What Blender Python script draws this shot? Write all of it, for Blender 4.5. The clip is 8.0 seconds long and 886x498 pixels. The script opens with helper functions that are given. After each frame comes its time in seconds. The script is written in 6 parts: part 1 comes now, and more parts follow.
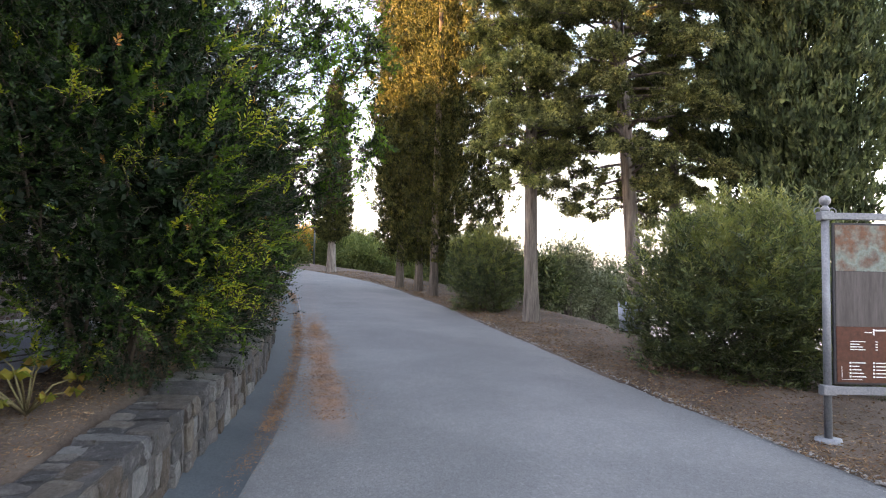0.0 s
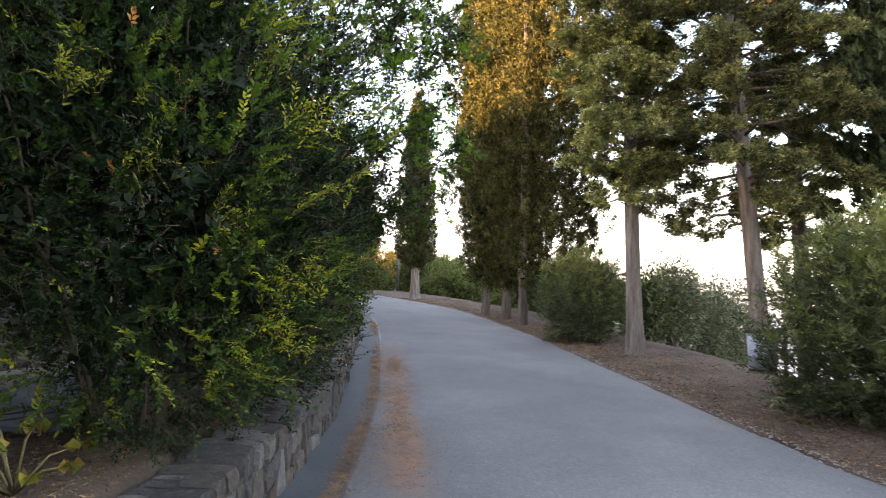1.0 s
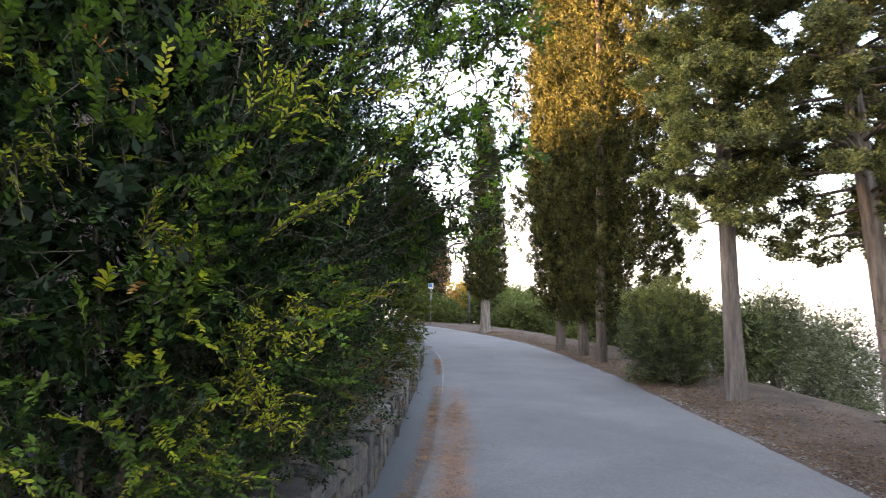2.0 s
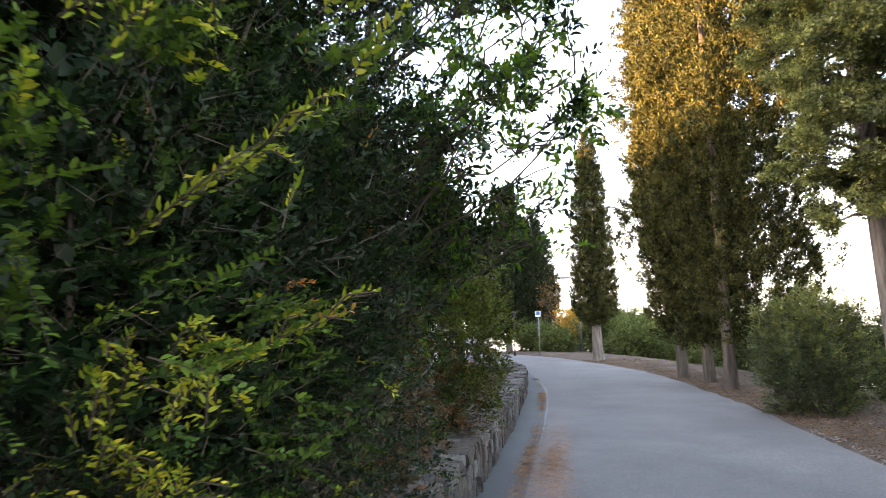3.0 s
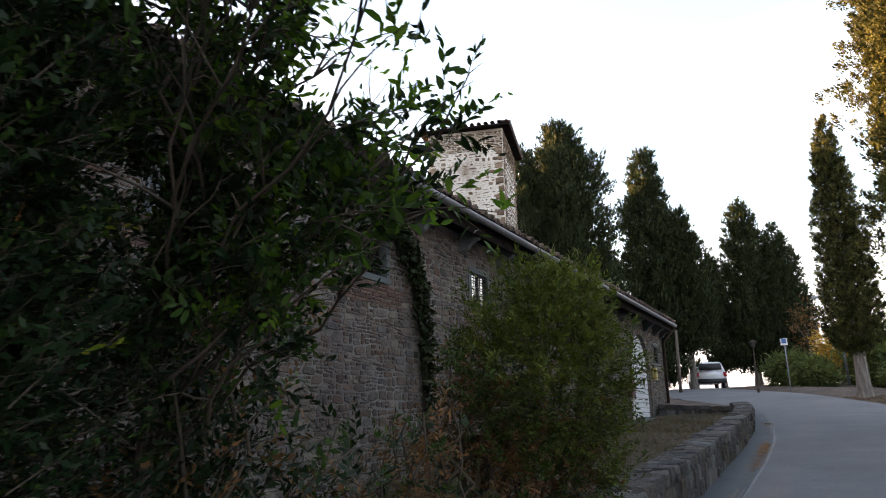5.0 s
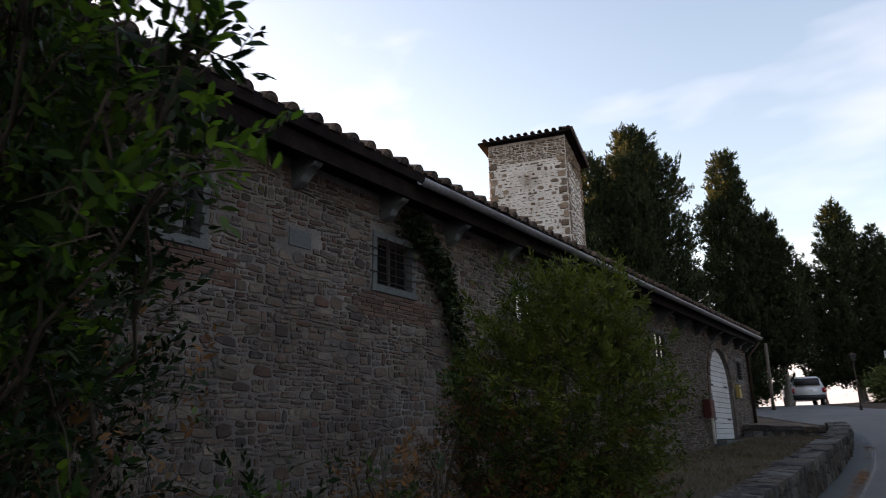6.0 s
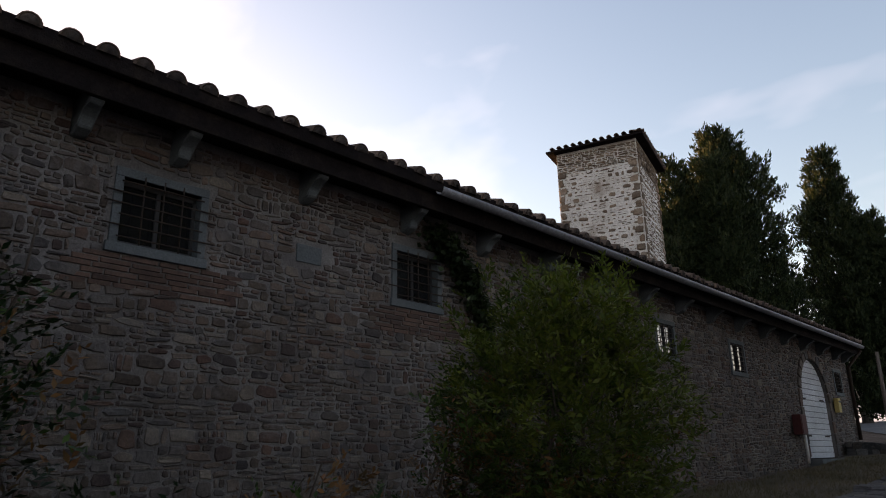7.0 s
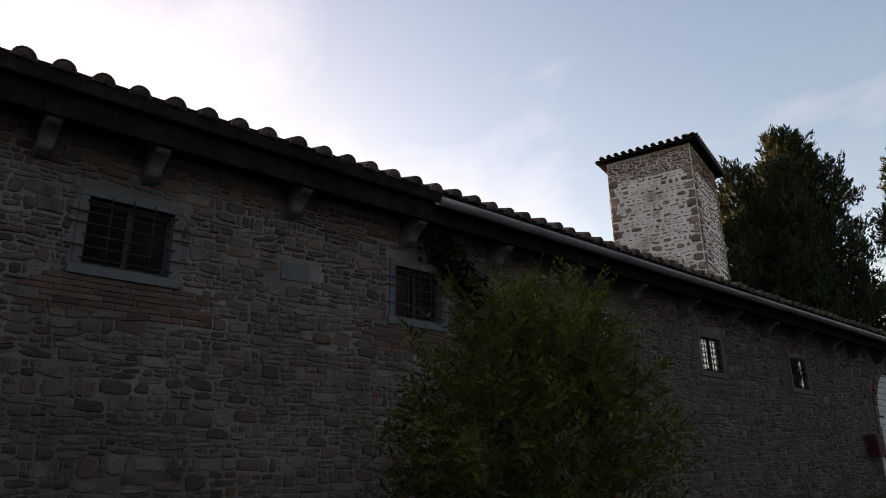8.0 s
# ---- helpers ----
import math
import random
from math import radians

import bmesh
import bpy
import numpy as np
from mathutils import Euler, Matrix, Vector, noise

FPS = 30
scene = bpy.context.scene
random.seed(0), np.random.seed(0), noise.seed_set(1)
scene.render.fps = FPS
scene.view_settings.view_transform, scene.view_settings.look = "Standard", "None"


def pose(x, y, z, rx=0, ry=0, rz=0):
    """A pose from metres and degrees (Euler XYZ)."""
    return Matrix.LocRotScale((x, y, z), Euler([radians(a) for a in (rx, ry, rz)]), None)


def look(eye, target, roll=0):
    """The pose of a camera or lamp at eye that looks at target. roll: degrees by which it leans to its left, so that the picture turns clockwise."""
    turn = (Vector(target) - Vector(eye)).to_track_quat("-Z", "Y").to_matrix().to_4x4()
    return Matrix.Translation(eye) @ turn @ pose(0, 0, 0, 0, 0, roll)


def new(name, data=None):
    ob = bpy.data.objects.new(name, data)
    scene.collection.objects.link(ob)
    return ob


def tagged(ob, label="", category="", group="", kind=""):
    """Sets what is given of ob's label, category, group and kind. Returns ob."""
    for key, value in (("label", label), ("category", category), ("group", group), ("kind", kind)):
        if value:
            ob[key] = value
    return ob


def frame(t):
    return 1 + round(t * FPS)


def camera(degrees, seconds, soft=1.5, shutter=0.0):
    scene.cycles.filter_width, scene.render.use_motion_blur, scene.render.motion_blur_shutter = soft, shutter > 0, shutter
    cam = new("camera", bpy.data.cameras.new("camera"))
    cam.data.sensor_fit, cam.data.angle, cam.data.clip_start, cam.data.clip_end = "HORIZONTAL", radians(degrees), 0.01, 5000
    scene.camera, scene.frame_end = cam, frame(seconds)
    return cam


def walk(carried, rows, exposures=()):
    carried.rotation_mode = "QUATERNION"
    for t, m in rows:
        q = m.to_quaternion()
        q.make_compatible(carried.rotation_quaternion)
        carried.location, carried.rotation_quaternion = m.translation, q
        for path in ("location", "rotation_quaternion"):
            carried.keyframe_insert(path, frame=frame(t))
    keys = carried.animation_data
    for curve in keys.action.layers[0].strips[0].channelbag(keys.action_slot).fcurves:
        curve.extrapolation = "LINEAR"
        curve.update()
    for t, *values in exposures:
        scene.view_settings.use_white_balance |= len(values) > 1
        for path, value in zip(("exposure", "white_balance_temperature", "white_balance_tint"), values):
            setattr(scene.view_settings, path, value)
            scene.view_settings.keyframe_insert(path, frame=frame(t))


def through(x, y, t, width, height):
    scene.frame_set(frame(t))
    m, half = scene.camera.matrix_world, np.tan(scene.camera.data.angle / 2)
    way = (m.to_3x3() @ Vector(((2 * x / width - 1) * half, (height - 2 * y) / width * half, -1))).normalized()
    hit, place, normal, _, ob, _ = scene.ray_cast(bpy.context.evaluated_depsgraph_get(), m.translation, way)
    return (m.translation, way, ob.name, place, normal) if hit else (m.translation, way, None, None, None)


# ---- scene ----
cam = camera(64.7, 8.0, soft=0.95, shutter=0.25)
PATH = [
    (0, (-0.049, -0.075, 1.708), (0.414, 1.865, 1.846), 1.3),
    (0.5, (0.063, 0.517, 1.739), (0.49, 2.461, 1.931), 1.2),
    (1, (0.128, 1.145, 1.799), (0.351, 3.122, 2.004), 1.1),
    (1.5, (0.226, 1.811, 1.879), (0.36, 3.79, 2.13), 1.2),
    (2, (0.405, 2.449, 1.944), (0.415, 4.428, 2.232), 1.0),
    (2.2, (0.469, 2.677, 1.948), (0.402, 4.653, 2.252), 1.0),
    (3.3, (0.852, 4.095, 2.02), (0.447, 6.012, 2.422), -1.4),
    (3.5, (0.943, 4.322, 2.034), (0.455, 6.216, 2.452), -1.2),
    (4, (1.125, 4.91, 2.054), (0.466, 6.741, 2.514), -1.1),
    (4.5, (1.408, 5.41, 2.07), (0.626, 7.187, 2.553), -1.5),
    (4.7, (1.508, 5.614, 2.109), (0.654, 7.357, 2.592), -1.3),
    (5.8, (1.667, 6.659, 2.264), (0.604, 8.27, 2.788), -1.2),
    (6, (1.725, 6.821, 2.274), (0.607, 8.39, 2.81), -1.1),
    (6.5, (1.903, 7.169, 2.262), (0.65, 8.624, 2.821), -1.1),
    (7, (2.088, 7.527, 2.313), (0.774, 8.919, 2.895), -1.0),
    (7.5, (2.222, 7.876, 2.329), (0.844, 9.19, 2.938), -0.9),
    (8, (2.283, 8.288, 2.381), (0.844, 9.524, 3.013), -0.8),
]
EXPOSURES = [(0.0, 4.25, 6980, 27), (2.2, 4.36, 6980, 27), (3.5, 4.5, 6980, 24), (4.5, 3.92, 6900, 23), (5.8, 2.58, 6900, 26), (7.0, 2.12, 6900, 26), (8.0, 1.88, 6900, 25)]
walk(cam, [(t, look(eye, target, roll)) for t, eye, target, roll in PATH], EXPOSURES)

# ---- light ----
SUN_AZ, SUN_EL = 90.0, 4.0          # degrees to the left of +y, degrees up
az, el = radians(SUN_AZ), radians(SUN_EL)
to_sun = Vector((-math.sin(az) * math.cos(el), math.cos(az) * math.cos(el), math.sin(el)))

world = bpy.data.worlds.new("dusk_sky")
scene.world = world
world.use_nodes = True
wn = world.node_tree.nodes
sky = wn.new("ShaderNodeTexSky")
sky.sky_type, sky.sun_disc = "NISHITA", False
sky.sun_elevation, sky.sun_rotation = el, -az
sky.air_density, sky.dust_density, sky.ozone_density = 1.0, 1.8, 1.1
wn["Background"].inputs["Strength"].default_value = 0.15
# thin high cloud
wt = world.node_tree
tc = wn.new("ShaderNodeTexCoord")
mp = wn.new("ShaderNodeMapping")
mp.inputs["Scale"].default_value, mp.inputs["Rotation"].default_value = (1.0, 2.6, 3.2), (0.5, 0.3, 0.2)
cl = wn.new("ShaderNodeTexNoise")
cl.inputs["Scale"].default_value, cl.inputs["Detail"].default_value, cl.inputs["Roughness"].default_value = 1.1, 5.0, 0.55
cr = wn.new("ShaderNodeValToRGB")
cr.color_ramp.elements[0].position, cr.color_ramp.elements[1].position = 0.48, 0.72
cr.color_ramp.elements[1].color = (0.45, 0.45, 0.45, 1)
mx = wn.new("ShaderNodeMix")
mx.data_type = "RGBA"
mx.inputs[7].default_value = (2.6, 2.5, 2.5, 1)
wt.links.new(tc.outputs["Generated"], mp.inputs["Vector"]), wt.links.new(mp.outputs[0], cl.inputs["Vector"]), wt.links.new(cl.outputs[0], cr.inputs[0])
wt.links.new(cr.outputs[0], mx.inputs[0]), wt.links.new(sky.outputs[0], mx.inputs[6]), wt.links.new(mx.outputs[2], wn["Background"].inputs["Color"])
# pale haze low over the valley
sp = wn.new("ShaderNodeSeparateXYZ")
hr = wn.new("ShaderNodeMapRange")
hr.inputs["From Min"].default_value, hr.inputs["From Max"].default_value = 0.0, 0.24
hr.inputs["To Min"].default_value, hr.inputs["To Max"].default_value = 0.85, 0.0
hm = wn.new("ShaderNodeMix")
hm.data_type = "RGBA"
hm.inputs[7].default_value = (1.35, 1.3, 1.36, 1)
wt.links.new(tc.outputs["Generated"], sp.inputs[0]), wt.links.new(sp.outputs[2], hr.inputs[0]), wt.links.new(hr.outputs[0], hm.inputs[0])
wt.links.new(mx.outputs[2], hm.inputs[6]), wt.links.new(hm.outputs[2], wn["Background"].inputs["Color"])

sun_data = bpy.data.lights.new("sun", "SUN")
sun_data.energy, sun_data.angle, sun_data.color = 4.3, radians(0.6), (1.0, 0.58, 0.25)
sun_ob = new("sun", sun_data)
sun_ob.matrix_world = look(to_sun * 60, (0, 0, 0))

# ---- materials ----
def material(name, rough=0.9, metal=0.0):
    m = bpy.data.materials.new(name)
    m.use_nodes = True
    b = m.node_tree.nodes["Principled BSDF"]
    b.inputs["Roughness"].default_value, b.inputs["Metallic"].default_value = rough, metal
    b.inputs["Specular IOR Level"].default_value = 0.3
    return m, m.node_tree, b


def node(tree, kind, **values):
    n = tree.nodes.new(kind)
    for key, value in values.items():
        n.inputs[key].default_value = value
    return n


def ramp(tree, fac, stops):
    r = tree.nodes.new("ShaderNodeValToRGB")
    while len(r.color_ramp.elements) < len(stops):
        r.color_ramp.elements.new(0.5)
    for e, (p, c) in zip(r.color_ramp.elements, stops):
        e.position, e.color = p, (*c, 1)
    tree.links.new(fac, r.inputs[0])
    return r.outputs[0]


def coords(tree):
    return tree.nodes.new("ShaderNodeNewGeometry").outputs["Position"]


def bump(tree, b, height, strength, distance):
    n = node(tree, "ShaderNodeBump", Strength=strength, Distance=distance)
    tree.links.new(height, n.inputs["Height"])
    tree.links.new(n.outputs[0], b.inputs["Normal"])


def mixed(tree, fac, a, b2, mode="MIX"):
    m = tree.nodes.new("ShaderNodeMix")
    m.data_type, m.blend_type = "RGBA", mode
    for sock, value in ((m.inputs[0], fac), (m.inputs[6], a), (m.inputs[7], b2)):
        if hasattr(value, "is_linked"):
            tree.links.new(value, sock)
        elif isinstance(value, tuple):
            sock.default_value = (*value, 1)
        else:
            sock.default_value = value
    return m.outputs[2]


def noisy(name, colours, scale, fine, rough=0.9, relief=0.3, deep=0.01, metal=0.0, spread=0.0, grain=0.0):
    """A weathered surface: two scales of noise over a colour ramp, with fine relief. spread: change from piece to piece."""
    m, tree, b = material(name, rough, metal)
    p = coords(tree)
    if grain:      # drawn out along the upright
        mp_ = node(tree, "ShaderNodeMapping", Scale=(1.0, 1.0, grain))
        tree.links.new(p, mp_.inputs["Vector"])
        p = mp_.outputs[0]
    big = node(tree, "ShaderNodeTexNoise", Scale=scale, Detail=6.0, Roughness=0.6)
    small = node(tree, "ShaderNodeTexNoise", Scale=fine, Detail=5.0, Roughness=0.7)
    tree.links.new(p, big.inputs["Vector"]), tree.links.new(p, small.inputs["Vector"])
    n = len(colours) - 1
    col = ramp(tree, big.outputs[0], [(0.28 + 0.44 * i / n, c) for i, c in enumerate(colours)])
    dots = ramp(tree, small.outputs[0], [(0.3, (0.62, 0.62, 0.62)), (0.7, (1.25, 1.25, 1.25))])
    col = mixed(tree, 1.0, col, dots, "MULTIPLY")
    if spread:
        r = tree.nodes.new("ShaderNodeObjectInfo").outputs["Random"]
        g = tree.nodes.new("ShaderNodeNewGeometry").outputs["Random Per Island"]
        add = tree.nodes.new("ShaderNodeMath")
        add.operation = "ADD"
        tree.links.new(r, add.inputs[0]), tree.links.new(g, add.inputs[1])
        fr = tree.nodes.new("ShaderNodeMath")
        fr.operation = "FRACT"
        tree.links.new(add.outputs[0], fr.inputs[0])
        col = mixed(tree, 1.0, col, ramp(tree, fr.outputs[0], [(0.0, (1 - spread,) * 3), (0.5, (1, 0.97, 0.93)), (1.0, (1 + spread, 1 + 0.95 * spread, 1 + 0.85 * spread))]), "MULTIPLY")
    tree.links.new(col, b.inputs["Base Color"])
    bump(tree, b, small.outputs[0], relief, deep)
    return m


def foliage(name, colours, through=0.35, rough=0.55, tuft_size=7.0, tuft_depth=0.3):
    """Leaves: each leaf takes its own tone; light also passes through."""
    m, tree, b = material(name, rough)
    b.inputs["Specular IOR Level"].default_value = 0.14
    r = tree.nodes.new("ShaderNodeNewGeometry").outputs["Random Per Island"]
    n = len(colours) - 1
    one = ramp(tree, r, [(i / n, c) for i, c in enumerate(colours)])
    patch = node(tree, "ShaderNodeTexNoise", Scale=1.3, Detail=3.0)
    tree.links.new(coords(tree), patch.inputs["Vector"])
    col = mixed(tree, 1.0, one, ramp(tree, patch.outputs[0], [(0.3, (0.7, 0.74, 0.7)), (0.7, (1.25, 1.2, 1.1))]), "MULTIPLY")
    tuft = node(tree, "ShaderNodeTexNoise", Scale=tuft_size, Detail=2.0)
    tree.links.new(coords(tree), tuft.inputs["Vector"])
    col = mixed(tree, 1.0, col, ramp(tree, tuft.outputs[0], [(0.36, (1 - tuft_depth, 1 - 0.93 * tuft_depth, 1 - 0.87 * tuft_depth)), (0.64, (1 + tuft_depth, 1 + 0.93 * tuft_depth, 1 + 0.7 * tuft_depth))]), "MULTIPLY")
    tree.links.new(col, b.inputs["Base Color"])
    t = tree.nodes.new("ShaderNodeBsdfTranslucent")
    tree.links.new(mixed(tree, 1.0, col, (1.3, 1.35, 0.7), "MULTIPLY"), t.inputs["Color"])
    mix = tree.nodes.new("ShaderNodeMixShader")
    mix.inputs[0].default_value = through
    tree.links.new(b.outputs[0], mix.inputs[1]), tree.links.new(t.outputs[0], mix.inputs[2])
    tree.links.new(mix.outputs[0], tree.nodes["Material Output"].inputs["Surface"])
    return m


def flat(name, colour, rough=0.6, metal=0.0):
    return noisy(name, [tuple(0.85 * c for c in colour), tuple(1.12 * c for c in colour)], 3.0, 60.0, rough, 0.15, 0.002, metal)


M_ASPHALT = noisy("asphalt", [(0.096, 0.102, 0.106), (0.124, 0.130, 0.134), (0.160, 0.165, 0.168)], 0.55, 75.0, 0.85, 0.8, 0.008)
at_ = M_ASPHALT.node_tree
speck = node(at_, "ShaderNodeTexVoronoi", Scale=48.0)
at_.links.new(coords(at_), speck.inputs["Vector"])
ab = at_.nodes["Principled BSDF"]
old_ = ab.inputs["Base Color"].links[0].from_socket
at_.links.new(mixed(at_, 1.0, old_, ramp(at_, speck.outputs["Color"], [(0.0, (0.84, 0.84, 0.84)), (0.75, (1.0, 1.0, 1.0)), (1.0, (1.28, 1.27, 1.25))]), "MULTIPLY"), ab.inputs["Base Color"])
sxyz = node(at_, "ShaderNodeSeparateXYZ")
at_.links.new(coords(at_), sxyz.inputs[0])


def linear(tree, a, k, b=None, m=0.0, c=0.0):
    """a * k + b * m + c"""
    n1 = tree.nodes.new("ShaderNodeMath")
    n1.operation = "MULTIPLY_ADD"
    tree.links.new(a, n1.inputs[0])
    n1.inputs[1].default_value, n1.inputs[2].default_value = k, c
    if b is None:
        return n1.outputs[0]
    n2 = tree.nodes.new("ShaderNodeMath")
    n2.operation = "MULTIPLY_ADD"
    tree.links.new(b, n2.inputs[0]), tree.links.new(n1.outputs[0], n2.inputs[2])
    n2.inputs[1].default_value = m
    return n2.outputs[0]


drift = linear(at_, sxyz.outputs[0], 1.0, sxyz.outputs[1], -0.03, 0.18)     # across the drift, 0.5 in its middle
across_ = ramp(at_, drift, [(0.22, (0, 0, 0)), (0.42, (0.7, 0.7, 0.7)), (0.55, (0.8, 0.8, 0.8)), (0.72, (0, 0, 0))])
along_ = ramp(at_, linear(at_, sxyz.outputs[1], 0.05), [(0.27, (0, 0, 0)), (0.36, (1, 1, 1)), (0.55, (0.9, 0.9, 0.9)), (0.78, (0.1, 0.1, 0.1))])
blot = node(at_, "ShaderNodeTexNoise", Scale=2.1, Detail=7.0, Roughness=0.65)
at_.links.new(coords(at_), blot.inputs["Vector"])
stain = mixed(at_, 1.0, mixed(at_, 1.0, across_, along_, "MULTIPLY"), ramp(at_, blot.outputs[0], [(0.36, (0.05, 0.05, 0.05)), (0.6, (1, 1, 1))]), "MULTIPLY")
old_ = ab.inputs["Base Color"].links[0].from_socket
at_.links.new(mixed(at_, stain, old_, (0.24, 0.135, 0.085)), ab.inputs["Base Color"])
M_GUTTER = noisy("smooth_concrete", [(0.040, 0.052, 0.060), (0.062, 0.076, 0.085)], 1.5, 60.0, 0.7, 0.15, 0.003)
M_SOIL = noisy("dry_soil", [(0.042, 0.030, 0.023), (0.08, 0.06, 0.046), (0.125, 0.10, 0.08)], 1.2, 40.0, 1.0, 0.8, 0.03)
M_GRASS = noisy("dry_grass", [(0.045, 0.038, 0.025), (0.078, 0.065, 0.045), (0.115, 0.096, 0.07)], 0.9, 30.0, 1.0, 0.8, 0.05)
M_LITTER = foliage("leaf_litter", [(0.15, 0.080, 0.050), (0.10, 0.064, 0.044), (0.25, 0.18, 0.125), (0.062, 0.044, 0.033)], 0.1, 0.9)
M_NEEDLES = foliage("needle_litter", [(0.27, 0.15, 0.09), (0.19, 0.11, 0.075), (0.31, 0.20, 0.13)], 0.1, 0.9)
def mixed_stone(name, kinds, scale, fine, relief, deep, rough=0.95):
    """Rubble: each stone takes one of several kinds of rock, with its own grain and weathering."""
    m, tree, b = material(name, rough)
    r = tree.nodes.new("ShaderNodeObjectInfo").outputs["Random"]
    g = tree.nodes.new("ShaderNodeNewGeometry").outputs["Random Per Island"]
    add = tree.nodes.new("ShaderNodeMath")
    add.operation = "ADD"
    fr = tree.nodes.new("ShaderNodeMath")
    fr.operation = "FRACT"
    tree.links.new(r, add.inputs[0]), tree.links.new(g, add.inputs[1]), tree.links.new(add.outputs[0], fr.inputs[0])
    n = len(kinds) - 1
    col = ramp(tree, fr.outputs[0], [(i / n, c) for i, c in enumerate(kinds)])
    p = coords(tree)
    big = node(tree, "ShaderNodeTexNoise", Scale=scale, Detail=6.0, Roughness=0.65)
    small = node(tree, "ShaderNodeTexNoise", Scale=fine, Detail=6.0, Roughness=0.75)
    tree.links.new(p, big.inputs["Vector"]), tree.links.new(p, small.inputs["Vector"])
    col = mixed(tree, 1.0, col, ramp(tree, big.outputs[0], [(0.3, (0.65, 0.66, 0.68)), (0.7, (1.35, 1.3, 1.24))]), "MULTIPLY")
    col = mixed(tree, 1.0, col, ramp(tree, small.outputs[0], [(0.3, (0.6, 0.6, 0.6)), (0.7, (1.3, 1.3, 1.3))]), "MULTIPLY")
    tree.links.new(col, b.inputs["Base Color"])
    bump(tree, b, small.outputs[0], relief, deep)
    return m


M_STONE = mixed_stone("field_stone", [(0.052, 0.042, 0.036), (0.115, 0.09, 0.074), (0.060, 0.058, 0.061), (0.142, 0.114, 0.095), (0.085, 0.053, 0.043), (0.043, 0.039, 0.040), (0.17, 0.15, 0.13), (0.072, 0.058, 0.049), (0.098, 0.096, 0.097)], 5.0, 45.0, 0.8, 0.010)
# thin smears of mortar over the stones
ms_ = M_STONE.node_tree
smear = node(ms_, "ShaderNodeTexNoise", Scale=3.1, Detail=9.0, Roughness=0.72)
ms_.links.new(coords(ms_), smear.inputs["Vector"])
msb = ms_.nodes["Principled BSDF"]
msc = msb.inputs["Base Color"].links[0].from_socket
ms_.links.new(mixed(ms_, ramp(ms_, smear.outputs[0], [(0.53, (0, 0, 0)), (0.68, (0.8, 0.8, 0.8))]), msc, (0.135, 0.128, 0.126)), msb.inputs["Base Color"])
M_MORTAR = noisy("lime_mortar", [(0.078, 0.071, 0.069), (0.135, 0.126, 0.122), (0.22, 0.21, 0.205)], 1.4, 60.0, 1.0, 0.9, 0.012)
M_WALLSTONE = mixed_stone("lichened_stone", [(0.043, 0.046, 0.050), (0.096, 0.096, 0.098), (0.075, 0.062, 0.050), (0.185, 0.19, 0.19), (0.055, 0.060, 0.068), (0.12, 0.108, 0.09)], 11.0, 75.0, 1.0, 0.03)
lich = M_WALLSTONE.node_tree
spot = node(lich, "ShaderNodeTexNoise", Scale=16.0, Detail=8.0, Roughness=0.7)
lich.links.new(coords(lich), spot.inputs["Vector"])
lb = lich.nodes["Principled BSDF"]
lc = lb.inputs["Base Color"].links[0].from_socket
lc = mixed(lich, ramp(lich, spot.outputs[0], [(0.54, (0, 0, 0)), (0.66, (0.75, 0.75, 0.75))]), lc, (0.15, 0.15, 0.145))
lich.links.new(mixed(lich, ramp(lich, spot.outputs[0], [(0.34, (0.7, 0.7, 0.7)), (0.44, (0, 0, 0))]), lc, (0.045, 0.037, 0.026)), lb.inputs["Base Color"])
M_WALLMORTAR = noisy("weathered_mortar", [(0.030, 0.029, 0.029), (0.055, 0.053, 0.052), (0.10, 0.098, 0.096)], 4.0, 60.0, 1.0, 1.0, 0.02)
M_TOWERSTONE = noisy("tower_stone", [(0.13, 0.09, 0.06), (0.20, 0.15, 0.11), (0.30, 0.25, 0.20)], 3.0, 30.0, 0.95, 0.7, 0.012, spread=0.4)
M_TOWERMORTAR = noisy("pale_mortar", [(0.26, 0.20, 0.15), (0.60, 0.57, 0.52), (0.72, 0.70, 0.66)], 1.3, 30.0, 1.0, 0.7, 0.012)
M_SERENA = noisy("grey_sandstone", [(0.072, 0.085, 0.092), (0.11, 0.125, 0.132)], 3.0, 70.0, 0.85, 0.4, 0.004)
M_BRICK = noisy("old_brick", [(0.060, 0.042, 0.036), (0.115, 0.072, 0.058)], 6.0, 70.0, 0.95, 0.6, 0.006, spread=0.35)
M_TILE = noisy("clay_tile", [(0.06, 0.048, 0.042), (0.115, 0.082, 0.066), (0.155, 0.12, 0.098)], 3.0, 50.0, 0.95, 0.6, 0.008, spread=0.3)
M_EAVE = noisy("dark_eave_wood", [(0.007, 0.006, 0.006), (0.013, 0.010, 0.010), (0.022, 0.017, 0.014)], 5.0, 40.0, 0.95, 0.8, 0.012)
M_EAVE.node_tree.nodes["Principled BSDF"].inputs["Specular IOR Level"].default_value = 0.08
M_ZINC = noisy("dull_zinc", [(0.17, 0.175, 0.19), (0.26, 0.265, 0.285)], 2.0, 30.0, 0.5, 0.1, 0.002, metal=0.5)
M_IRON = noisy("rusted_iron", [(0.03, 0.025, 0.022), (0.06, 0.04, 0.03)], 8.0, 80.0, 0.75, 0.3, 0.002, metal=0.5)
M_DOOR = noisy("white_door_paint", [(0.42, 0.44, 0.46), (0.60, 0.62, 0.65)], 2.5, 40.0, 0.7, 0.3, 0.003)
M_FRAMEPAINT = flat("grey_frame_paint", (0.028, 0.028, 0.03), 0.6)
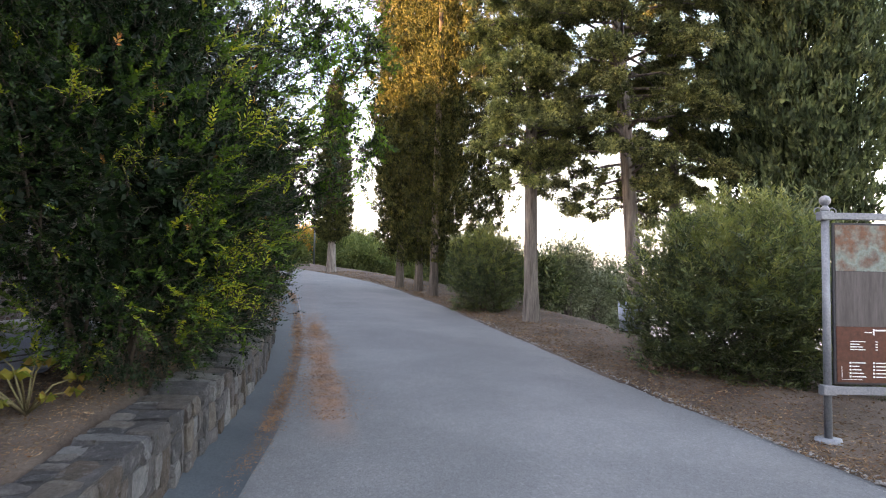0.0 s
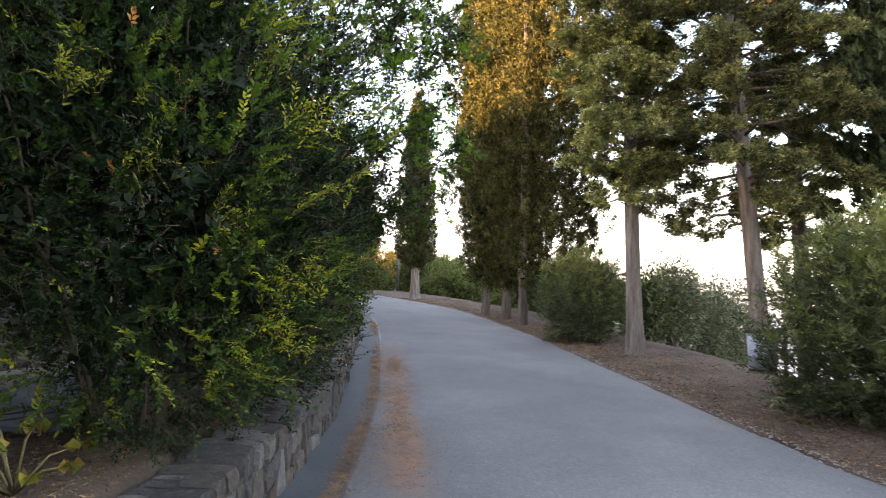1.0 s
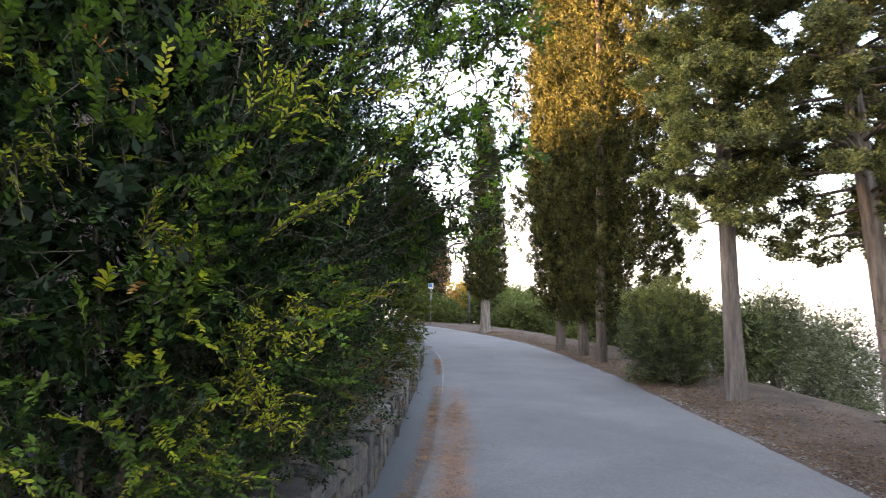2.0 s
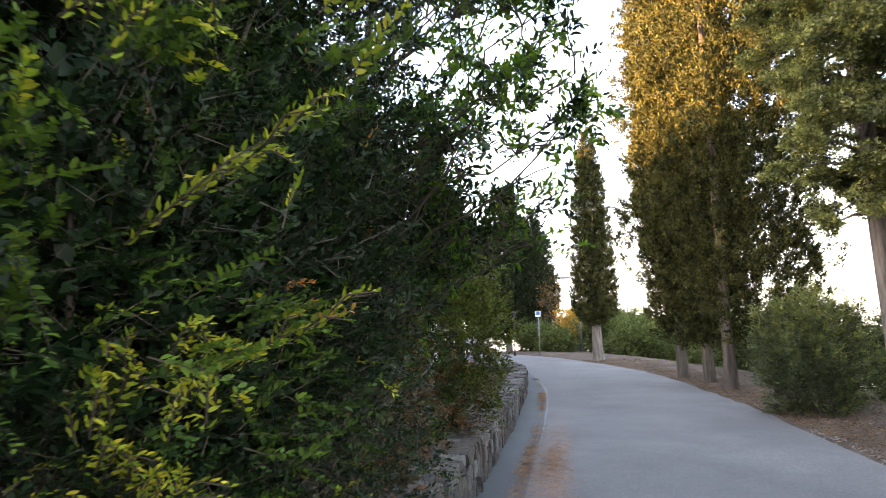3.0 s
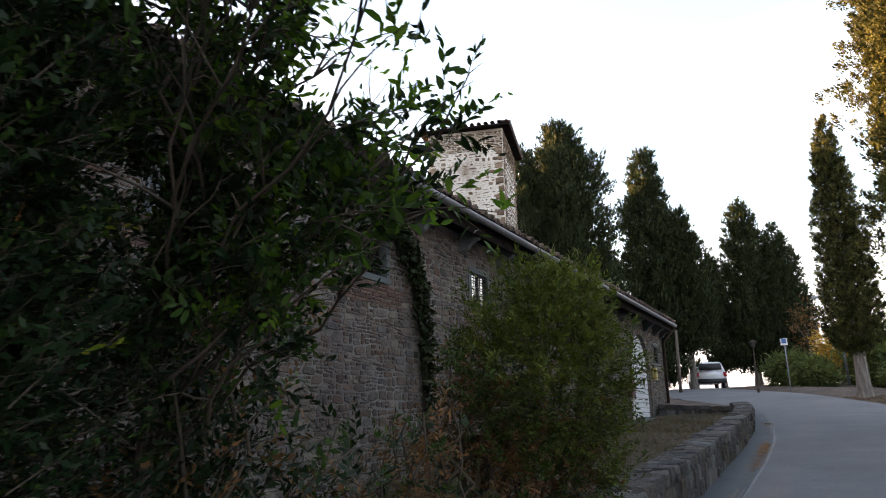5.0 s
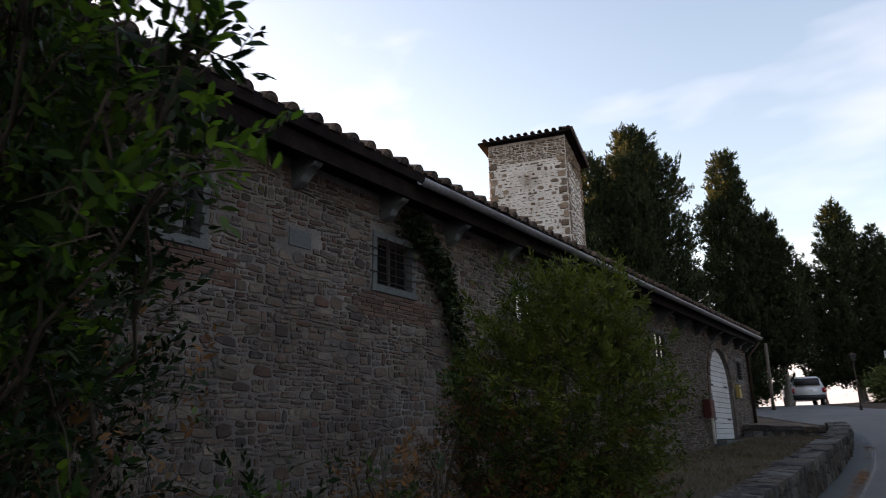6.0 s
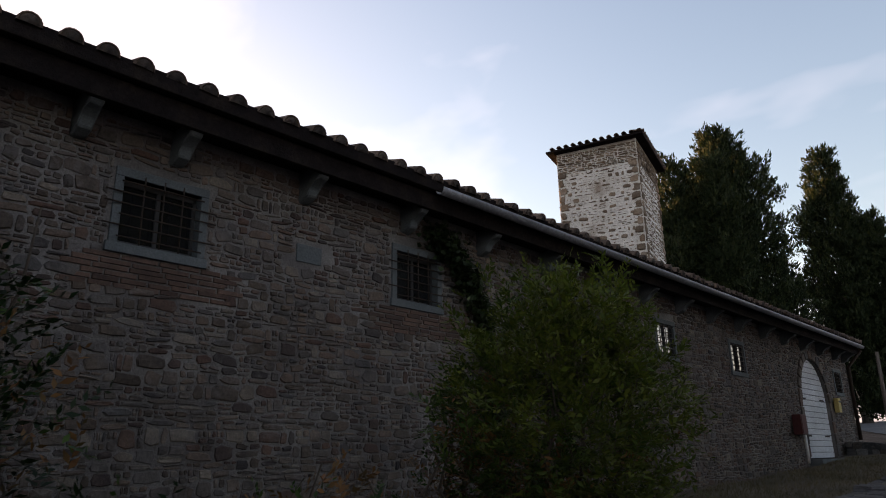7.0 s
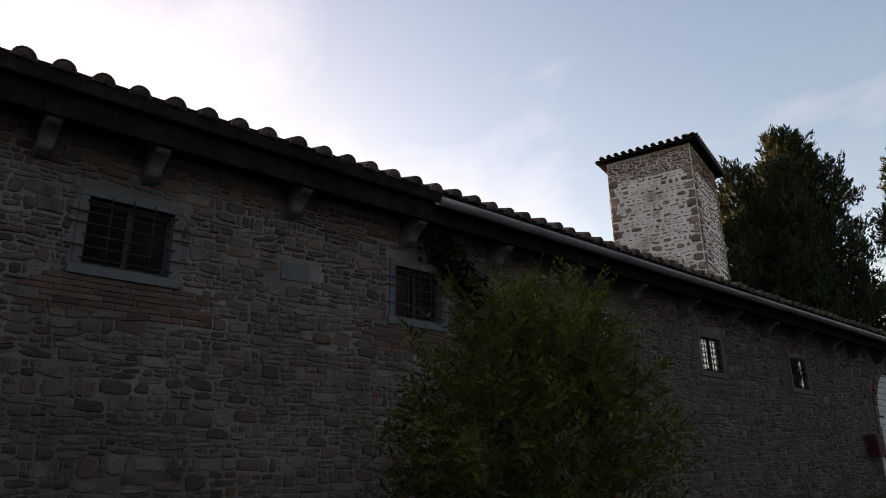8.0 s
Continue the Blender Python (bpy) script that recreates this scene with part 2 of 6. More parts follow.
M_BARK = noisy("grey_bark", [(0.06, 0.052, 0.047), (0.14, 0.125, 0.112), (0.24, 0.215, 0.19)], 14.0, 60.0, 1.0, 1.0, 0.03, grain=0.09)
M_DARKBARK = noisy("fluted_brown_bark", [(0.045, 0.037, 0.03), (0.10, 0.083, 0.07), (0.17, 0.145, 0.125)], 14.0, 60.0, 1.0, 1.0, 0.03, grain=0.09)
M_LINE = noisy("worn_white_line", [(0.125, 0.13, 0.134), (0.22, 0.225, 0.23)], 3.0, 60.0, 0.85, 0.3, 0.003)
M_TWIG = flat("twig_bark", (0.06, 0.048, 0.037), 0.95)
M_STRAW = flat("straw_stalk", (0.16, 0.14, 0.07), 0.8)
M_GALV = noisy("galvanised_steel", [(0.14, 0.15, 0.17), (0.20, 0.215, 0.235)], 3.0, 60.0, 0.5, 0.15, 0.002, metal=0.4)
M_BIN = flat("blue_grey_bin_paint", (0.24, 0.28, 0.34), 0.5)
M_WHITE = flat("white_paint", (0.70, 0.70, 0.68), 0.5)
M_CAR = material("white_car_paint", 0.25)[0]
M_CAR.node_tree.nodes["Principled BSDF"].inputs["Base Color"].default_value = (0.62, 0.63, 0.66, 1)
M_TYRE = flat("tyre_rubber", (0.02, 0.02, 0.022), 0.8)
M_DARKPLASTIC = flat("dark_plastic", (0.03, 0.03, 0.035), 0.5)
M_TAIL = flat("red_lamp_glass", (0.35, 0.02, 0.02), 0.2)
M_RED = flat("dull_red_paint", (0.07, 0.015, 0.015), 0.6)
M_YELLOW = flat("yellow_plastic", (0.42, 0.33, 0.12), 0.6)
M_RUSTPANEL = noisy("rusted_panel", [(0.17, 0.23, 0.21), (0.13, 0.065, 0.038), (0.16, 0.20, 0.18), (0.11, 0.05, 0.03)], 3.2, 25.0, 0.8, 0.3, 0.003)
M_GREYPANEL = noisy("streaked_grey_panel", [(0.055, 0.048, 0.046), (0.085, 0.077, 0.074)], 9.0, 30.0, 0.6, 0.2, 0.002, grain=0.12)
M_BROWNPANEL = noisy("brown_map_panel", [(0.065, 0.022, 0.012), (0.085, 0.03, 0.017)], 2.0, 30.0, 0.6, 0.1, 0.002)
M_SLATE = noisy("dark_blue_tarpaulin", [(0.035, 0.045, 0.065), (0.06, 0.07, 0.095)], 1.5, 25.0, 0.6, 0.5, 0.01)
M_CONCRETE = noisy("pale_concrete", [(0.18, 0.175, 0.165), (0.26, 0.255, 0.245)], 2.0, 40.0, 0.95, 0.5, 0.006)
M_BLUE = flat("blue_sign_paint", (0.05, 0.14, 0.36), 0.5)
M_INSIDE = flat("unlit_room_shade", (0.02, 0.02, 0.022), 0.9)
# haze brightness comes from emission on the backdrop itself
M_HAZE = bpy.data.materials.new("far_haze_glow")
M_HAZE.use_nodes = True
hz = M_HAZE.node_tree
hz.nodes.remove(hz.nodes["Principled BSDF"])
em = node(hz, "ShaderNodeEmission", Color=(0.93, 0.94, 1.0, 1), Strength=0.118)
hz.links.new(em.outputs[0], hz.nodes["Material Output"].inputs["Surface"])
M_GLASS, gt, gb_ = material("window_glass", 0.04)
gb_.inputs["Base Color"].default_value = (0.01, 0.012, 0.015, 1)
gb_.inputs["Specular IOR Level"].default_value = 0.5
gb_.inputs["IOR"].default_value = 4.2
M_DUSTY = material("dusty_dark_glass", 0.12)[0]
M_DUSTY.node_tree.nodes["Principled BSDF"].inputs["Base Color"].default_value = (0.008, 0.009, 0.011, 1)
M_DUSTY.node_tree.nodes["Principled BSDF"].inputs["IOR"].default_value = 1.6

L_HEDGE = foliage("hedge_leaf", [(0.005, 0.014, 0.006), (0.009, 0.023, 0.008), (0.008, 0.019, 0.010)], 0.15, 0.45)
L_HEDGE_TIP = foliage("young_hedge_leaf", [(0.13, 0.20, 0.022), (0.26, 0.28, 0.027), (0.12, 0.19, 0.022), (0.37, 0.32, 0.036)], 0.4, 0.45)
L_HEDGE_MID = foliage("green_hedge_leaf", [(0.013, 0.033, 0.010), (0.024, 0.054, 0.012), (0.038, 0.074, 0.015)], 0.28, 0.45)
L_HEDGE_NEW = foliage("fresh_hedge_leaf", [(0.032, 0.066, 0.013), (0.052, 0.098, 0.017), (0.078, 0.125, 0.021)], 0.35, 0.45)
L_OVER = foliage("backlit_green_leaf", [(0.045, 0.10, 0.018), (0.07, 0.14, 0.022), (0.10, 0.165, 0.026)], 0.68, 0.6)
L_LAUREL_LIT = foliage("lit_laurel_leaf", [(0.11, 0.135, 0.05), (0.16, 0.17, 0.065), (0.085, 0.11, 0.045)], 0.3, 0.5)
# brighter copy of the shrub leaf, with top light put in its colour
L_SHRUB_LIT = foliage("sunlit_shrub_leaf", [(0.036, 0.058, 0.011), (0.060, 0.082, 0.014), (0.082, 0.094, 0.018)], 0.3, 0.5)
L_HEDGE_DRY = foliage("dry_hedge_leaf", [(0.35, 0.22, 0.07), (0.40, 0.14, 0.06)], 0.3, 0.6)
L_CYPRESS = foliage("cypress_leaf", [(0.018, 0.024, 0.009), (0.038, 0.044, 0.015), (0.068, 0.067, 0.023), (0.028, 0.037, 0.016)], 0.2, 0.8, 5.0, 0.7)
L_DUSK = foliage("dull_cypress_leaf", [(0.030, 0.046, 0.026), (0.055, 0.074, 0.040), (0.088, 0.11, 0.056)], 0.2, 0.8, 5.0, 0.55)
L_CEDAR = foliage("grey_green_needle", [(0.075, 0.094, 0.040), (0.15, 0.168, 0.068), (0.22, 0.228, 0.095)], 0.2, 0.8, 6.0, 0.6)
L_CEDAR_DARK = foliage("dark_conifer_needle", [(0.052, 0.062, 0.030), (0.10, 0.112, 0.05), (0.155, 0.158, 0.07)], 0.2, 0.8, 6.0, 0.6)
L_DARKCYP = foliage("dark_cypress_leaf", [(0.009, 0.016, 0.008), (0.018, 0.028, 0.012), (0.030, 0.040, 0.016)], 0.12, 0.8)
L_LAUREL = foliage("laurel_leaf", [(0.036, 0.055, 0.031), (0.066, 0.090, 0.047), (0.115, 0.137, 0.072), (0.044, 0.068, 0.044)], 0.25, 0.5, 6.0, 0.5)
L_GREEN = foliage("bright_shrub_leaf", [(0.020, 0.042, 0.010), (0.034, 0.062, 0.013), (0.050, 0.080, 0.016)], 0.25, 0.5)
L_BROWN = foliage("withered_shrub_leaf", [(0.105, 0.052, 0.028), (0.15, 0.078, 0.036), (0.075, 0.055, 0.028)], 0.2, 0.7)
L_OLIVE = foliage("olive_leaf", [(0.09, 0.11, 0.075), (0.15, 0.17, 0.12), (0.07, 0.095, 0.06)], 0.1, 0.6)
L_FAR = foliage("far_tree_leaf", [(0.05, 0.075, 0.03), (0.085, 0.11, 0.04), (0.12, 0.14, 0.06)], 0.3, 0.7)
L_AUTUMN = foliage("autumn_leaf", [(0.45, 0.27, 0.04), (0.38, 0.18, 0.04), (0.30, 0.26, 0.05)], 0.35, 0.6)
L_DRYGRASS = foliage("dry_grass_blade", [(0.09, 0.074, 0.045), (0.13, 0.105, 0.065), (0.06, 0.06, 0.03)], 0.1, 0.8)
L_IVY = foliage("ivy_leaf", [(0.012, 0.022, 0.010), (0.022, 0.036, 0.014)], 0.15, 0.5)
L_SQUASH = foliage("squash_leaf", [(0.09, 0.13, 0.03), (0.19, 0.18, 0.035), (0.17, 0.10, 0.035)], 0.35, 0.6)

# ---- building blocks ----
rng = np.random.default_rng(7)


def mesh_of(name, verts, faces, mats, index=None, smooth=False):
    me = bpy.data.meshes.new(name)
    me.from_pydata([tuple(v) for v in verts], [], faces)
    for m in mats:
        me.materials.append(m)
    if index is not None:
        me.polygons.foreach_set("material_index", np.asarray(index, np.int32))
    if smooth:
        me.polygons.foreach_set("use_smooth", np.ones(len(me.polygons), bool))
    me.update()
    return me


def quad_mesh(name, corners, mats, index=None):
    """corners: (n, k, 3). One mesh of n loose faces of k corners."""
    n, c_ = corners.shape[:2]
    me = bpy.data.meshes.new(name)
    me.vertices.add(c_ * n)
    me.vertices.foreach_set("co", np.ascontiguousarray(corners, np.float32).ravel())
    me.loops.add(c_ * n)
    me.loops.foreach_set("vertex_index", np.arange(c_ * n, dtype=np.int32))
    me.polygons.add(n)
    me.polygons.foreach_set("loop_start", np.arange(0, c_ * n, c_, dtype=np.int32))
    me.polygons.foreach_set("loop_total", np.full(n, c_, np.int32))
    for m in mats:
        me.materials.append(m)
    if index is not None:
        me.polygons.foreach_set("material_index", np.asarray(index, np.int32))
    me.update(calc_edges=True)
    return me


def thing(name, label, category, group="", kind="", at=(0, 0, 0)):
    ob = new(name)
    ob.location = at
    return tagged(ob, label, category, group, kind)


def part(name, data, parent, label=""):
    """A mesh, given in the world's places, as one part under a thing or a part that stands unturned."""
    ob = new(name, data)
    p, at = parent, Vector((0, 0, 0))
    while p is not None:
        at += p.location
        p = p.parent
    ob.parent = parent
    ob.location = -at
    return tagged(ob, label)


def bm_mesh(name, bm, mat, smooth=False):
    me = bpy.data.meshes.new(name)
    bmesh.ops.recalc_face_normals(bm, faces=bm.faces)
    bm.to_mesh(me)
    bm.free()
    me.materials.append(mat)
    if smooth:
        me.polygons.foreach_set("use_smooth", np.ones(len(me.polygons), bool))
    return me


def box_in(bm, lo, hi, bevel=0.0, turn=None):
    c = [(a + b) / 2 for a, b in zip(lo, hi)]
    m = Matrix.Translation(c) @ (turn or Matrix()) @ Matrix.Diagonal([b - a for a, b in zip(lo, hi)] + [1])
    got = bmesh.ops.create_cube(bm, size=1, matrix=m)["verts"]
    if bevel:
        edges = list({e for v in got for e in v.link_edges})
        bmesh.ops.bevel(bm, geom=edges, offset=bevel, segments=2, affect="EDGES", profile=0.6)


def box(name, lo, hi, mat, parent, bevel=0.0, label="", turn=None):
    bm = bmesh.new()
    box_in(bm, lo, hi, bevel, turn)
    return part(name, bm_mesh(name, bm, mat), parent, label)


def tube_arrays(points, radii, sides=8, cap=True):
    """A tapered tube along points."""
    pts = [Vector(p) for p in points]
    verts, faces = [], []
    for i, p in enumerate(pts):
        d = (pts[min(i + 1, len(pts) - 1)] - pts[max(i - 1, 0)]).normalized()
        a = d.cross(Vector((0.31, 0.95, 0.07))).normalized()
        b = d.cross(a)
        for k in range(sides):
            w = 2 * math.pi * k / sides
            verts.append(p + (a * math.cos(w) + b * math.sin(w)) * radii[i])
    for i in range(len(pts) - 1):
        for k in range(sides):
            k2 = (k + 1) % sides
            faces.append((i * sides + k, i * sides + k2, (i + 1) * sides + k2, (i + 1) * sides + k))
    if cap:
        faces.append(tuple(range(sides))[::-1])
        faces.append(tuple(range((len(pts) - 1) * sides, len(pts) * sides)))
    return verts, faces


def tubes(name, runs, mat, parent, sides=8, label="", smooth=True):
    verts, faces = [], []
    for points, radii in runs:
        v, f = tube_arrays(points, radii, sides)
        faces += [tuple(i + len(verts) for i in q) for q in f]
        verts += v
    return part(name, mesh_of(name, verts, faces, [mat], None, smooth), parent, label)


def unit(v):
    return v / np.maximum(np.linalg.norm(v, axis=-1, keepdims=True), 1e-9)


def leaf_quads(base, along, length, width, droop=0.25):
    """Pointed leaves, folded a little: base (n,3), along (n,3)."""
    n = len(base)
    along = unit(along)
    side = unit(np.cross(along, rng.normal(size=(n, 3))))
    up = np.cross(side, along)
    length, width = np.broadcast_to(length, n)[:, None], np.broadcast_to(width, n)[:, None]
    tip = base + along * length - up * length * droop * rng.random((n, 1))
    mid = base + along * length * 0.5
    lift = up * width * 0.25
    return np.stack([base, mid + side * width / 2 + lift, tip, mid - side * width / 2 + lift], 1)


def needles(base, along, length, width):
    """Narrow pointed scraps of foliage, one triangle each."""
    n = len(base)
    along = unit(along)
    side = unit(np.cross(along, rng.normal(size=(n, 3))))
    length, width = np.broadcast_to(length, n)[:, None], np.broadcast_to(width, n)[:, None]
    return np.stack([base - side * width / 2, base + side * width / 2, base + along * length], 1)


def rounded_leaves(base, along, length, width):
    """Blunt leaves of six corners, for shoots close to the lane."""
    q = leaf_quads(base, along, length, width)
    b, l, t, r = q[:, 0], q[:, 1], q[:, 2], q[:, 3]
    return np.stack([b, b * 0.35 + l * 0.75 - (b + t) * 0.05, l * 0.62 + t * 0.42 - b * 0.04, t, r * 0.62 + t * 0.42 - b * 0.04, b * 0.35 + r * 0.75 - (b + t) * 0.05], 1)


def lump(p, scale, seed):
    """Smooth pseudo noise in -1..1 at points (n,3)."""
    q = p * scale + seed
    return (np.sin(q[:, 0] * 1.7 + 1.3 * np.sin(q[:, 1] * 1.1)) + np.sin(q[:, 1] * 2.1 + 1.7 * np.sin(q[:, 2] * 1.3)) + np.sin(q[:, 2] * 1.9 + 1.1 * np.sin(q[:, 0] * 2.3))) / 3


def fronds(base, way, stem, pairs, length, width, flat=0.75, corners=4, lie=0.35, loose=0.3):
    """Leafy shoots with two ranks of leaves that turn their faces to the sky. Gives leaves, 2 x pairs to a shoot."""
    n = len(base)
    d = unit(way)
    stem = np.broadcast_to(stem, n)[:, None, None]
    length = np.broadcast_to(length, n)[:, None, None]
    up = np.array([0, 0, 1.0]) + rng.normal(size=(n, 3)) * lie
    face = unit(up - d * (d * up).sum(1, keepdims=True))
    side = np.cross(d, face)
    m = 2 * pairs
    f = ((np.arange(m) + 0.7) / m)[None, :, None]
    sgn = np.where(np.arange(m) % 2, 1.0, -1.0)[None, :, None]
    at = base[:, None] + d[:, None] * (stem * f) - face[:, None] * (stem * 0.12 * f * f)
    along = unit(d[:, None] * (0.55 + 0.5 * f) + side[:, None] * (sgn * flat) + face[:, None] * 0.22 + rng.normal(size=(n, m, 3)) * loose)
    lat = unit(np.cross(along, face[:, None] + rng.normal(size=(n, m, 3)) * (0.1 + loose)))
    lift = np.cross(lat, along)
    ln = length * (0.75 + 0.5 * rng.random((n, m, 1))) * (1 - 0.45 * f * f)
    w = ln * width
    tip = at + along * ln - lift * ln * (0.04 + 0.16 * rng.random((n, m, 1)))
    if corners == 4:
        q = [at, at + along * ln * 0.45 + lat * w / 2, tip, at + along * ln * 0.45 - lat * w / 2]
    else:
        q = [at, at + along * ln * 0.3 + lat * w * 0.44 + lift * w * 0.12, at + along * ln * 0.68 + lat * w * 0.42 + lift * w * 0.08, tip, at + along * ln * 0.68 - lat * w * 0.42 + lift * w * 0.08, at + along * ln * 0.3 - lat * w * 0.44 + lift * w * 0.12]
    return np.stack(q, 2).reshape(n * m, corners, 3)


def twig_scraps(base, way, stem, width=0.004):
    """The thin stems of such shoots, one narrow triangle each."""
    stem = np.broadcast_to(stem, len(base))
    return needles(base, way, stem, np.full(len(base), width))


def crown(name, parent, quads, mats, index=None, label=""):
    return part(name, quad_mesh(name, quads, mats, index), parent, label)

# ---- the lie of the land ----
def road_z(y):
    return np.interp(y, [-400, -50, 0, 36, 46, 51, 60, 120, 400], [-14, -4.2, 0.03, 3.09, 3.75, 3.85, 2.6, -8, -40])


def road_right(y):
    return np.interp(y, [-40, 4, 8, 17, 22, 26, 30.2, 33.5, 36.2, 40, 44.5, 50], [4.6, 4.35, 4.2, 4.15, 3.85, 3.38, 2.3, 1.25, 0.15, -1.3, -3.0, -5.5])


def wall_face(y):
    return np.interp(y, [-8, 3, 4.8, 6.2, 8.6, 12, 15, 19, 22, 24.3, 26, 28.6, 29.6], [-1.6, -0.93, -0.65, -0.42, -0.13, -0.03, 0.04, 0.06, -0.02, -0.2, -0.46, -1.1, -1.45])


def road_left(y):
    return np.interp(y, [-40, 3, 4.7, 6, 7.7, 9.8, 14.5, 17.6, 20.4, 22.8, 26, 29, 32, 36, 41, 46, 50], [-1.6, -0.52, -0.3, -0.08, 0.10, 0.27, 0.40, 0.42, 0.36, 0.2, -0.2, -0.95, -2.6, -4.6, -6.4, -7.6, -9.5])


def yard_z(y):
    return np.interp(y, [-40, 0, 5, 9, 14.2, 18.6, 24, 29, 34, 45], [-2.6, 0.5, 0.92, 1.25, 1.66, 1.86, 2.10, 2.5, 2.95, 3.68])


def land(x, y):
    x, y = np.asarray(x, float), np.asarray(y, float)
    z = road_z(y)
    r = road_right(y)
    # verge on the right, then the hillside falls away
    v = x - r
    rise = np.clip(v, 0, 1.4) * 0.05 + 0.03 * np.sin(x * 2.1 + y * 1.3) * np.clip(v, 0, 1)
    brow = np.interp(y, [7, 12], [9.0, 1.7])
    fall = np.where(v > brow, -0.10 * (np.clip(v, brow, brow + 4.3) - brow) ** 2 - 0.5 * np.clip(v - brow - 4.3, 0, 130), 0)
    shelf = (1 - np.clip((44 - y) / 18, 0.12, 1)) * np.clip((24 - v) / 8, 0, 1)
    fall = fall * (1 - shelf)
    right = z + rise + fall
    # yard inside the low wall
    inside = np.clip((wall_face(y) - 0.22 - x) / 0.12, 0, 1) * np.clip((27.2 - y) / 0.5, 0, 1) * np.clip((y + 40) / 4, 0, 1)
    left = z * (1 - inside) + yard_z(y) * inside + 0.02 * np.sin(x * 3 + y * 2.2) * inside
    # unseen high ground added to the west to keep the low sun off the lane
    crest = np.interp(y, [-60, 14, 19, 25, 29, 36, 42, 60, 80], [11.5, 11.0, 9.3, 9.4, 12.2, 13.5, 15.5, 15.0, 3.5])
    f = np.clip((-x - 13) / 11, 0, 1)
    sun_block_hill = (f * f * (3 - 2 * f)) * (crest - z) * np.clip((95 - y) / 25, 0, 1)
    far_left = sun_block_hill - np.clip(-x - 30, 0, 400) * 0.03
    deep = -0.6 * np.clip(np.hypot(x, y - 15) - 130, 0, 500)
    return np.where(v > 0, right, np.where((x > road_left(y)) | ((x > wall_face(y) - 0.2) & (y < 29)), z - 0.09, left + far_left)) + deep


def sheet(name, xs, ys, height, mat, label, category):
    gx, gy = np.meshgrid(xs, ys, indexing="ij")
    v = np.stack([gx, gy, height(gx, gy)], -1).reshape(-1, 3)
    n = len(ys)
    f = [(i * n + j, (i + 1) * n + j, (i + 1) * n + j + 1, i * n + j + 1) for i in range(len(xs) - 1) for j in range(n - 1)]
    ob = new(name, mesh_of(name, v, f, [mat], None, True))
    return tagged(ob, label, category, kind="structure")


xs = np.concatenate([[-900, -400, -150, -80, -50, -36, -30, -27, -24, -22, -20, -18, -16, -14], np.arange(-12, 14, 0.3), [15, 17, 20, 25, 32, 45, 70, 120, 200, 400, 900]])
ys = np.concatenate([[-900, -400, -150, -80, -50, -30, -20, -14], np.arange(-10, 56, 0.4), [58, 62, 70, 85, 110, 150, 220, 400, 900]])
sheet("ground", xs, ys, land, M_SOIL, "dry brown soil of the roadside bank, strewn with litter", "ground")

# asphalt lane, slightly cambered
road_ys = np.concatenate([np.arange(-40, -6, 2.0), np.arange(-6, 50, 0.5)])
across = np.linspace(0, 1, 13)
rv = []
for y in road_ys:
    a, b = road_left(y), road_right(y)
    for s in across:
        edge = 0.05 * math.sin(y * 3.1 + 5 * math.sin(y * 0.7)) * (s in (0.0, 1.0))
        rv.append((a + (b - a) * s + edge, y, float(road_z(y)) + 0.035 * (1 - (2 * s - 1) ** 2) + (0.0 if 0 < s < 1 else -0.008 if s == 0 else -0.014)))
n = len(across)
rf = [(i * n + j, i * n + j + 1, (i + 1) * n + j + 1, (i + 1) * n + j) for i in range(len(road_ys) - 1) for j in range(n - 1)]
tagged(new("road", mesh_of("road", rv, rf, [M_ASPHALT], None, True)), "grey-blue asphalt lane climbing between wall and verge", "road", kind="structure")

ly_ = np.arange(13.5, 24.0, 0.5)
lxs = np.interp(ly_, [8, 14.6, 17.6, 20.4, 22.8, 24], [0.32, 0.47, 0.52, 0.47, 0.28, 0.1])


def road_top(x, y):
    f = (x - float(road_left(y))) / float(road_right(y) - road_left(y))
    return float(road_z(y)) + float(np.interp(f, across, [0.035 * (1 - (2 * u - 1) ** 2) - 0.008 * (u == 0) for u in across]))


lv = [(x + o, y, road_top(x + o, y) + 0.005) for x, y in zip(lxs, ly_) for o in (-0.035, 0.035)]
tagged(new("edge_line", mesh_of("edge_line", lv, [(2 * i, 2 * i + 1, 2 * i + 3, 2 * i + 2) for i in range(len(ly_) - 1)], [M_LINE])), "worn white line along the lane's inner edge", "road line", kind="structure")

# dry grass of the yard
gys = np.arange(9.6, 26.4, 0.5)
gvv = [(-2.7 + (float(wall_face(y)) - 0.42 - -2.7) * f, y, float(land(-2.7 + (float(wall_face(y)) - 0.42 - -2.7) * f, y)) + 0.022) for y in gys for f in (0.0, 0.25, 0.5, 0.75, 1.0)]
tagged(new("lawn", mesh_of("lawn", gvv, [(5 * i + j, 5 * i + j + 1, 5 * i + j + 6, 5 * i + j + 5) for i in range(len(gys) - 1) for j in range(4)], [M_GRASS], None, True)), "dry tan grass of the yard behind the low wall", "lawn", kind="structure")

# concrete gutter strip at the foot of the low wall
gy = np.arange(-7.5, 27.0, 0.4)
gv, gf = [], []
for y in gy:
    a, b = float(wall_face(y)) - 0.03, float(road_left(y)) + 0.09
    gv += [(a, y, float(road_z(y)) + 0.012), ((a + b) / 2, y, float(road_z(y)) - 0.02), (b, y, float(road_z(y)) + 0.004)]
for i in range(len(gy) - 1):
    for j in (0, 1):
        gf.append((3 * i + j, 3 * i + j + 1, 3 * i + j + 4, 3 * i + j + 3))
tagged(new("road_gutter", mesh_of("road_gutter", gv, gf, [M_GUTTER], None, True)), "smooth dark concrete drainage strip along the low wall", "gutter", kind="structure")

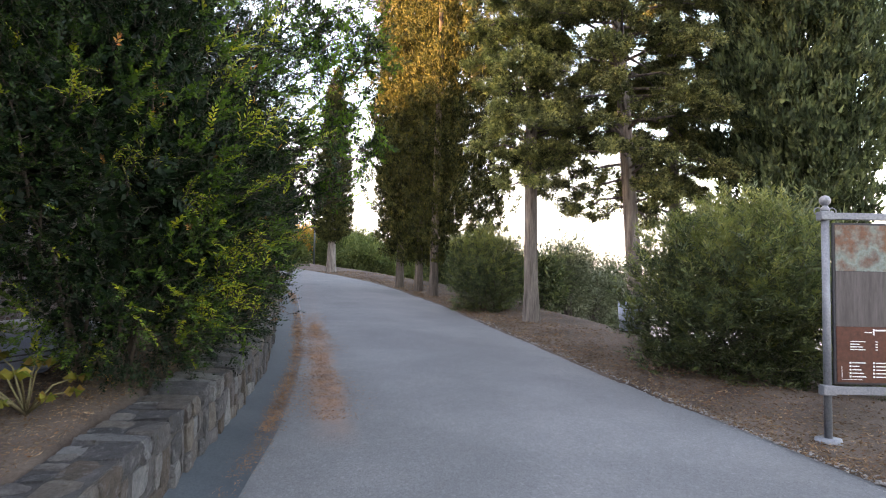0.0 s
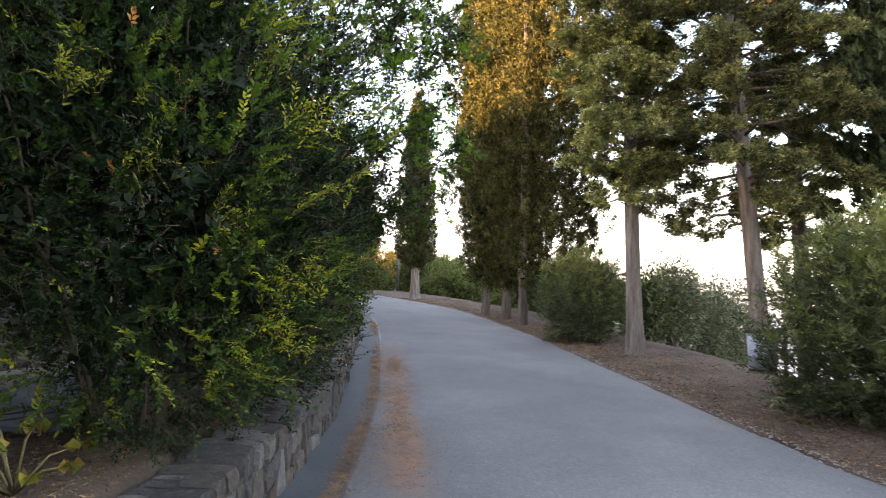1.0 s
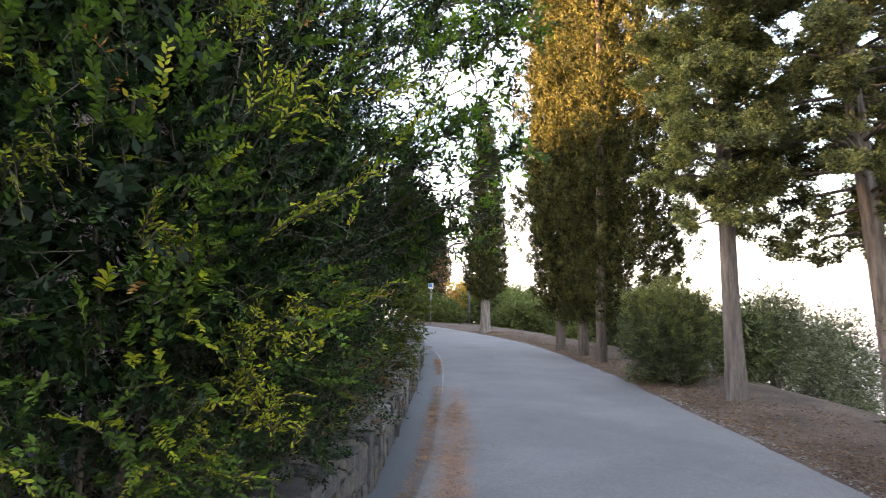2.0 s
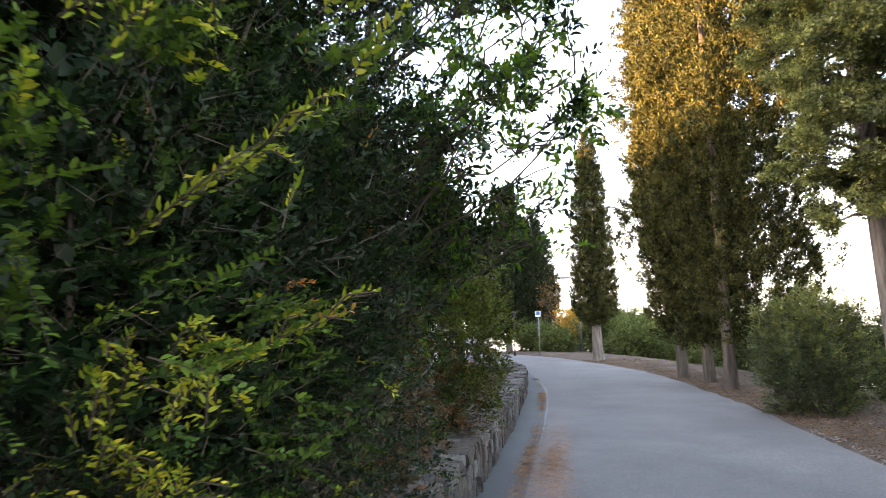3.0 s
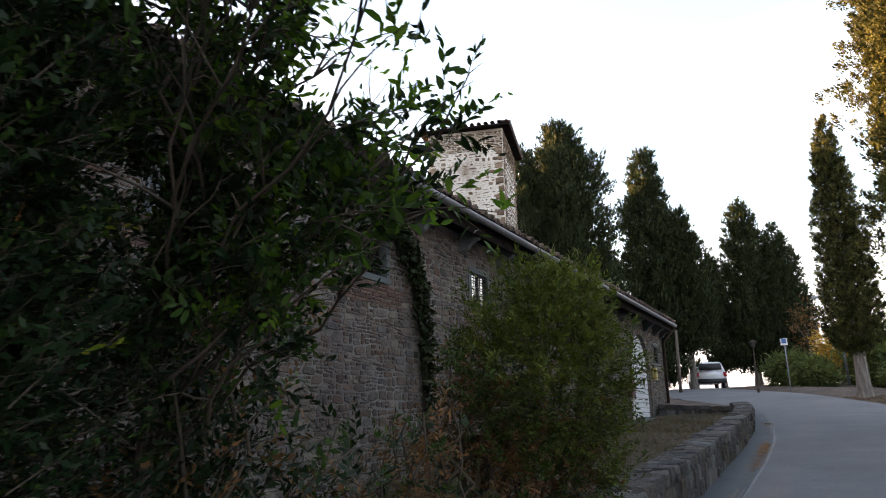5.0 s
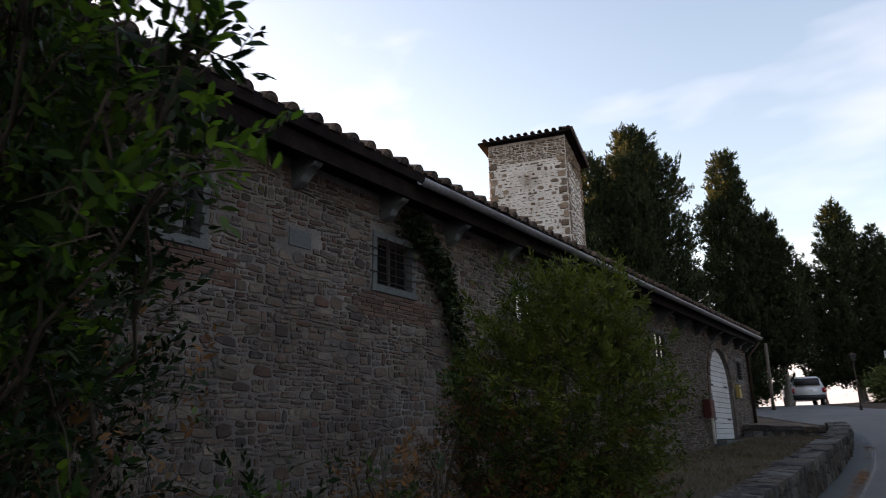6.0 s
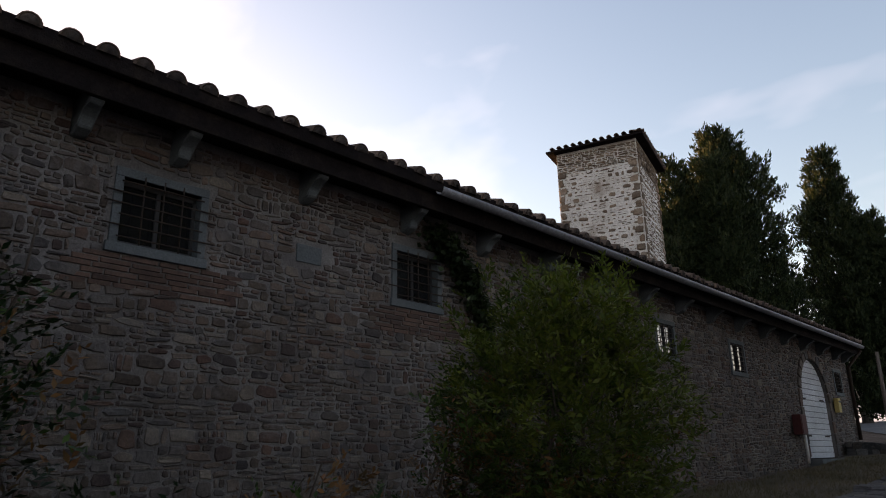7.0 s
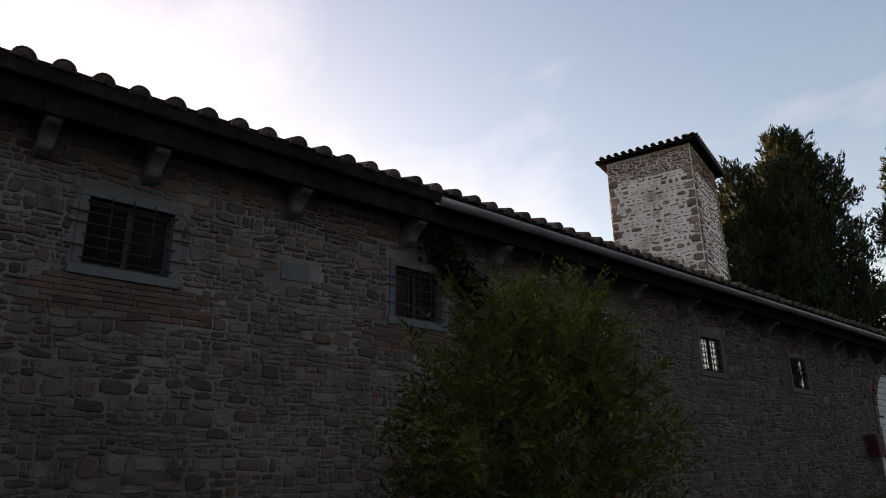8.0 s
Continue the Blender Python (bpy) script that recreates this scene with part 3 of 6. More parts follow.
# glowing ring behind everything, painted as far haze
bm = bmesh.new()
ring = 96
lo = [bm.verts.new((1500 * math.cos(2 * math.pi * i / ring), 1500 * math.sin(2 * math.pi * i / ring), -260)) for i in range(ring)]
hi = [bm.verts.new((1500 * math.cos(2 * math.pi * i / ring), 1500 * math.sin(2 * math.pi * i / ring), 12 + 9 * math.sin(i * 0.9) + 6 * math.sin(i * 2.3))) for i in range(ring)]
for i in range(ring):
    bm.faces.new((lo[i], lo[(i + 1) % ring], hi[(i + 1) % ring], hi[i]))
tagged(new("backdrop", bm_mesh("backdrop", bm, M_HAZE)), "self-glowing ring painted as pale evening haze over the far valley", "backdrop", kind="structure")


# ---- the farmhouse ----
FX, Y0, Y1, EAVE = -2.92, -7.0, 27.95, 4.92
BACK, RIDGE_X, RIDGE_Z = -9.6, -6.2, 6.06
WINDOWS = [(9.40, 10.01, 3.865, 4.375), (12.14, 12.72, 3.865, 4.37), (14.96, 15.54, 3.85, 4.35), (17.60, 18.18, 3.84, 4.34), (20.45, 21.05, 3.80, 4.32), (26.72, 27.26, 3.77, 4.27)]
DOOR = (24.03, 25.95, 2.40, 3.46, 0.96)      # y, y, foot, spring line, rise

house = thing("farmhouse", "long low stone farmhouse with barred windows and clay tile roof", "house", at=(FX, 15, 1.0))


def wall_with_holes():
    """Front wall: a slab cut into cells round its openings, 0.5 m thick."""
    ysn = sorted({Y0, Y1, DOOR[0], DOOR[1], *[v for w in WINDOWS for v in w[:2]]})
    zsn = sorted({-1.0, EAVE, DOOR[2] - 0.2, 4.47, *[v for w in WINDOWS for v in w[2:]]})
    bm = bmesh.new()
    for a, b in zip(ysn, ysn[1:]):
        for c, d in zip(zsn, zsn[1:]):
            y, z = (a + b) / 2, (c + d) / 2
            if any(w[0] < y < w[1] and w[2] < z < w[3] for w in WINDOWS) or (DOOR[0] < y < DOOR[1] and DOOR[2] - 0.2 < z < 4.47):
                continue
            for x, flip in ((FX, 1), (FX - 0.5, -1)):
                q = [bm.verts.new(p) for p in ((x, a, c), (x, b, c), (x, b, d), (x, a, d))[::flip]]
                bm.faces.new(q)
    holes = [(w[0], w[1], w[2], w[3]) for w in WINDOWS] + [(DOOR[0], DOOR[1], DOOR[2] - 0.2, 4.47), (Y0, Y1, -1.0, EAVE)]
    for a, b, c, d in holes:
        loop = [(a, c), (b, c), (b, d), (a, d)]
        for (p, q), (r, s) in zip(loop, loop[1:] + loop[:1]):
            bm.faces.new([bm.verts.new(v) for v in ((FX, p, q), (FX, r, s), (FX - 0.5, r, s), (FX - 0.5, p, q))])
    bmesh.ops.remove_doubles(bm, verts=bm.verts, dist=0.001)
    # door arch: spandrels between the square hole and the curve
    yc, rad, rise, spring = (DOOR[0] + DOOR[1]) / 2, (DOOR[1] - DOOR[0]) / 2, DOOR[4], DOOR[3]
    arc = [(yc + rad * math.cos(w), spring + rise * math.sin(w)) for w in np.linspace(0, math.pi, 21)]
    for (p, q), (r, s) in zip(arc, arc[1:]):
        for quad in (((FX, p, q), (FX, r, s), (FX, r, 4.472), (FX, p, 4.472)), ((FX, p, q), (FX - 0.5, p, q), (FX - 0.5, r, s), (FX, r, s))):
            bm.faces.new([bm.verts.new(v) for v in quad])
    return bm


front = part("front_wall", bm_mesh("front_wall", wall_with_holes(), M_MORTAR), house, "rough rubble stone wall with wide mortar joints")
box("end_wall", (BACK, Y1 - 0.5, -1), (FX - 0.503, Y1 - 0.003, EAVE), M_MORTAR, house)
box("end_wall", (BACK, Y0 + 0.003, -3), (FX - 0.503, Y0 + 0.5, EAVE), M_MORTAR, house)
box("back_wall", (BACK - 0.5, Y0, -3), (BACK - 0.003, Y1, EAVE), M_MORTAR, house)
for yg in (Y0 + 0.25, Y1 - 0.25):
    bm = bmesh.new()
    a = [bm.verts.new((x, yg - 0.2, z)) for x, z in ((FX - 0.1, EAVE - 0.01), (RIDGE_X, RIDGE_Z - 0.1), (BACK, EAVE - 0.01))]
    b = [bm.verts.new((x, yg + 0.2, z)) for x, z in ((FX - 0.1, EAVE - 0.01), (RIDGE_X, RIDGE_Z - 0.1), (BACK, EAVE - 0.01))]
    bm.faces.new(a), bm.faces.new(b[::-1])
    for i in range(3):
        bm.faces.new((a[i], b[i], b[(i + 1) % 3], a[(i + 1) % 3]))
    part("gable", bm_mesh("gable", bm, M_MORTAR), house)

# roof deck, fascia, corbels
EX = FX + 0.40                                 # eave's edge
slope = (RIDGE_Z - EAVE - 0.03) / (EX - RIDGE_X)
roof = new("roof")
roof.parent = house
roof.location = (-FX, -15, -1.0)
bm = bmesh.new()
for xa, za, xb, zb in ((EX, EAVE + 0.03, RIDGE_X, RIDGE_Z), (RIDGE_X, RIDGE_Z, BACK - 0.9, EAVE + 0.03)):
    lo4 = [bm.verts.new(p) for p in ((xa, Y0 - 0.2, za), (xa, Y1 + 0.12, za), (xb, Y1 + 0.12, zb), (xb, Y0 - 0.2, zb))]
    hi4 = [bm.verts.new((v.co.x, v.co.y, v.co.z + 0.05)) for v in lo4]
    bm.faces.new(lo4[::-1]), bm.faces.new(hi4)
    for i in range(4):
        bm.faces.new((lo4[i], lo4[(i + 1) % 4], hi4[(i + 1) % 4], hi4[i]))
box_strip = (EX - 0.03, Y0 - 0.2, EAVE + 0.022), (EX + 0.035, Y1 + 0.12, EAVE + 0.162)
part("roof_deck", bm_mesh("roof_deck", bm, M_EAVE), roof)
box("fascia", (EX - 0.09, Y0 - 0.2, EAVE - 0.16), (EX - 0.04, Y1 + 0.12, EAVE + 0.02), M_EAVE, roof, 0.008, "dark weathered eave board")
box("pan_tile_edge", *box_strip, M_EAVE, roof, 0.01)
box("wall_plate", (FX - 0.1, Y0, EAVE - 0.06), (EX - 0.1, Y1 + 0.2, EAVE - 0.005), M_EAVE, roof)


def corbel_mesh():
    prof = [(0, 0.0), (0.33, 0.0), (0.345, -0.07), (0.31, -0.125), (0.23, -0.14), (0.17, -0.18), (0.15, -0.25), (0.06, -0.285), (0, -0.29)]
    bm = bmesh.new()
    a = [bm.verts.new((x, -0.055, z)) for x, z in prof]
    b = [bm.verts.new((x, 0.055, z)) for x, z in prof]
    bm.faces.new(a), bm.faces.new(b[::-1])
    for i in range(len(prof)):
        bm.faces.new((a[i], b[i], b[(i + 1) % len(prof)], a[(i + 1) % len(prof)]))
    bmesh.ops.bevel(bm, geom=list(bm.edges), offset=0.012, segments=1, affect="EDGES")
    return bm_mesh("corbel", bm, M_SERENA)


corbel = corbel_mesh()
for y in [7.6, 9.04, 9.78, 10.99, 12.25, 13.44, 14.68, 15.93, 17.21, 18.41, 19.6, 20.85, 22.1, 23.3, 24.5, 25.7, 26.9, 27.7]:
    ob = new("corbel", corbel)
    ob.parent = house
    ob.location = Vector((FX - 0.01, y, EAVE - 0.065)) - house.location


def half_tile(length, radius, taper=0.86, thick=0.016, seg=8):
    """A bent clay tile, open below, running along +x."""
    verts, faces = [], []
    for x, k in ((0.0, 1.0), (length, taper)):
        for r in (radius * k, (radius * k) - thick):
            for i in range(seg + 1):
                w = math.pi * i / seg
                verts.append((x, -r * math.cos(w), r * math.sin(w)))
    m = seg + 1
    for i in range(seg):
        faces += [(i, i + 1, 2 * m + i + 1, 2 * m + i), (m + i, 3 * m + i, 3 * m + i + 1, m + i + 1), (i, m + i, m + i + 1, i + 1)]
    return verts, faces


# tiles: the eave's first cover tiles one by one, the courses above them joined
tv, tf = half_tile(0.46, 0.080)
tile_me = mesh_of("roof_tile", tv, tf + [tuple(range(9, 18))], [M_TILE], None, True)
rows_y = np.arange(Y0 - 0.1, Y1 + 0.2, 0.252)
ang = math.atan(slope)
for y in rows_y:
    if y < 5.0:
        continue
    ob = new("roof_tile", tile_me)
    ob.parent = roof
    ob.matrix_local = Matrix.Translation((EX + 0.055 + rng.normal() * 0.012, y + rng.normal() * 0.01, EAVE + 0.125)) @ pose(0, 0, 0, 0, 0, 180) @ pose(0, 0, 0, rng.normal() * 3, -math.degrees(ang) + 0, rng.normal() * 2.0)
allv, allf = [], []
tv, tf = half_tile(0.46, 0.080, seg=5)
base_tile = np.array(tv)
length = math.hypot(EX - RIDGE_X, RIDGE_Z - EAVE)
for side in (1, -1):
    for y in rows_y:
        for k in range(0 if (side < 0 or y < 5.0) else 1, int(length / 0.38) + 1):
            d = -0.05 + k * 0.38
            p = base_tile * (1, 1, 1) + (d, 0, 0)
            x = p[:, 0] * math.cos(ang) - p[:, 2] * math.sin(ang)
            z = p[:, 0] * math.sin(ang) + p[:, 2] * math.cos(ang)
            start = EX if side > 0 else BACK - 0.9
            q = np.stack([start - side * x, y + p[:, 1] * side + rng.normal() * 0.006, EAVE + 0.075 + z + 0.012 * (k % 2)], 1)
            allf += [tuple(i + len(allv) * 1 for i in f) for f in tf]
            allv += list(q)
cover = part("tile_courses", mesh_of("tile_courses", allv, allf, [M_TILE], None, True), roof)
cover["kind"] = "stuff"
tubes("ridge_tiles", [([(RIDGE_X, y, RIDGE_Z + 0.1), (RIDGE_X, y + 0.42, RIDGE_Z + 0.11)], [0.12, 0.105]) for y in np.arange(Y0, Y1, 0.4)], M_TILE, roof, 8)

# zinc gutter and its downpipe
bm = bmesh.new()
seg = 8
prev = None
for y in np.arange(12.3, Y1 + 0.14, 0.487):
    ring_v = [bm.verts.new((EX + 0.075 - 0.06 * math.cos(math.pi * i / seg), y, EAVE + 0.01 - 0.07 * math.sin(math.pi * i / seg) + 0.03)) for i in range(seg + 1)]
    if prev:
        for i in range(seg):
            bm.faces.new((prev[i], prev[i + 1], ring_v[i + 1], ring_v[i]))
    prev = ring_v
gut = bm_mesh("eaves_gutter", bm, M_ZINC, True)
gob = part("eaves_gutter", gut, house, "dull zinc half-round gutter")
gob.modifiers.new("thick", "SOLIDIFY").thickness = 0.006
tubes("downpipe", [([(EX + 0.03, Y1 - 0.05, EAVE - 0.05), (FX + 0.08, Y1 - 0.08, EAVE - 0.45), (FX + 0.07, Y1 - 0.08, 2.66)], [0.045] * 3)], M_IRON, house, 10, "dark iron downpipe")


# windows
def window(y0, y1, z0, z1, flush):
    """flush: glass close behind the bars instead of deep in the wall."""
    gx, bx_ = (FX - 0.03, FX + 0.004) if flush else (FX - 0.09, FX + 0.03)
    w = new("window")
    w.parent = house
    w.location = (-FX, -15, -1.0)
    bm = bmesh.new()
    t = 0.065
    for lo, hi in (((FX - 0.18, y0 - t, z1), (FX + 0.022, y1 + t, z1 + 0.07)), ((FX - 0.18, y0 - t - 0.02, z0 - 0.075), (FX + 0.03, y1 + t + 0.02, z0)),
                   ((FX - 0.18, y0 - t, z0 + 0.001), (FX + 0.020, y0, z1 - 0.001)), ((FX - 0.18, y1, z0 + 0.001), (FX + 0.020, y1 + t, z1 - 0.001))):
        box_in(bm, lo, hi, 0.006)
    part("stone_frame", bm_mesh("stone_frame", bm, M_SERENA), w, "grey sandstone surround")
    bm = bmesh.new()
    ym = (y0 + y1) / 2
    g = 0.012 if flush else 0.025
    for lo, hi in (((gx - 0.02, y0, z0), (gx + 0.02, y0 + g, z1)), ((gx - 0.02, y1 - g, z0), (gx + 0.02, y1, z1)), ((gx - 0.02, y0, z0), (gx + 0.02, y1, z0 + 1.6 * g)),
                   ((gx - 0.02, y0, z1 - 1.6 * g), (gx + 0.02, y1, z1)), ((gx - 0.018, ym - 0.6 * g, z0), (gx + 0.024, ym + 0.6 * g, z1))):
        box_in(bm, lo, hi)
    part("sash", bm_mesh("sash", bm, M_FRAMEPAINT), w)
    for a, b in ((y0 + g, ym - 0.6 * g), (ym + 0.6 * g, y1 - g)):
        bm = bmesh.new()
        box_in(bm, (gx - 0.005, a, z0 + 1.6 * g), (gx + 0.003, b, z1 - 1.6 * g))
        part("pane", bm_mesh("pane", bm, M_GLASS if flush else M_DUSTY), w)
    for k in range(6):
        z = z0 + (z1 - z0) * (k + 0.5) / 6
        over = 0.02 if flush or k not in (1, 3, 4) else 0.13
        tubes("bar", [([(bx_ + 0.005, y0 - over, z), (bx_ + 0.005, y1 + over, z)], [0.007, 0.007])], M_IRON, w, 6)
    for k in range(3):
        y = y0 + (y1 - y0) * (k + 1) / 4
        tubes("bar", [([(bx_ - 0.008, y, z0 - 0.03), (bx_ - 0.008, y, z1 + 0.03)], [0.007, 0.007])], M_IRON, w, 6)


for i, w in enumerate(WINDOWS):
    window(*w, i > 1)
# near-black sheet standing in for the unlit rooms behind the windows
box("room_shade_sheet", (FX - 1.2, 8.8, 3.3), (FX - 1.1, 28, 4.9), M_INSIDE, house)

# arched plank door
door = new("plank_door")
door.parent = house
door.location = (-FX, -15, -1.0)
yc, rad = (DOOR[0] + DOOR[1]) / 2, (DOOR[1] - DOOR[0]) / 2
z = DOOR[2] - 0.15
plank = 0
while z < DOOR[3] + DOOR[4] - 0.03:
    h = 0.124
    za, zb = z + 0.006, min(z + h, DOOR[3] + DOOR[4] - 0.005) - 0.006
    def half(zz):
        return rad if zz <= DOOR[3] else rad * math.sqrt(max(0.02, 1 - ((zz - DOOR[3]) / DOOR[4]) ** 2))
    wa, wb = half(za) - 0.012, half(zb) - 0.012
    bm = bmesh.new()
    for xx in (FX - 0.095, FX - 0.06):
        bm.verts.new((xx, yc - wa, za)), bm.verts.new((xx, yc + wa, za)), bm.verts.new((xx, yc + wb, zb)), bm.verts.new((xx, yc - wb, zb))
    bm.verts.ensure_lookup_table()
    vs = bm.verts
    for q in ((0, 1, 2, 3), (7, 6, 5, 4), (0, 4, 5, 1), (1, 5, 6, 2), (2, 6, 7, 3), (3, 7, 4, 0)):
        bm.faces.new([vs[i] for i in q])
    bmesh.ops.bevel(bm, geom=list(bm.edges), offset=0.004, segments=1, affect="EDGES")
    part("plank", bm_mesh("plank", bm, M_DOOR), door)
    z += h
    plank += 1
box("door_backing", (FX - 0.14, DOOR[0], DOOR[2] - 0.2), (FX - 0.10, DOOR[1], 4.46), M_DARKPLASTIC, door)
for z in (2.7, 3.5):
    for s in (-1, 1):
        box("hinge", (FX - 0.06, yc + s * (rad - 0.33) - 0.15, z), (FX - 0.05, yc + s * (rad - 0.33) + 0.15, z + 0.035), M_IRON, door)
# dressed arch stones round the door
for i in range(13):
    w = math.pi * (i + 0.5) / 13
    bm = bmesh.new()
    m = Matrix.Translation((FX - 0.06, yc + (rad + 0.09) * math.cos(w), DOOR[3] + (DOOR[4] + 0.09) * math.sin(w))) @ Matrix.Rotation(w, 4, "X") @ Matrix.Diagonal((0.20, 0.18, 0.22, 1))
    bmesh.ops.create_cube(bm, size=1, matrix=m)
    bmesh.ops.bevel(bm, geom=list(bm.edges), offset=0.012, segments=1, affect="EDGES")
    part("arch_stone", bm_mesh("arch_stone", bm, M_STONE), house)
for yy in (DOOR[0] - 0.09, DOOR[1] + 0.09):
    for k in range(5):
        za = DOOR[2] - 0.12 + 0.26 * k
        box("jamb_stone", (FX - 0.16, yy - 0.088, za), (FX + 0.025 + 0.008 * (k % 2), yy + 0.088, za + 0.25), M_STONE, house, 0.012)
box("threshold", (FX - 0.3, DOOR[0] - 0.1, 2.04), (FX + 0.25, DOOR[1] + 0.1, 2.23), M_SERENA, house, 0.015)

# rubble facing: courses of uneven stones, the nearest one by one
def stone_cells(a0, a1, z0, z1, hmin, hmax, wmin, wmax, gap, blocked):
    """Uneven courses: wavy beds, stones of many lengths, some beds split in two; stones are cut back at openings."""
    beds = [z0]
    while beds[-1] < z1 - 0.03:
        beds.append(min(beds[-1] + rng.uniform(hmin, hmax), z1))
    wave = lambda i, a: beds[i] + (0.024 * math.sin(a * 1.7 + i * 1.1) + 0.016 * math.sin(a * 4.3 + i * 1.9) + 0.008 * math.sin(a * 9.1 + i)) * (0 < i < len(beds) - 1)
    out = []
    for i in range(len(beds) - 1):
        a = a0 - rng.uniform(0, wmax)
        while a < a1:
            w = rng.uniform(wmin, wmax) * (0.55 if rng.random() < 0.3 else 1.0)
            lo, hi = max(a, a0), min(a + w, a1)
            c, d = wave(i, (lo + hi) / 2), wave(i + 1, (lo + hi) / 2)
            a += w
            if hi - lo < 0.03 or d - c < 0.02:
                continue
            if blocked(lo, hi, c, d):
                cuts = np.linspace(lo, hi, 6)
                free = [k for k in range(5) if not blocked(cuts[k], cuts[k + 1], c, d)]
                if not free or free[-1] - free[0] != len(free) - 1:
                    continue
                lo, hi = cuts[free[0]], cuts[free[-1] + 1]
                if hi - lo < 0.03:
                    continue
            if d - c > 0.055 and rng.random() < 0.42:
                k = rng.uniform(0.4, 0.6)
                out += [(lo, hi, c, c + (d - c) * k), (lo, lo + (hi - lo) * k, c + (d - c) * k, d), (lo + (hi - lo) * k, hi, c + (d - c) * k, d)]
            else:
                out.append((lo, hi, c, d))
    return out


def stone_shape(seed):
    """A unit stone, 1 x 1 in y and z, 1 deep in x: uneven outline, domed face."""
    r = np.random.default_rng(seed)
    k = 8
    w = np.linspace(0, 2 * math.pi, k, endpoint=False) + r.normal(size=k) * 0.16
    sq = 0.5 / np.maximum(np.abs(np.cos(w)), np.abs(np.sin(w)))
    rad = np.minimum(sq, 0.60) * (0.97 + 0.08 * r.normal(size=k))
    rim = np.stack([np.zeros(k), rad * np.cos(w), rad * np.sin(w)], 1)
    face = rim * (1, 0.88, 0.84) + (0.85, 0, 0) + r.normal(size=(k, 3)) * (0.13, 0.03, 0.03)
    v = np.concatenate([rim, face, [[1.0 + 0.15 * r.normal(), 0.05 * r.normal(), 0.05 * r.normal()]]])
    f = [(i, (i + 1) % k, k + (i + 1) % k, k + i) for i in range(k)] + [(k + i, k + (i + 1) % k, 2 * k) for i in range(k)]
    return v, f


SHAPES = [stone_shape(i) for i in range(14)]


def face_with_stones(name, cells, place, mat, parent, near, depth=0.02, gap=0.006):
    """cells on a wall; place(a, z, out) gives the world's point. near(a, z): a stone of its own."""
    meshes = {}
    jv, jf, done = [], [], 0
    for a0, a1, z0, z1 in cells:
        k = int(rng.integers(len(SHAPES)))
        v, f = SHAPES[k]
        w, h, d = a1 - a0 - gap, z1 - z0 - gap, depth * rng.uniform(0.5, 1.5)
        c = place((a0 + a1) / 2, (z0 + z1) / 2, 0)
        ax, nz = place(1, 0, 0) - place(0, 0, 0), place(0, 0, 1) - place(0, 0, 0)
        tilt = Matrix.Rotation(rng.normal() * 0.08, 3, nz)
        basis = Matrix((nz * d, tilt @ (ax * w), tilt @ (Vector((0, 0, 1)) * h))).transposed()
        if done < 300 and near((a0 + a1) / 2, (z0 + z1) / 2):
            if k not in meshes:
                meshes[k] = mesh_of("stone", v, f, [mat])
            ob = new("stone", meshes[k])
            ob.parent = parent
            ob.matrix_local = Matrix.Translation(-parent_place(parent)) @ Matrix.Translation(c) @ basis.to_4x4()
            done += 1
        else:
            q = np.array(v) @ np.array(basis).T + np.array(c)
            jf += [tuple(i + len(jv) for i in g) for g in f]
            jv += list(q)
    if jv:
        ob = part(name, mesh_of(name, jv, jf, [mat]), parent)
        ob["kind"] = "stuff"


def parent_place(ob):
    at = Vector((0, 0, 0))
    while ob is not None:
        at += ob.location
        ob = ob.parent
    return at


def facade_blocked(a, b, c, d):
    m = 0.075
    if any(a < w[1] + m and b > w[0] - m and c < w[3] + m and d > w[2] - m for w in WINDOWS):
        return True
    if any(w[0] - 0.30 < (a + b) / 2 < w[1] + 0.28 and w[2] - 0.335 < (c + d) / 2 < w[2] - 0.07 for w in WINDOWS[:3]):
        return True
    return a < DOOR[1] + 0.19 and b > DOOR[0] - 0.19 and (c + d) / 2 < 3.4 or ((a + b) / 2 - yc) ** 2 / (rad + 0.2) ** 2 + max(0, (c + d) / 2 - DOOR[3]) ** 2 / (DOOR[4] + 0.2) ** 2 < 1


FACADE_CELLS = stone_cells(7.4, Y1, 0.6, EAVE - 0.1, 0.045, 0.10, 0.06, 0.24, 0.012, facade_blocked)
FACADE_CELLS = [c for c in FACADE_CELLS if c[3] > yard_z((c[0] + c[1]) / 2) - 0.1]
# thin bricks under the sills
bricks = []
for w in WINDOWS[:3]:
    for r_ in range(6):
        a = w[0] - 0.36 + 0.07 * (r_ * 7 % 3)
        while a < w[1] + 0.24:
            long_ = rng.uniform(0.13, 0.27)
            z_ = w[2] - 0.335 + 0.043 * r_ + rng.normal() * 0.003
            bricks.append((a, a + long_, z_, z_ + 0.036 + rng.uniform(-0.004, 0.004)))
            a += long_ + 0.012


SLAB = (10.93, 11.22, 4.02, 4.2)
FACADE_CELLS = [c for c in FACADE_CELLS if not (c[0] < SLAB[1] and c[1] > SLAB[0] and c[2] < SLAB[3] and c[3] > SLAB[2])]
box("stone_slab", (FX - 0.05, SLAB[0] + 0.01, SLAB[2] + 0.008), (FX + 0.012, SLAB[1] - 0.01, SLAB[3] - 0.008), M_SERENA, house, 0.006, "smooth grey slab let into the rubble")

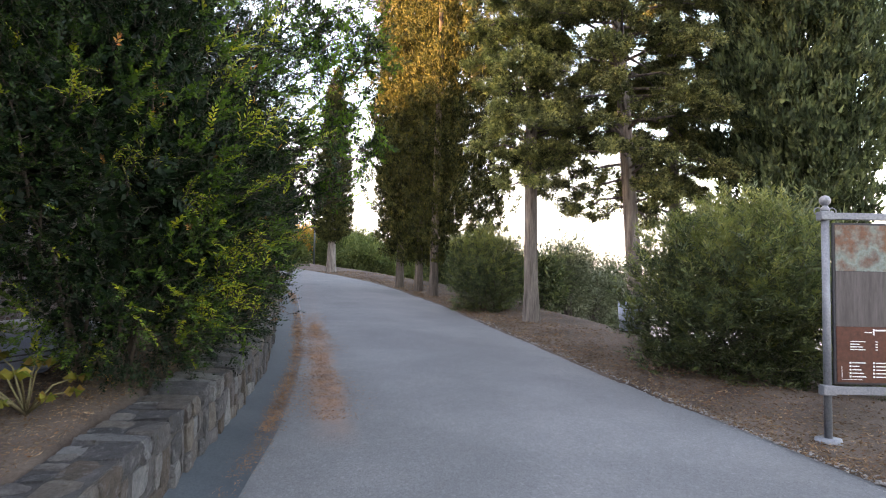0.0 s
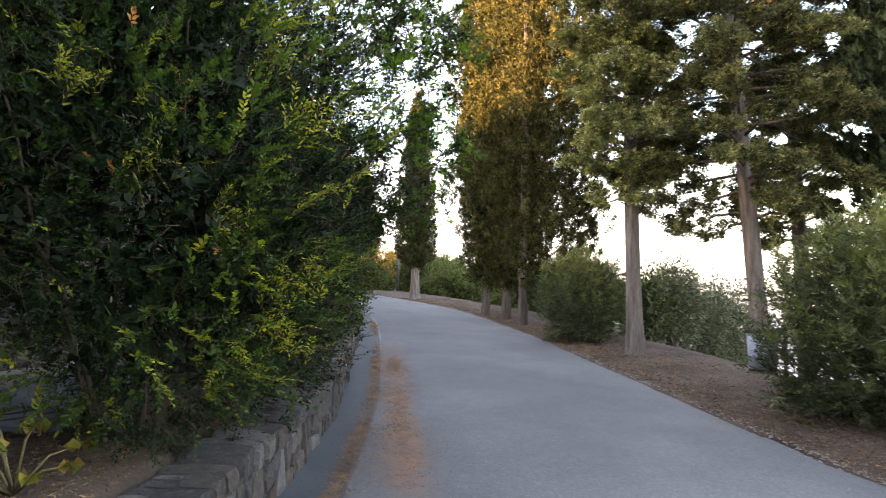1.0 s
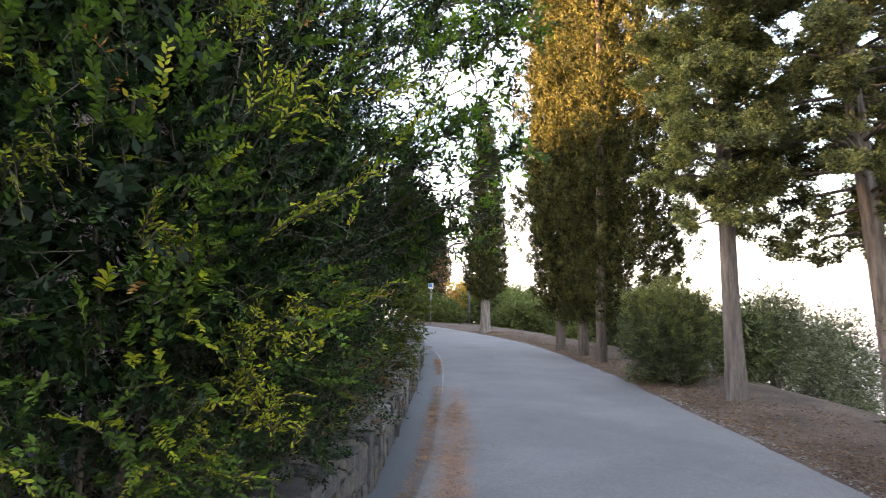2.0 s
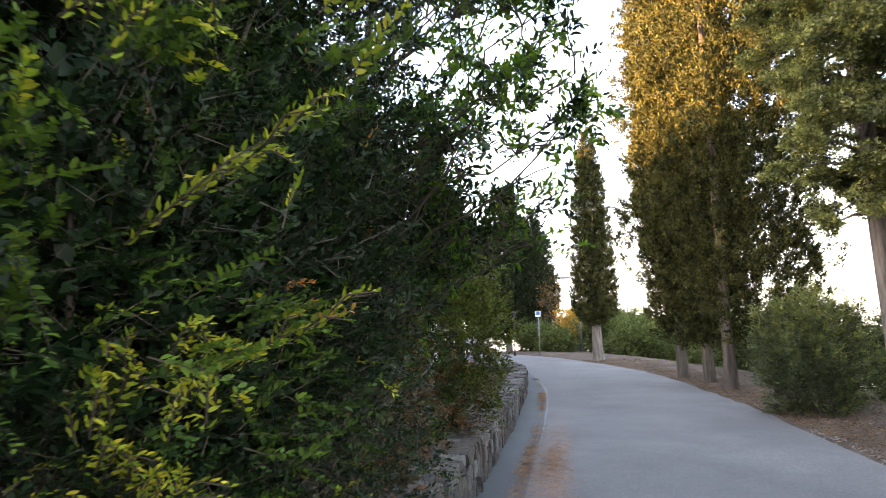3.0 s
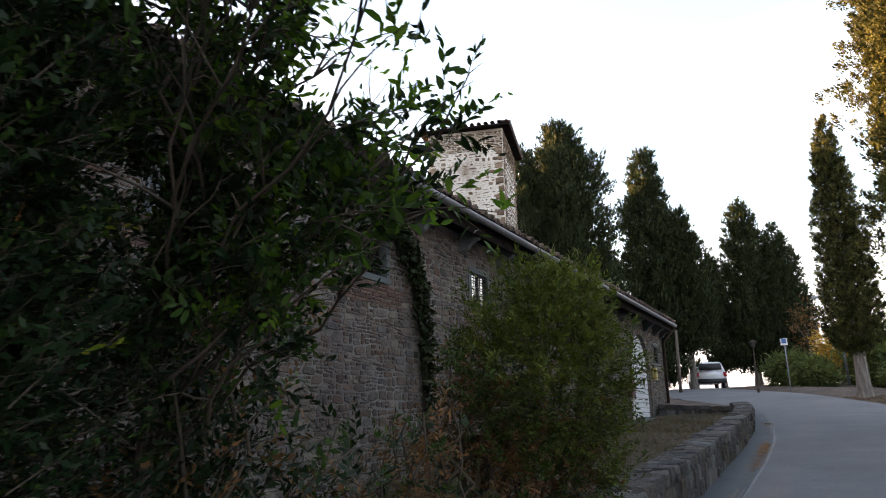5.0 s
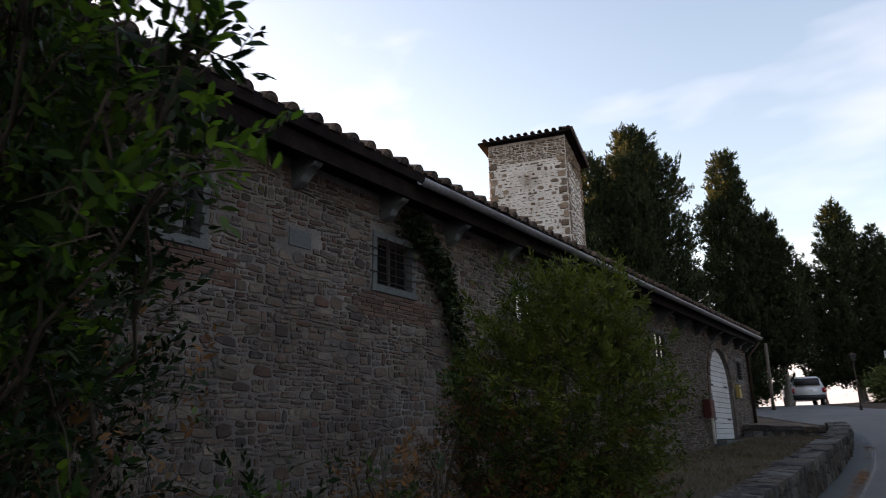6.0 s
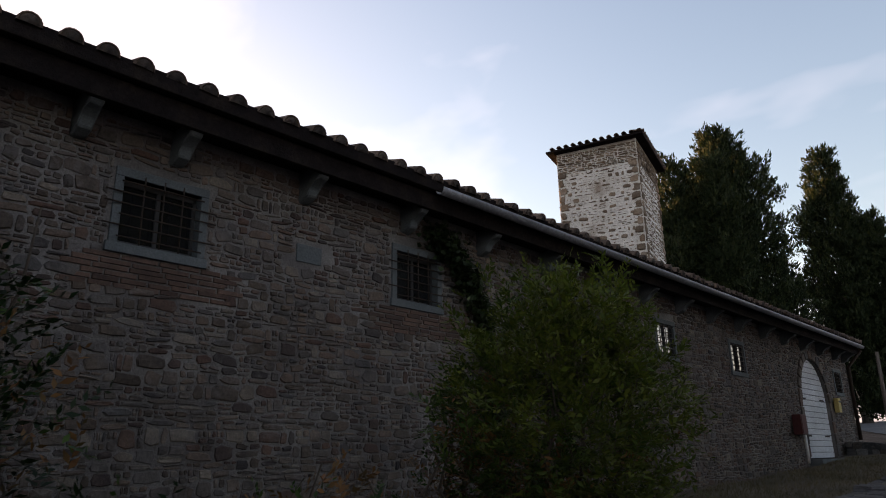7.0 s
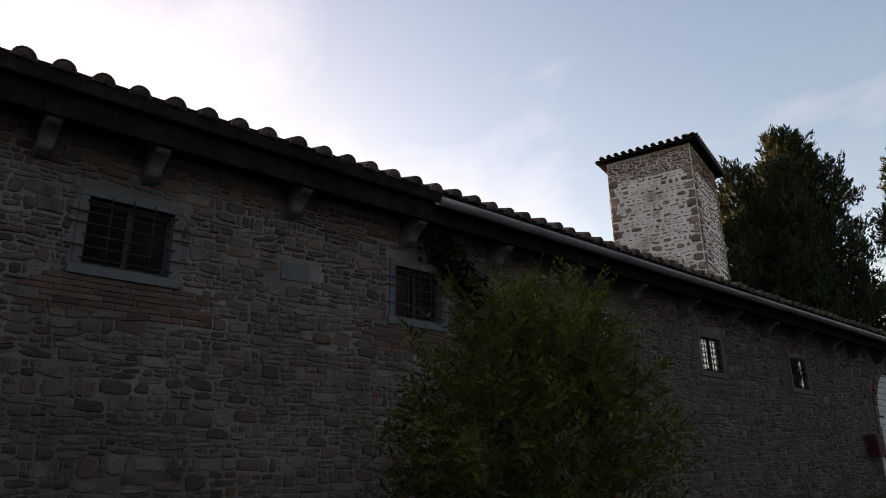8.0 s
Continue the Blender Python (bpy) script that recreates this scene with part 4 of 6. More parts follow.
# ---- tower ----
TA = radians(15.5)
TC = Vector((-6.48, 25.24, 0))                 # roof's near corner
tdx, tdy = Vector((-math.cos(TA - radians(-0.0)), -math.sin(TA), 0)), Vector((-math.sin(TA), math.cos(TA), 0))
TW, TD, TTOP = 3.0, 3.35, 11.5
tower = thing("tower", "square stone tower with pale mortar and a low tiled roof", "tower", at=(TC + tdx * TW / 2 + tdy * TD / 2 + Vector((0, 0, 3.0)))[:])


def tower_at(u, v, z):
    return TC + tdx * u + tdy * v + Vector((0, 0, z))


def prism(name, u0, u1, v0, v1, z0, z1, mat, parent, label=""):
    bm = bmesh.new()
    a = [bm.verts.new(tower_at(u, v, z0)) for u, v in ((u0, v0), (u1, v0), (u1, v1), (u0, v1))]
    b = [bm.verts.new(tower_at(u, v, z1)) for u, v in ((u0, v0), (u1, v0), (u1, v1), (u0, v1))]
    bm.faces.new(a), bm.faces.new(b)
    for i in range(4):
        bm.faces.new((a[i], a[(i + 1) % 4], b[(i + 1) % 4], b[i]))
    return part(name, bm_mesh(name, bm, mat), parent, label)


OV = 0.26
tower_wall = prism("tower_wall", OV, TW - OV, OV, TD - OV, 2.5, TTOP, M_TOWERMORTAR, tower, "rubble masonry with pale mortar")
prism("roof_board", 0.0, TW, 0.0, TD, TTOP + 0.002, TTOP + 0.06, M_EAVE, tower)
bm = bmesh.new()
cs = [bm.verts.new(tower_at(u, v, TTOP + 0.062)) for u, v in ((0.03, 0.03), (TW - 0.03, 0.03), (TW - 0.03, TD - 0.03), (0.03, TD - 0.03))]
top = bm.verts.new(tower_at(TW / 2, TD / 2, TTOP + 0.42))
for i in range(4):
    bm.faces.new((cs[i], cs[(i + 1) % 4], top))
bm.faces.new(cs[::-1])
part("tower_roof", bm_mesh("tower_roof", bm, M_TILE), tower, "low hipped clay tile roof")
tt_v, tt_f = half_tile(0.42, 0.075)
tt = mesh_of("roof_tile", tt_v, tt_f, [M_TILE], None, True)
for u0, du, count, inward in ((0.06, tdx, 13, tdy), (0.06, tdy, 15, tdx)):
    for k in range(count):
        ob = new("roof_tile", tt)
        ob.parent = tower
        p = TC + du * (0.08 + k * 0.225) - inward * 0.04 + Vector((0, 0, TTOP + 0.075))
        xa = inward.normalized() + Vector((0, 0, 0.16))
        xa.normalize()
        ya = Vector((0, 0, 1)).cross(xa).normalized()
        ob.matrix_local = Matrix.Translation(p - tower.location) @ Matrix((xa, ya, xa.cross(ya))).transposed().to_4x4()

# ---- low retaining wall ----
low_wall = thing("retaining_wall", "low roadside wall of lichened grey stone blocks", "wall", kind="structure", at=(0, 12, 1))


def wall_frame(y):
    a = Vector((float(wall_face(y)), y, float(road_z(y))))
    b = Vector((float(wall_face(y + 0.1)), y + 0.1, float(road_z(y + 0.1))))
    d = (b - a).normalized()
    return a, d, Vector((d.y, -d.x, 0)).normalized()


def wall_height(y):
    return float(np.interp(y, [-8, 5, 9, 14, 19, 24, 27, 29.6], [0.46, 0.48, 0.50, 0.50, 0.46, 0.38, 0.30, 0.22]))


WT = 0.40


def block_mesh(seed):
    """A hewn stone of unit size: flattened faces, broken corners, pitted."""
    r = np.random.default_rng(100 + seed)
    bm = bmesh.new()
    bmesh.ops.create_cube(bm, size=1)
    bmesh.ops.subdivide_edges(bm, edges=list(bm.edges), cuts=3, use_grid_fill=True)
    off = Vector(r.uniform(0, 50, 3))
    skew = [r.uniform(-0.16, 0.16) for _ in range(6)]
    for v in bm.verts:
        c = v.co.copy()
        far = sum(abs(a) > 0.45 for a in c)
        v.co = c * (1.0, 1.0, 0.965, 0.89)[far] if far else c
        v.co += Vector((skew[0] * c.y, skew[1] * c.z + skew[4] * c.y * c.z, skew[2] * c.x + skew[3] * c.y + skew[5] * c.y * c.y)) + 0.04 * noise.noise_vector(c * 1.7 + off) + 0.035 * noise.noise_vector(c * 6.3 + off)
    return bm_mesh("stone", bm, M_WALLSTONE)


BLOCKS = [block_mesh(i) for i in range(14)]


def rubble_wall(parent, s0, s1, frame_at, height_at, thick, cap=0.13):
    """Core of mortar, two uneven courses of face stones and a course of cap stones, from s0 to s1 along frame_at."""
    cv, cf = [], []
    runs = np.arange(s0, s1 + 0.01, 0.35)
    for u in runs:
        p, d, out = frame_at(u)
        h = height_at(u)
        for o, z in ((-0.004, -0.25), (-0.012, h - 0.016), (-thick + 0.02, h - 0.02), (-thick + 0.03, -0.25)):
            cv.append(p + out * o + Vector((0, 0, z)))
    for i in range(len(runs) - 1):
        for j in range(4):
            cf.append((4 * i + j, 4 * i + (j + 1) % 4, 4 * i + 4 + (j + 1) % 4, 4 * i + 4 + j))
    cf += [(3, 2, 1, 0), tuple(4 * (len(runs) - 1) + j for j in range(4))]
    part("wall_core", mesh_of("wall_core", cv, cf, [M_WALLMORTAR]), parent)

    def lay(u, o, z, size, turn=1.0):
        p, d, out = frame_at(u)
        ob = new("stone", BLOCKS[int(rng.integers(len(BLOCKS)))])
        ob.parent = parent
        ob.matrix_local = Matrix.Translation(p + out * o + Vector((0, 0, z)) - parent.location) @ Matrix((out, d, out.cross(d))).transposed().to_4x4() @ pose(0, 0, 0, rng.normal() * 2.5 * turn, rng.normal() * 2.0 * turn, rng.normal() * 3.0 * turn + 180 * (rng.random() < 0.5)) @ Matrix.Diagonal((*size, 1))

    u = max(s0, 2.0) if s0 < 0 else s0
    first = u
    while u < s1 - 0.1:
        w = rng.uniform(0.15, 0.38)
        h = height_at(u + w / 2)
        k = rng.uniform(0.40, 0.68) if rng.random() < 0.8 else 1.0
        t = cap * rng.uniform(0.85, 1.25)
        lay(u + w / 2, -thick * k / 2 + 0.012, h - t / 2 + rng.normal() * 0.008, (thick * k + 0.015, w - 0.006, t), 0.5)
        if k < 1:
            cut_ = rng.uniform(0.3, 0.7)
            for a, b in ((0, cut_), (cut_, 1)):
                lay(u + w * (a + b) / 2, -thick * (1 + k) / 2 + 0.01, h - t / 2 - 0.012, (thick * (1 - k) - 0.008, w * (b - a) - 0.008, t), 0.5)
        u += w
    u = first
    while u < s1 - 0.1:
        w = rng.uniform(0.22, 0.46)
        full = height_at(u + w / 2) - cap + 0.015
        # one cell of face: a tall stone with two small ones, or two courses
        k, q = rng.uniform(0.38, 0.64), rng.uniform(0.35, 0.65)
        kinds = [[(0, 1, 0, k), (0, q, k, 1), (q, 1, k, 1)], [(0, q, 0, k), (q, 1, 0, k), (0, 1, k, 1)], [(0, q, 0, 1), (q, 1, 0, k), (q, 1, k, 1)], [(0, q, 0, k), (q, 1, 0, k * 0.8), (0, q * 0.8, k, 1), (q * 0.8, 1, k, 1)]]
        for a, b, c, e in kinds[int(rng.integers(4))]:
            lay(u + w * (a + b) / 2, -0.085 + rng.normal() * 0.008, -0.03 + full * (c + e) / 2, (0.19, w * (b - a) - 0.012, full * (e - c) - 0.008), 0.8)
        u += w


rubble_wall(low_wall, -7.8, 26.6, wall_frame, wall_height, WT)
# the yard's cross wall, back to the house
yard_wall = thing("yard_wall", "low dark stone wall closing the yard beside the arched door", "wall", kind="structure", at=(-1.8, 26.5, 2.1))
rubble_wall(yard_wall, 0.0, 2.05, lambda u: (Vector((-2.86 + u, 26.45, 2.08)), Vector((1, 0, 0)), Vector((0, -1, 0))), lambda u: 0.53 - 0.07 * u, 0.34)

# ---- trees and shrubs ----
def shell_points(n, centre, radii, seed, rough=0.25, low=-1.0, inner=0.25, scale=1.6, gaps=6.5, open_=-0.3):
    """Points in the outer part of a lumpy ellipsoid, with outward ways."""
    d = unit(rng.normal(size=(n, 3)))
    d = d[d[:, 2] > low]
    r = 1 + rough * lump(d * 3, scale, seed) + 0.5 * rough * lump(d * 7, scale, seed + 3)
    depth = 1 - inner * rng.random(len(d)) ** 1.6
    p = np.asarray(centre) + d * np.asarray(radii) * (r * depth)[:, None]
    # tufts with dark gaps between them
    keep = (lump(p, gaps, seed + 9) + 0.6 * lump(p, 2.1 * gaps, seed) > open_) | (depth < 0.84)
    return p[keep], unit(d / np.asarray(radii))[keep]


def column_points(n, base, top, radius_of, seed, rough=0.25, inner=0.35, fine=0.06, gap=-0.45):
    """Points in the outer part of a lumpy column; radius_of(f) by height 0..1."""
    base, top = np.asarray(base, float), np.asarray(top, float)
    f = rng.random(int(n * 1.6))
    keep = rng.random(len(f)) < radius_of(f) / radius_of(np.linspace(0, 1, 50)).max()
    f = f[keep][:n]
    w = rng.random(len(f)) * 2 * math.pi
    d = np.stack([np.cos(w), np.sin(w), np.zeros(len(f))], 1)
    axis = base + (top - base) * f[:, None]
    q = d * 2.2 + np.stack([np.zeros(len(f)), np.zeros(len(f)), f * np.linalg.norm(top - base)], 1)
    r = radius_of(f) * (1 + rough * lump(q, 1.1, seed) + 0.6 * rough * lump(q, 2.9, seed + 5) + fine * lump(q, 6.5, seed + 8))
    depth = 1 - inner * rng.random(len(f)) ** 1.5
    p = axis + d * (r * depth)[:, None]
    keep = (lump(p, 3.6, seed + 2) + 0.7 * lump(p, 8.0, seed) > gap) | (depth < 0.80)
    return p[keep], unit(d + np.array([0, 0, 0.9]))[keep]


def clumps(p, out, per, spread, length, width, up=0.4, reach=0.0):
    """Tufts: per leaves round each point; reach draws a tuft out into a spray."""
    n = len(p)
    c = np.repeat(p, per, 0) + rng.normal(size=(n * per, 3)) * spread
    if reach:
        way = unit(out + rng.normal(size=(n, 3)) * 0.35 + np.array([0, 0, 0.5]))
        u = rng.random((n * per, 1))
        c = np.repeat(p, per, 0) + np.repeat(way, per, 0) * (u * reach) + rng.normal(size=(n * per, 3)) * spread * (1.15 - 0.8 * u)
    o = unit(np.repeat(way if reach else out, per, 0) + rng.normal(size=(n * per, 3)) * (0.5 if reach else 0.7) + np.array([0, 0, up]))
    k = 0.6 + 0.8 * rng.random(n * per)
    return needles(c, o, length * k, width * k)


def trunk_mesh(parent, base, top, r0, r1, bends=0.06, flare=1.5, mat=None, name="trunk", sides=14, fluted=0.08):
    base, top = Vector(base), Vector(top)
    k = 12
    verts, faces = [], []
    for i in range(k + 1):
        f = i / k
        p = base.lerp(top, f) + Vector((math.sin(f * 5 + base.x), math.cos(f * 4 + base.y), 0)) * bends * f
        r = (r0 + (r1 - r0) * f) * (1 + (flare - 1) * max(0, 1 - f * 7) ** 2)
        for j in range(sides):
            w = 2 * math.pi * j / sides
            rr = r * (1 + fluted * math.sin(5 * w + 2 * f) + 0.5 * fluted * math.sin(9 * w + 4 * f + base.x))
            verts.append(p + Vector((math.cos(w) * rr, math.sin(w) * rr, 0)))
    for i in range(k):
        for j in range(sides):
            faces.append((i * sides + j, i * sides + (j + 1) % sides, (i + 1) * sides + (j + 1) % sides, (i + 1) * sides + j))
    faces.append(tuple(range(k * sides, (k + 1) * sides)))
    return part(name, mesh_of(name, verts, faces, [mat or M_BARK], None, True), parent)


def ground_at(x, y):
    return float(land(x, y))


def limbs(parent, origin, targets, r0, r1, mat=None, name="branch", sag=0.15):
    for t in targets:
        o, t = Vector(origin), Vector(t)
        mids = [o.lerp(t, f) + Vector((0, 0, sag * math.sin(math.pi * f))) + Vector(rng.normal(size=3) * 0.05 * math.sin(math.pi * f)) for f in (0, 0.25, 0.5, 0.75, 1)]
        tubes(name, [(mids, list(np.linspace(r0, r1, 5)))], mat or M_TWIG, parent, 6)


# golden-topped cypresses on the right verge
def broad_cypress(x, y, h, r, low, label, seed, n=3700, lean=(0, 0), shift=0.0):
    z = ground_at(x, y)
    t = thing("cypress_tree", label, "tree", "roadside cypresses", at=(x, y, z))
    trunk_mesh(t, (x, y, z - 0.1), (x + lean[0], y + lean[1], z + h * 0.8), 0.12, 0.05, 0.05, 1.3, M_DARKBARK, fluted=0.18)
    rad = lambda f: r * np.interp(f, [0, 0.08, 0.25, 0.6, 0.85, 1], [0.38, 0.72, 1.06, 1.0, 0.7, 0.1])
    p, o = column_points(n, (x + shift, y, z + low), (x + shift + lean[0], y + lean[1], z + h), rad, seed, 0.3, 0.8, 0.26, 0.05)
    crown("crown", t, clumps(p, o, 56, 0.065, 0.075, 0.038, 0.1, 0.26), [L_CYPRESS])
    return t


broad_cypress(4.02, 23.1, 13.5, 1.5, 0.8, "broad old cypress with a fluted grey trunk", 1, shift=0.15)
broad_cypress(4.37, 21.6, 14.0, 1.45, 0.8, "broad old cypress crowding its neighbours", 2, shift=0.1)
broad_cypress(4.45, 19.8, 13.0, 1.7, 0.95, "broad old cypress with a twin fluted trunk", 3, shift=0.7)

# tall bare-stemmed conifers with flaky pads of foliage
def pad_conifer(x, y, top, low, reach, label, seed, count, leaf, droop=0.0):
    """low: share of the height where branches begin. Limbs fork into twigs, each twig ends in rounded sprays."""
    z = ground_at(x, y)
    t = thing("conifer_tree", label, "tree", "roadside conifers", at=(x, y, z))
    trunk_mesh(t, (x, y, z - 0.1), top, 0.15, 0.09, 0.05, 1.35)
    r = np.random.default_rng(seed)
    base, top = Vector((x, y, z)), Vector(top)
    cs, ws, ss = [], [], []
    for k in range(count):
        f = low + (1 - low) * (k + r.random()) / count
        w = k * 2.4 + r.normal() * 0.5
        d = reach * r.uniform(0.45, 1.0) * (1.0 - 0.4 * max(0, f - 0.6)) * min(1.0, 0.55 + 2.5 * (f - low))
        o = base.lerp(top, f)
        rise = r.uniform(-0.25, 0.35) - droop
        e = o + Vector((math.cos(w) * d, math.sin(w) * d, rise * d))
        mid = o.lerp(e, 0.5) + Vector((0, 0, 0.10 * d))
        tubes("branch", [([o, mid, e], [0.034, 0.022, 0.007])], M_DARKBARK, t, 5)
        for j in range(max(4, int(6.5 * d))):
            g = r.uniform(0.22, 1.0) ** 0.8
            q = (o.lerp(mid, g * 2) if g < 0.5 else mid.lerp(e, g * 2 - 1))
            w2 = w + r.normal() * 0.9
            ln = r.uniform(0.12, 0.42) * (1.15 - 0.5 * g)
            for i in range(3):
                c = q + Vector((math.cos(w2), math.sin(w2), r.uniform(-0.3, 0.5))) * ln * (0.4 + 0.4 * i)
                cs.append(c + Vector(r.normal(size=3) * 0.04)), ws.append((math.cos(w2), math.sin(w2), 0.35)), ss.append(r.uniform(0.085, 0.17) * (1.1 - 0.15 * i))
    cs, ws, ss = np.array(cs), np.array(ws), np.array(ss)
    per = 78
    u = unit(rng.normal(size=(len(cs), per, 3)) + ws[:, None] * 0.35)
    rad = rng.random((len(cs), per, 1)) ** 0.5
    p = (cs[:, None] + u * rad * ss[:, None, None] * (1.15, 1.15, 0.8)).reshape(-1, 3)
    out = (u + ws[:, None] * 0.4 + rng.normal(size=u.shape) * 0.6).reshape(-1, 3)
    k = 0.7 + 0.6 * rng.random(len(p))
    crown("crown", t, needles(p, out, 0.052 * k, 0.034 * k), [leaf])
    return t


pad_conifer(5.21, 13.8, (5.02, 13.85, 9.8), 0.33, 1.5, "conifer with a straight pale grey trunk and flaky foliage", 11, 108, L_CEDAR, 0.06)
pad_conifer(6.85, 12.3, (6.3, 12.6, 10.5), 0.26, 2.5, "conifer with wide dark open branches", 12, 104, L_CEDAR_DARK, 0.1)
pad_conifer(8.9, 14.2, (8.7, 14.3, 10.5), 0.30, 2.0, "conifer with dense dark foliage behind the bushes", 13, 84, L_CEDAR_DARK)

# dense dark cypress past the notice board
def slim_cypress(x, y, h, r, low, label, seed, leaf, n=900, per=22, size=0.2, z=None, lean=(0.0, 0.0), shape=None, rough=0.12, fine=0.06):
    z = ground_at(x, y) if z is None else z
    t = thing("cypress_tree", label, "tree", "", at=(x, y, z))
    trunk_mesh(t, (x, y, z - 0.15), (x + lean[0], y + lean[1], z + h * 0.7), min(0.2, r * 0.24), 0.05, 0.04, 1.4)
    shape = shape or [0.25, 0.8, 1.0, 0.9, 0.62, 0.05]
    rad = lambda f: r * np.interp(f, [0, 0.06, 0.25, 0.55, 0.8, 1], shape)
    p, o = column_points(n, (x, y, z + low), (x + lean[0], y + lean[1], z + h), rad, seed, rough, 0.8, fine)
    crown("crown", t, clumps(p, o, int(per * 2.1), size * 0.45, size * 0.62, size * 0.27, 0.5, size * 1.8), [leaf])
    return t


slim_cypress(9.95, 11.6, 14.6, 1.55, 2.8, "dense dark cypress behind the notice board", 21, L_DUSK, 3700, 20, 0.2)
slim_cypress(2.34, 31.3, 9.25, 0.82, 1.25, "slim pointed cypress at the bend of the lane", 22, L_CYPRESS, 2300, 26, 0.11, lean=(0.0, 0.0), shape=[0.3, 0.95, 1.0, 0.82, 0.5, 0.05], rough=0.05, fine=0.02)
slim_cypress(-2.2, 50.0, 11.0, 1.75, 0.8, "dark pointed cypress above the crest of the lane", 23, L_DARKCYP, 1500, 16, 0.28, rough=0.2, shape=[0.55, 0.95, 1.0, 0.78, 0.45, 0.03])
slim_cypress(-0.5, 50.5, 9.3, 1.5, 0.8, "dark pointed cypress above the crest of the lane", 24, L_DARKCYP, 1300, 16, 0.28, rough=0.2, shape=[0.55, 0.95, 1.0, 0.78, 0.45, 0.03])
slim_cypress(-4.2, 51.0, 8.3, 0.75, 0.6, "slender dark cypress above the crest of the lane", 25, L_DARKCYP, 600, 20, 0.22, rough=0.15)
slim_cypress(-9.2, 38.2, 13.3, 2.5, 1.2, "huge dark cypress behind the tower, catching late sun", 26, L_DARKCYP, 3200, 15, 0.29, rough=0.45, shape=[0.6, 0.9, 1.0, 0.92, 0.72, 0.25])
slim_cypress(-10.4, 35.6, 12.0, 1.6, 1.2, "tall cypress pressed against its larger neighbour", 30, L_DARKCYP, 1700, 15, 0.27, rough=0.45, shape=[0.6, 0.9, 1.0, 0.85, 0.5, 0.08])
slim_cypress(-8.55, 36.0, 11.7, 1.1, 1.2, "tall cypress with a pointed dark spire", 31, L_DARKCYP, 1400, 16, 0.25, rough=0.2, shape=[0.6, 0.9, 1.0, 0.8, 0.45, 0.05])
slim_cypress(-6.4, 44.2, 13.3, 1.6, 0.3, "tall dark cypress beyond the farmhouse", 27, L_DARKCYP, 2000, 15, 0.29, rough=0.45, shape=[0.5, 0.9, 1.0, 0.85, 0.6, 0.2])
slim_cypress(-4.9, 44.9, 9.6, 1.25, 1.9, "dark open cypress at the end of the farmhouse", 28, L_DARKCYP, 1300, 16, 0.28, rough=0.45, shape=[0.6, 0.9, 1.0, 0.9, 0.6, 0.1])


# shrubs
def shrub(name, label, at, blobs, leaf_args, mats, mix, stems=7, stem_top=0.7, category="shrub", jitter=0.35, group="", lift=0.5):
    """blobs: (n, centre, radii, inner). leaf_args: stem, pairs, length, width as a share of the length."""
    x, y = at
    z = ground_at(x, y)
    t = thing(name, label, category, group, at=(x, y, z))
    qs, idx, tw = [], [], []
    stem, pairs, length, width = leaf_args
    for n, c, r, inner in blobs:
        p, o = shell_points(n, c, r, rng.uniform(0, 50), 0.22, -0.95, inner, open_=-0.1 if name == "hedge" else -0.3)
        if name == "hedge":      # bare foot on the yard's side
            k = p[:, 2] > 1.05 - 0.133 * (p[:, 1] - 5) + 1.34 * (-1.21 - 0.233 * (p[:, 1] - 5) - p[:, 0])
            p, o = p[k], o[k]
        way = unit(unit(o + np.array([0, 0, lift])) + rng.normal(size=o.shape) * jitter)
        st = stem * (0.6 + 0.8 * rng.random(len(p)))
        q = fronds(p - way * st[:, None] * 0.35, way, st, pairs, length, width)
        k = mix(p) if callable(mix) else rng.choice(len(mats), len(p), p=mix)
        qs.append(q), idx.append(np.repeat(k, 2 * pairs)), tw.append(twig_scraps(p - way * st[:, None] * 0.8, way, st * 1.4))
    runs = []
    for k in range(stems):
        w = 2 * math.pi * k / stems + rng.random()
        c, r = blobs[k % len(blobs)][1], blobs[k % len(blobs)][2]
        e = (c[0] + math.cos(w) * r[0] * 0.6, c[1] + math.sin(w) * r[1] * 0.6, c[2] + r[2] * stem_top * rng.uniform(0.2, 1))
        b = (x + 0.18 * math.cos(w), y + 0.18 * math.sin(w), z - 0.05)
        pts = [tuple(u + (v - u) * g + rng.normal() * 0.07 * math.sin(math.pi * g) for u, v in zip(b, e)) for g in np.linspace(0, 1, 7)]
        runs.append((pts, list(np.linspace(0.02, 0.004, 7))))
    for s_ in runs:
        tubes("stem", [s_], M_TWIG, t, 6)
    crown("crown", t, np.concatenate(qs), mats, np.concatenate(idx))
    crown("twig", t, np.concatenate(tw), [M_TWIG])["kind"] = "stuff"
    return t


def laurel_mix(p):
    # upper leaves take the paler colour, painting the bush's lit top; few strays
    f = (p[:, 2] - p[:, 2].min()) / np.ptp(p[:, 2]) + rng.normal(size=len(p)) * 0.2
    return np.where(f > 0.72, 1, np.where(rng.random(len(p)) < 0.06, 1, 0))


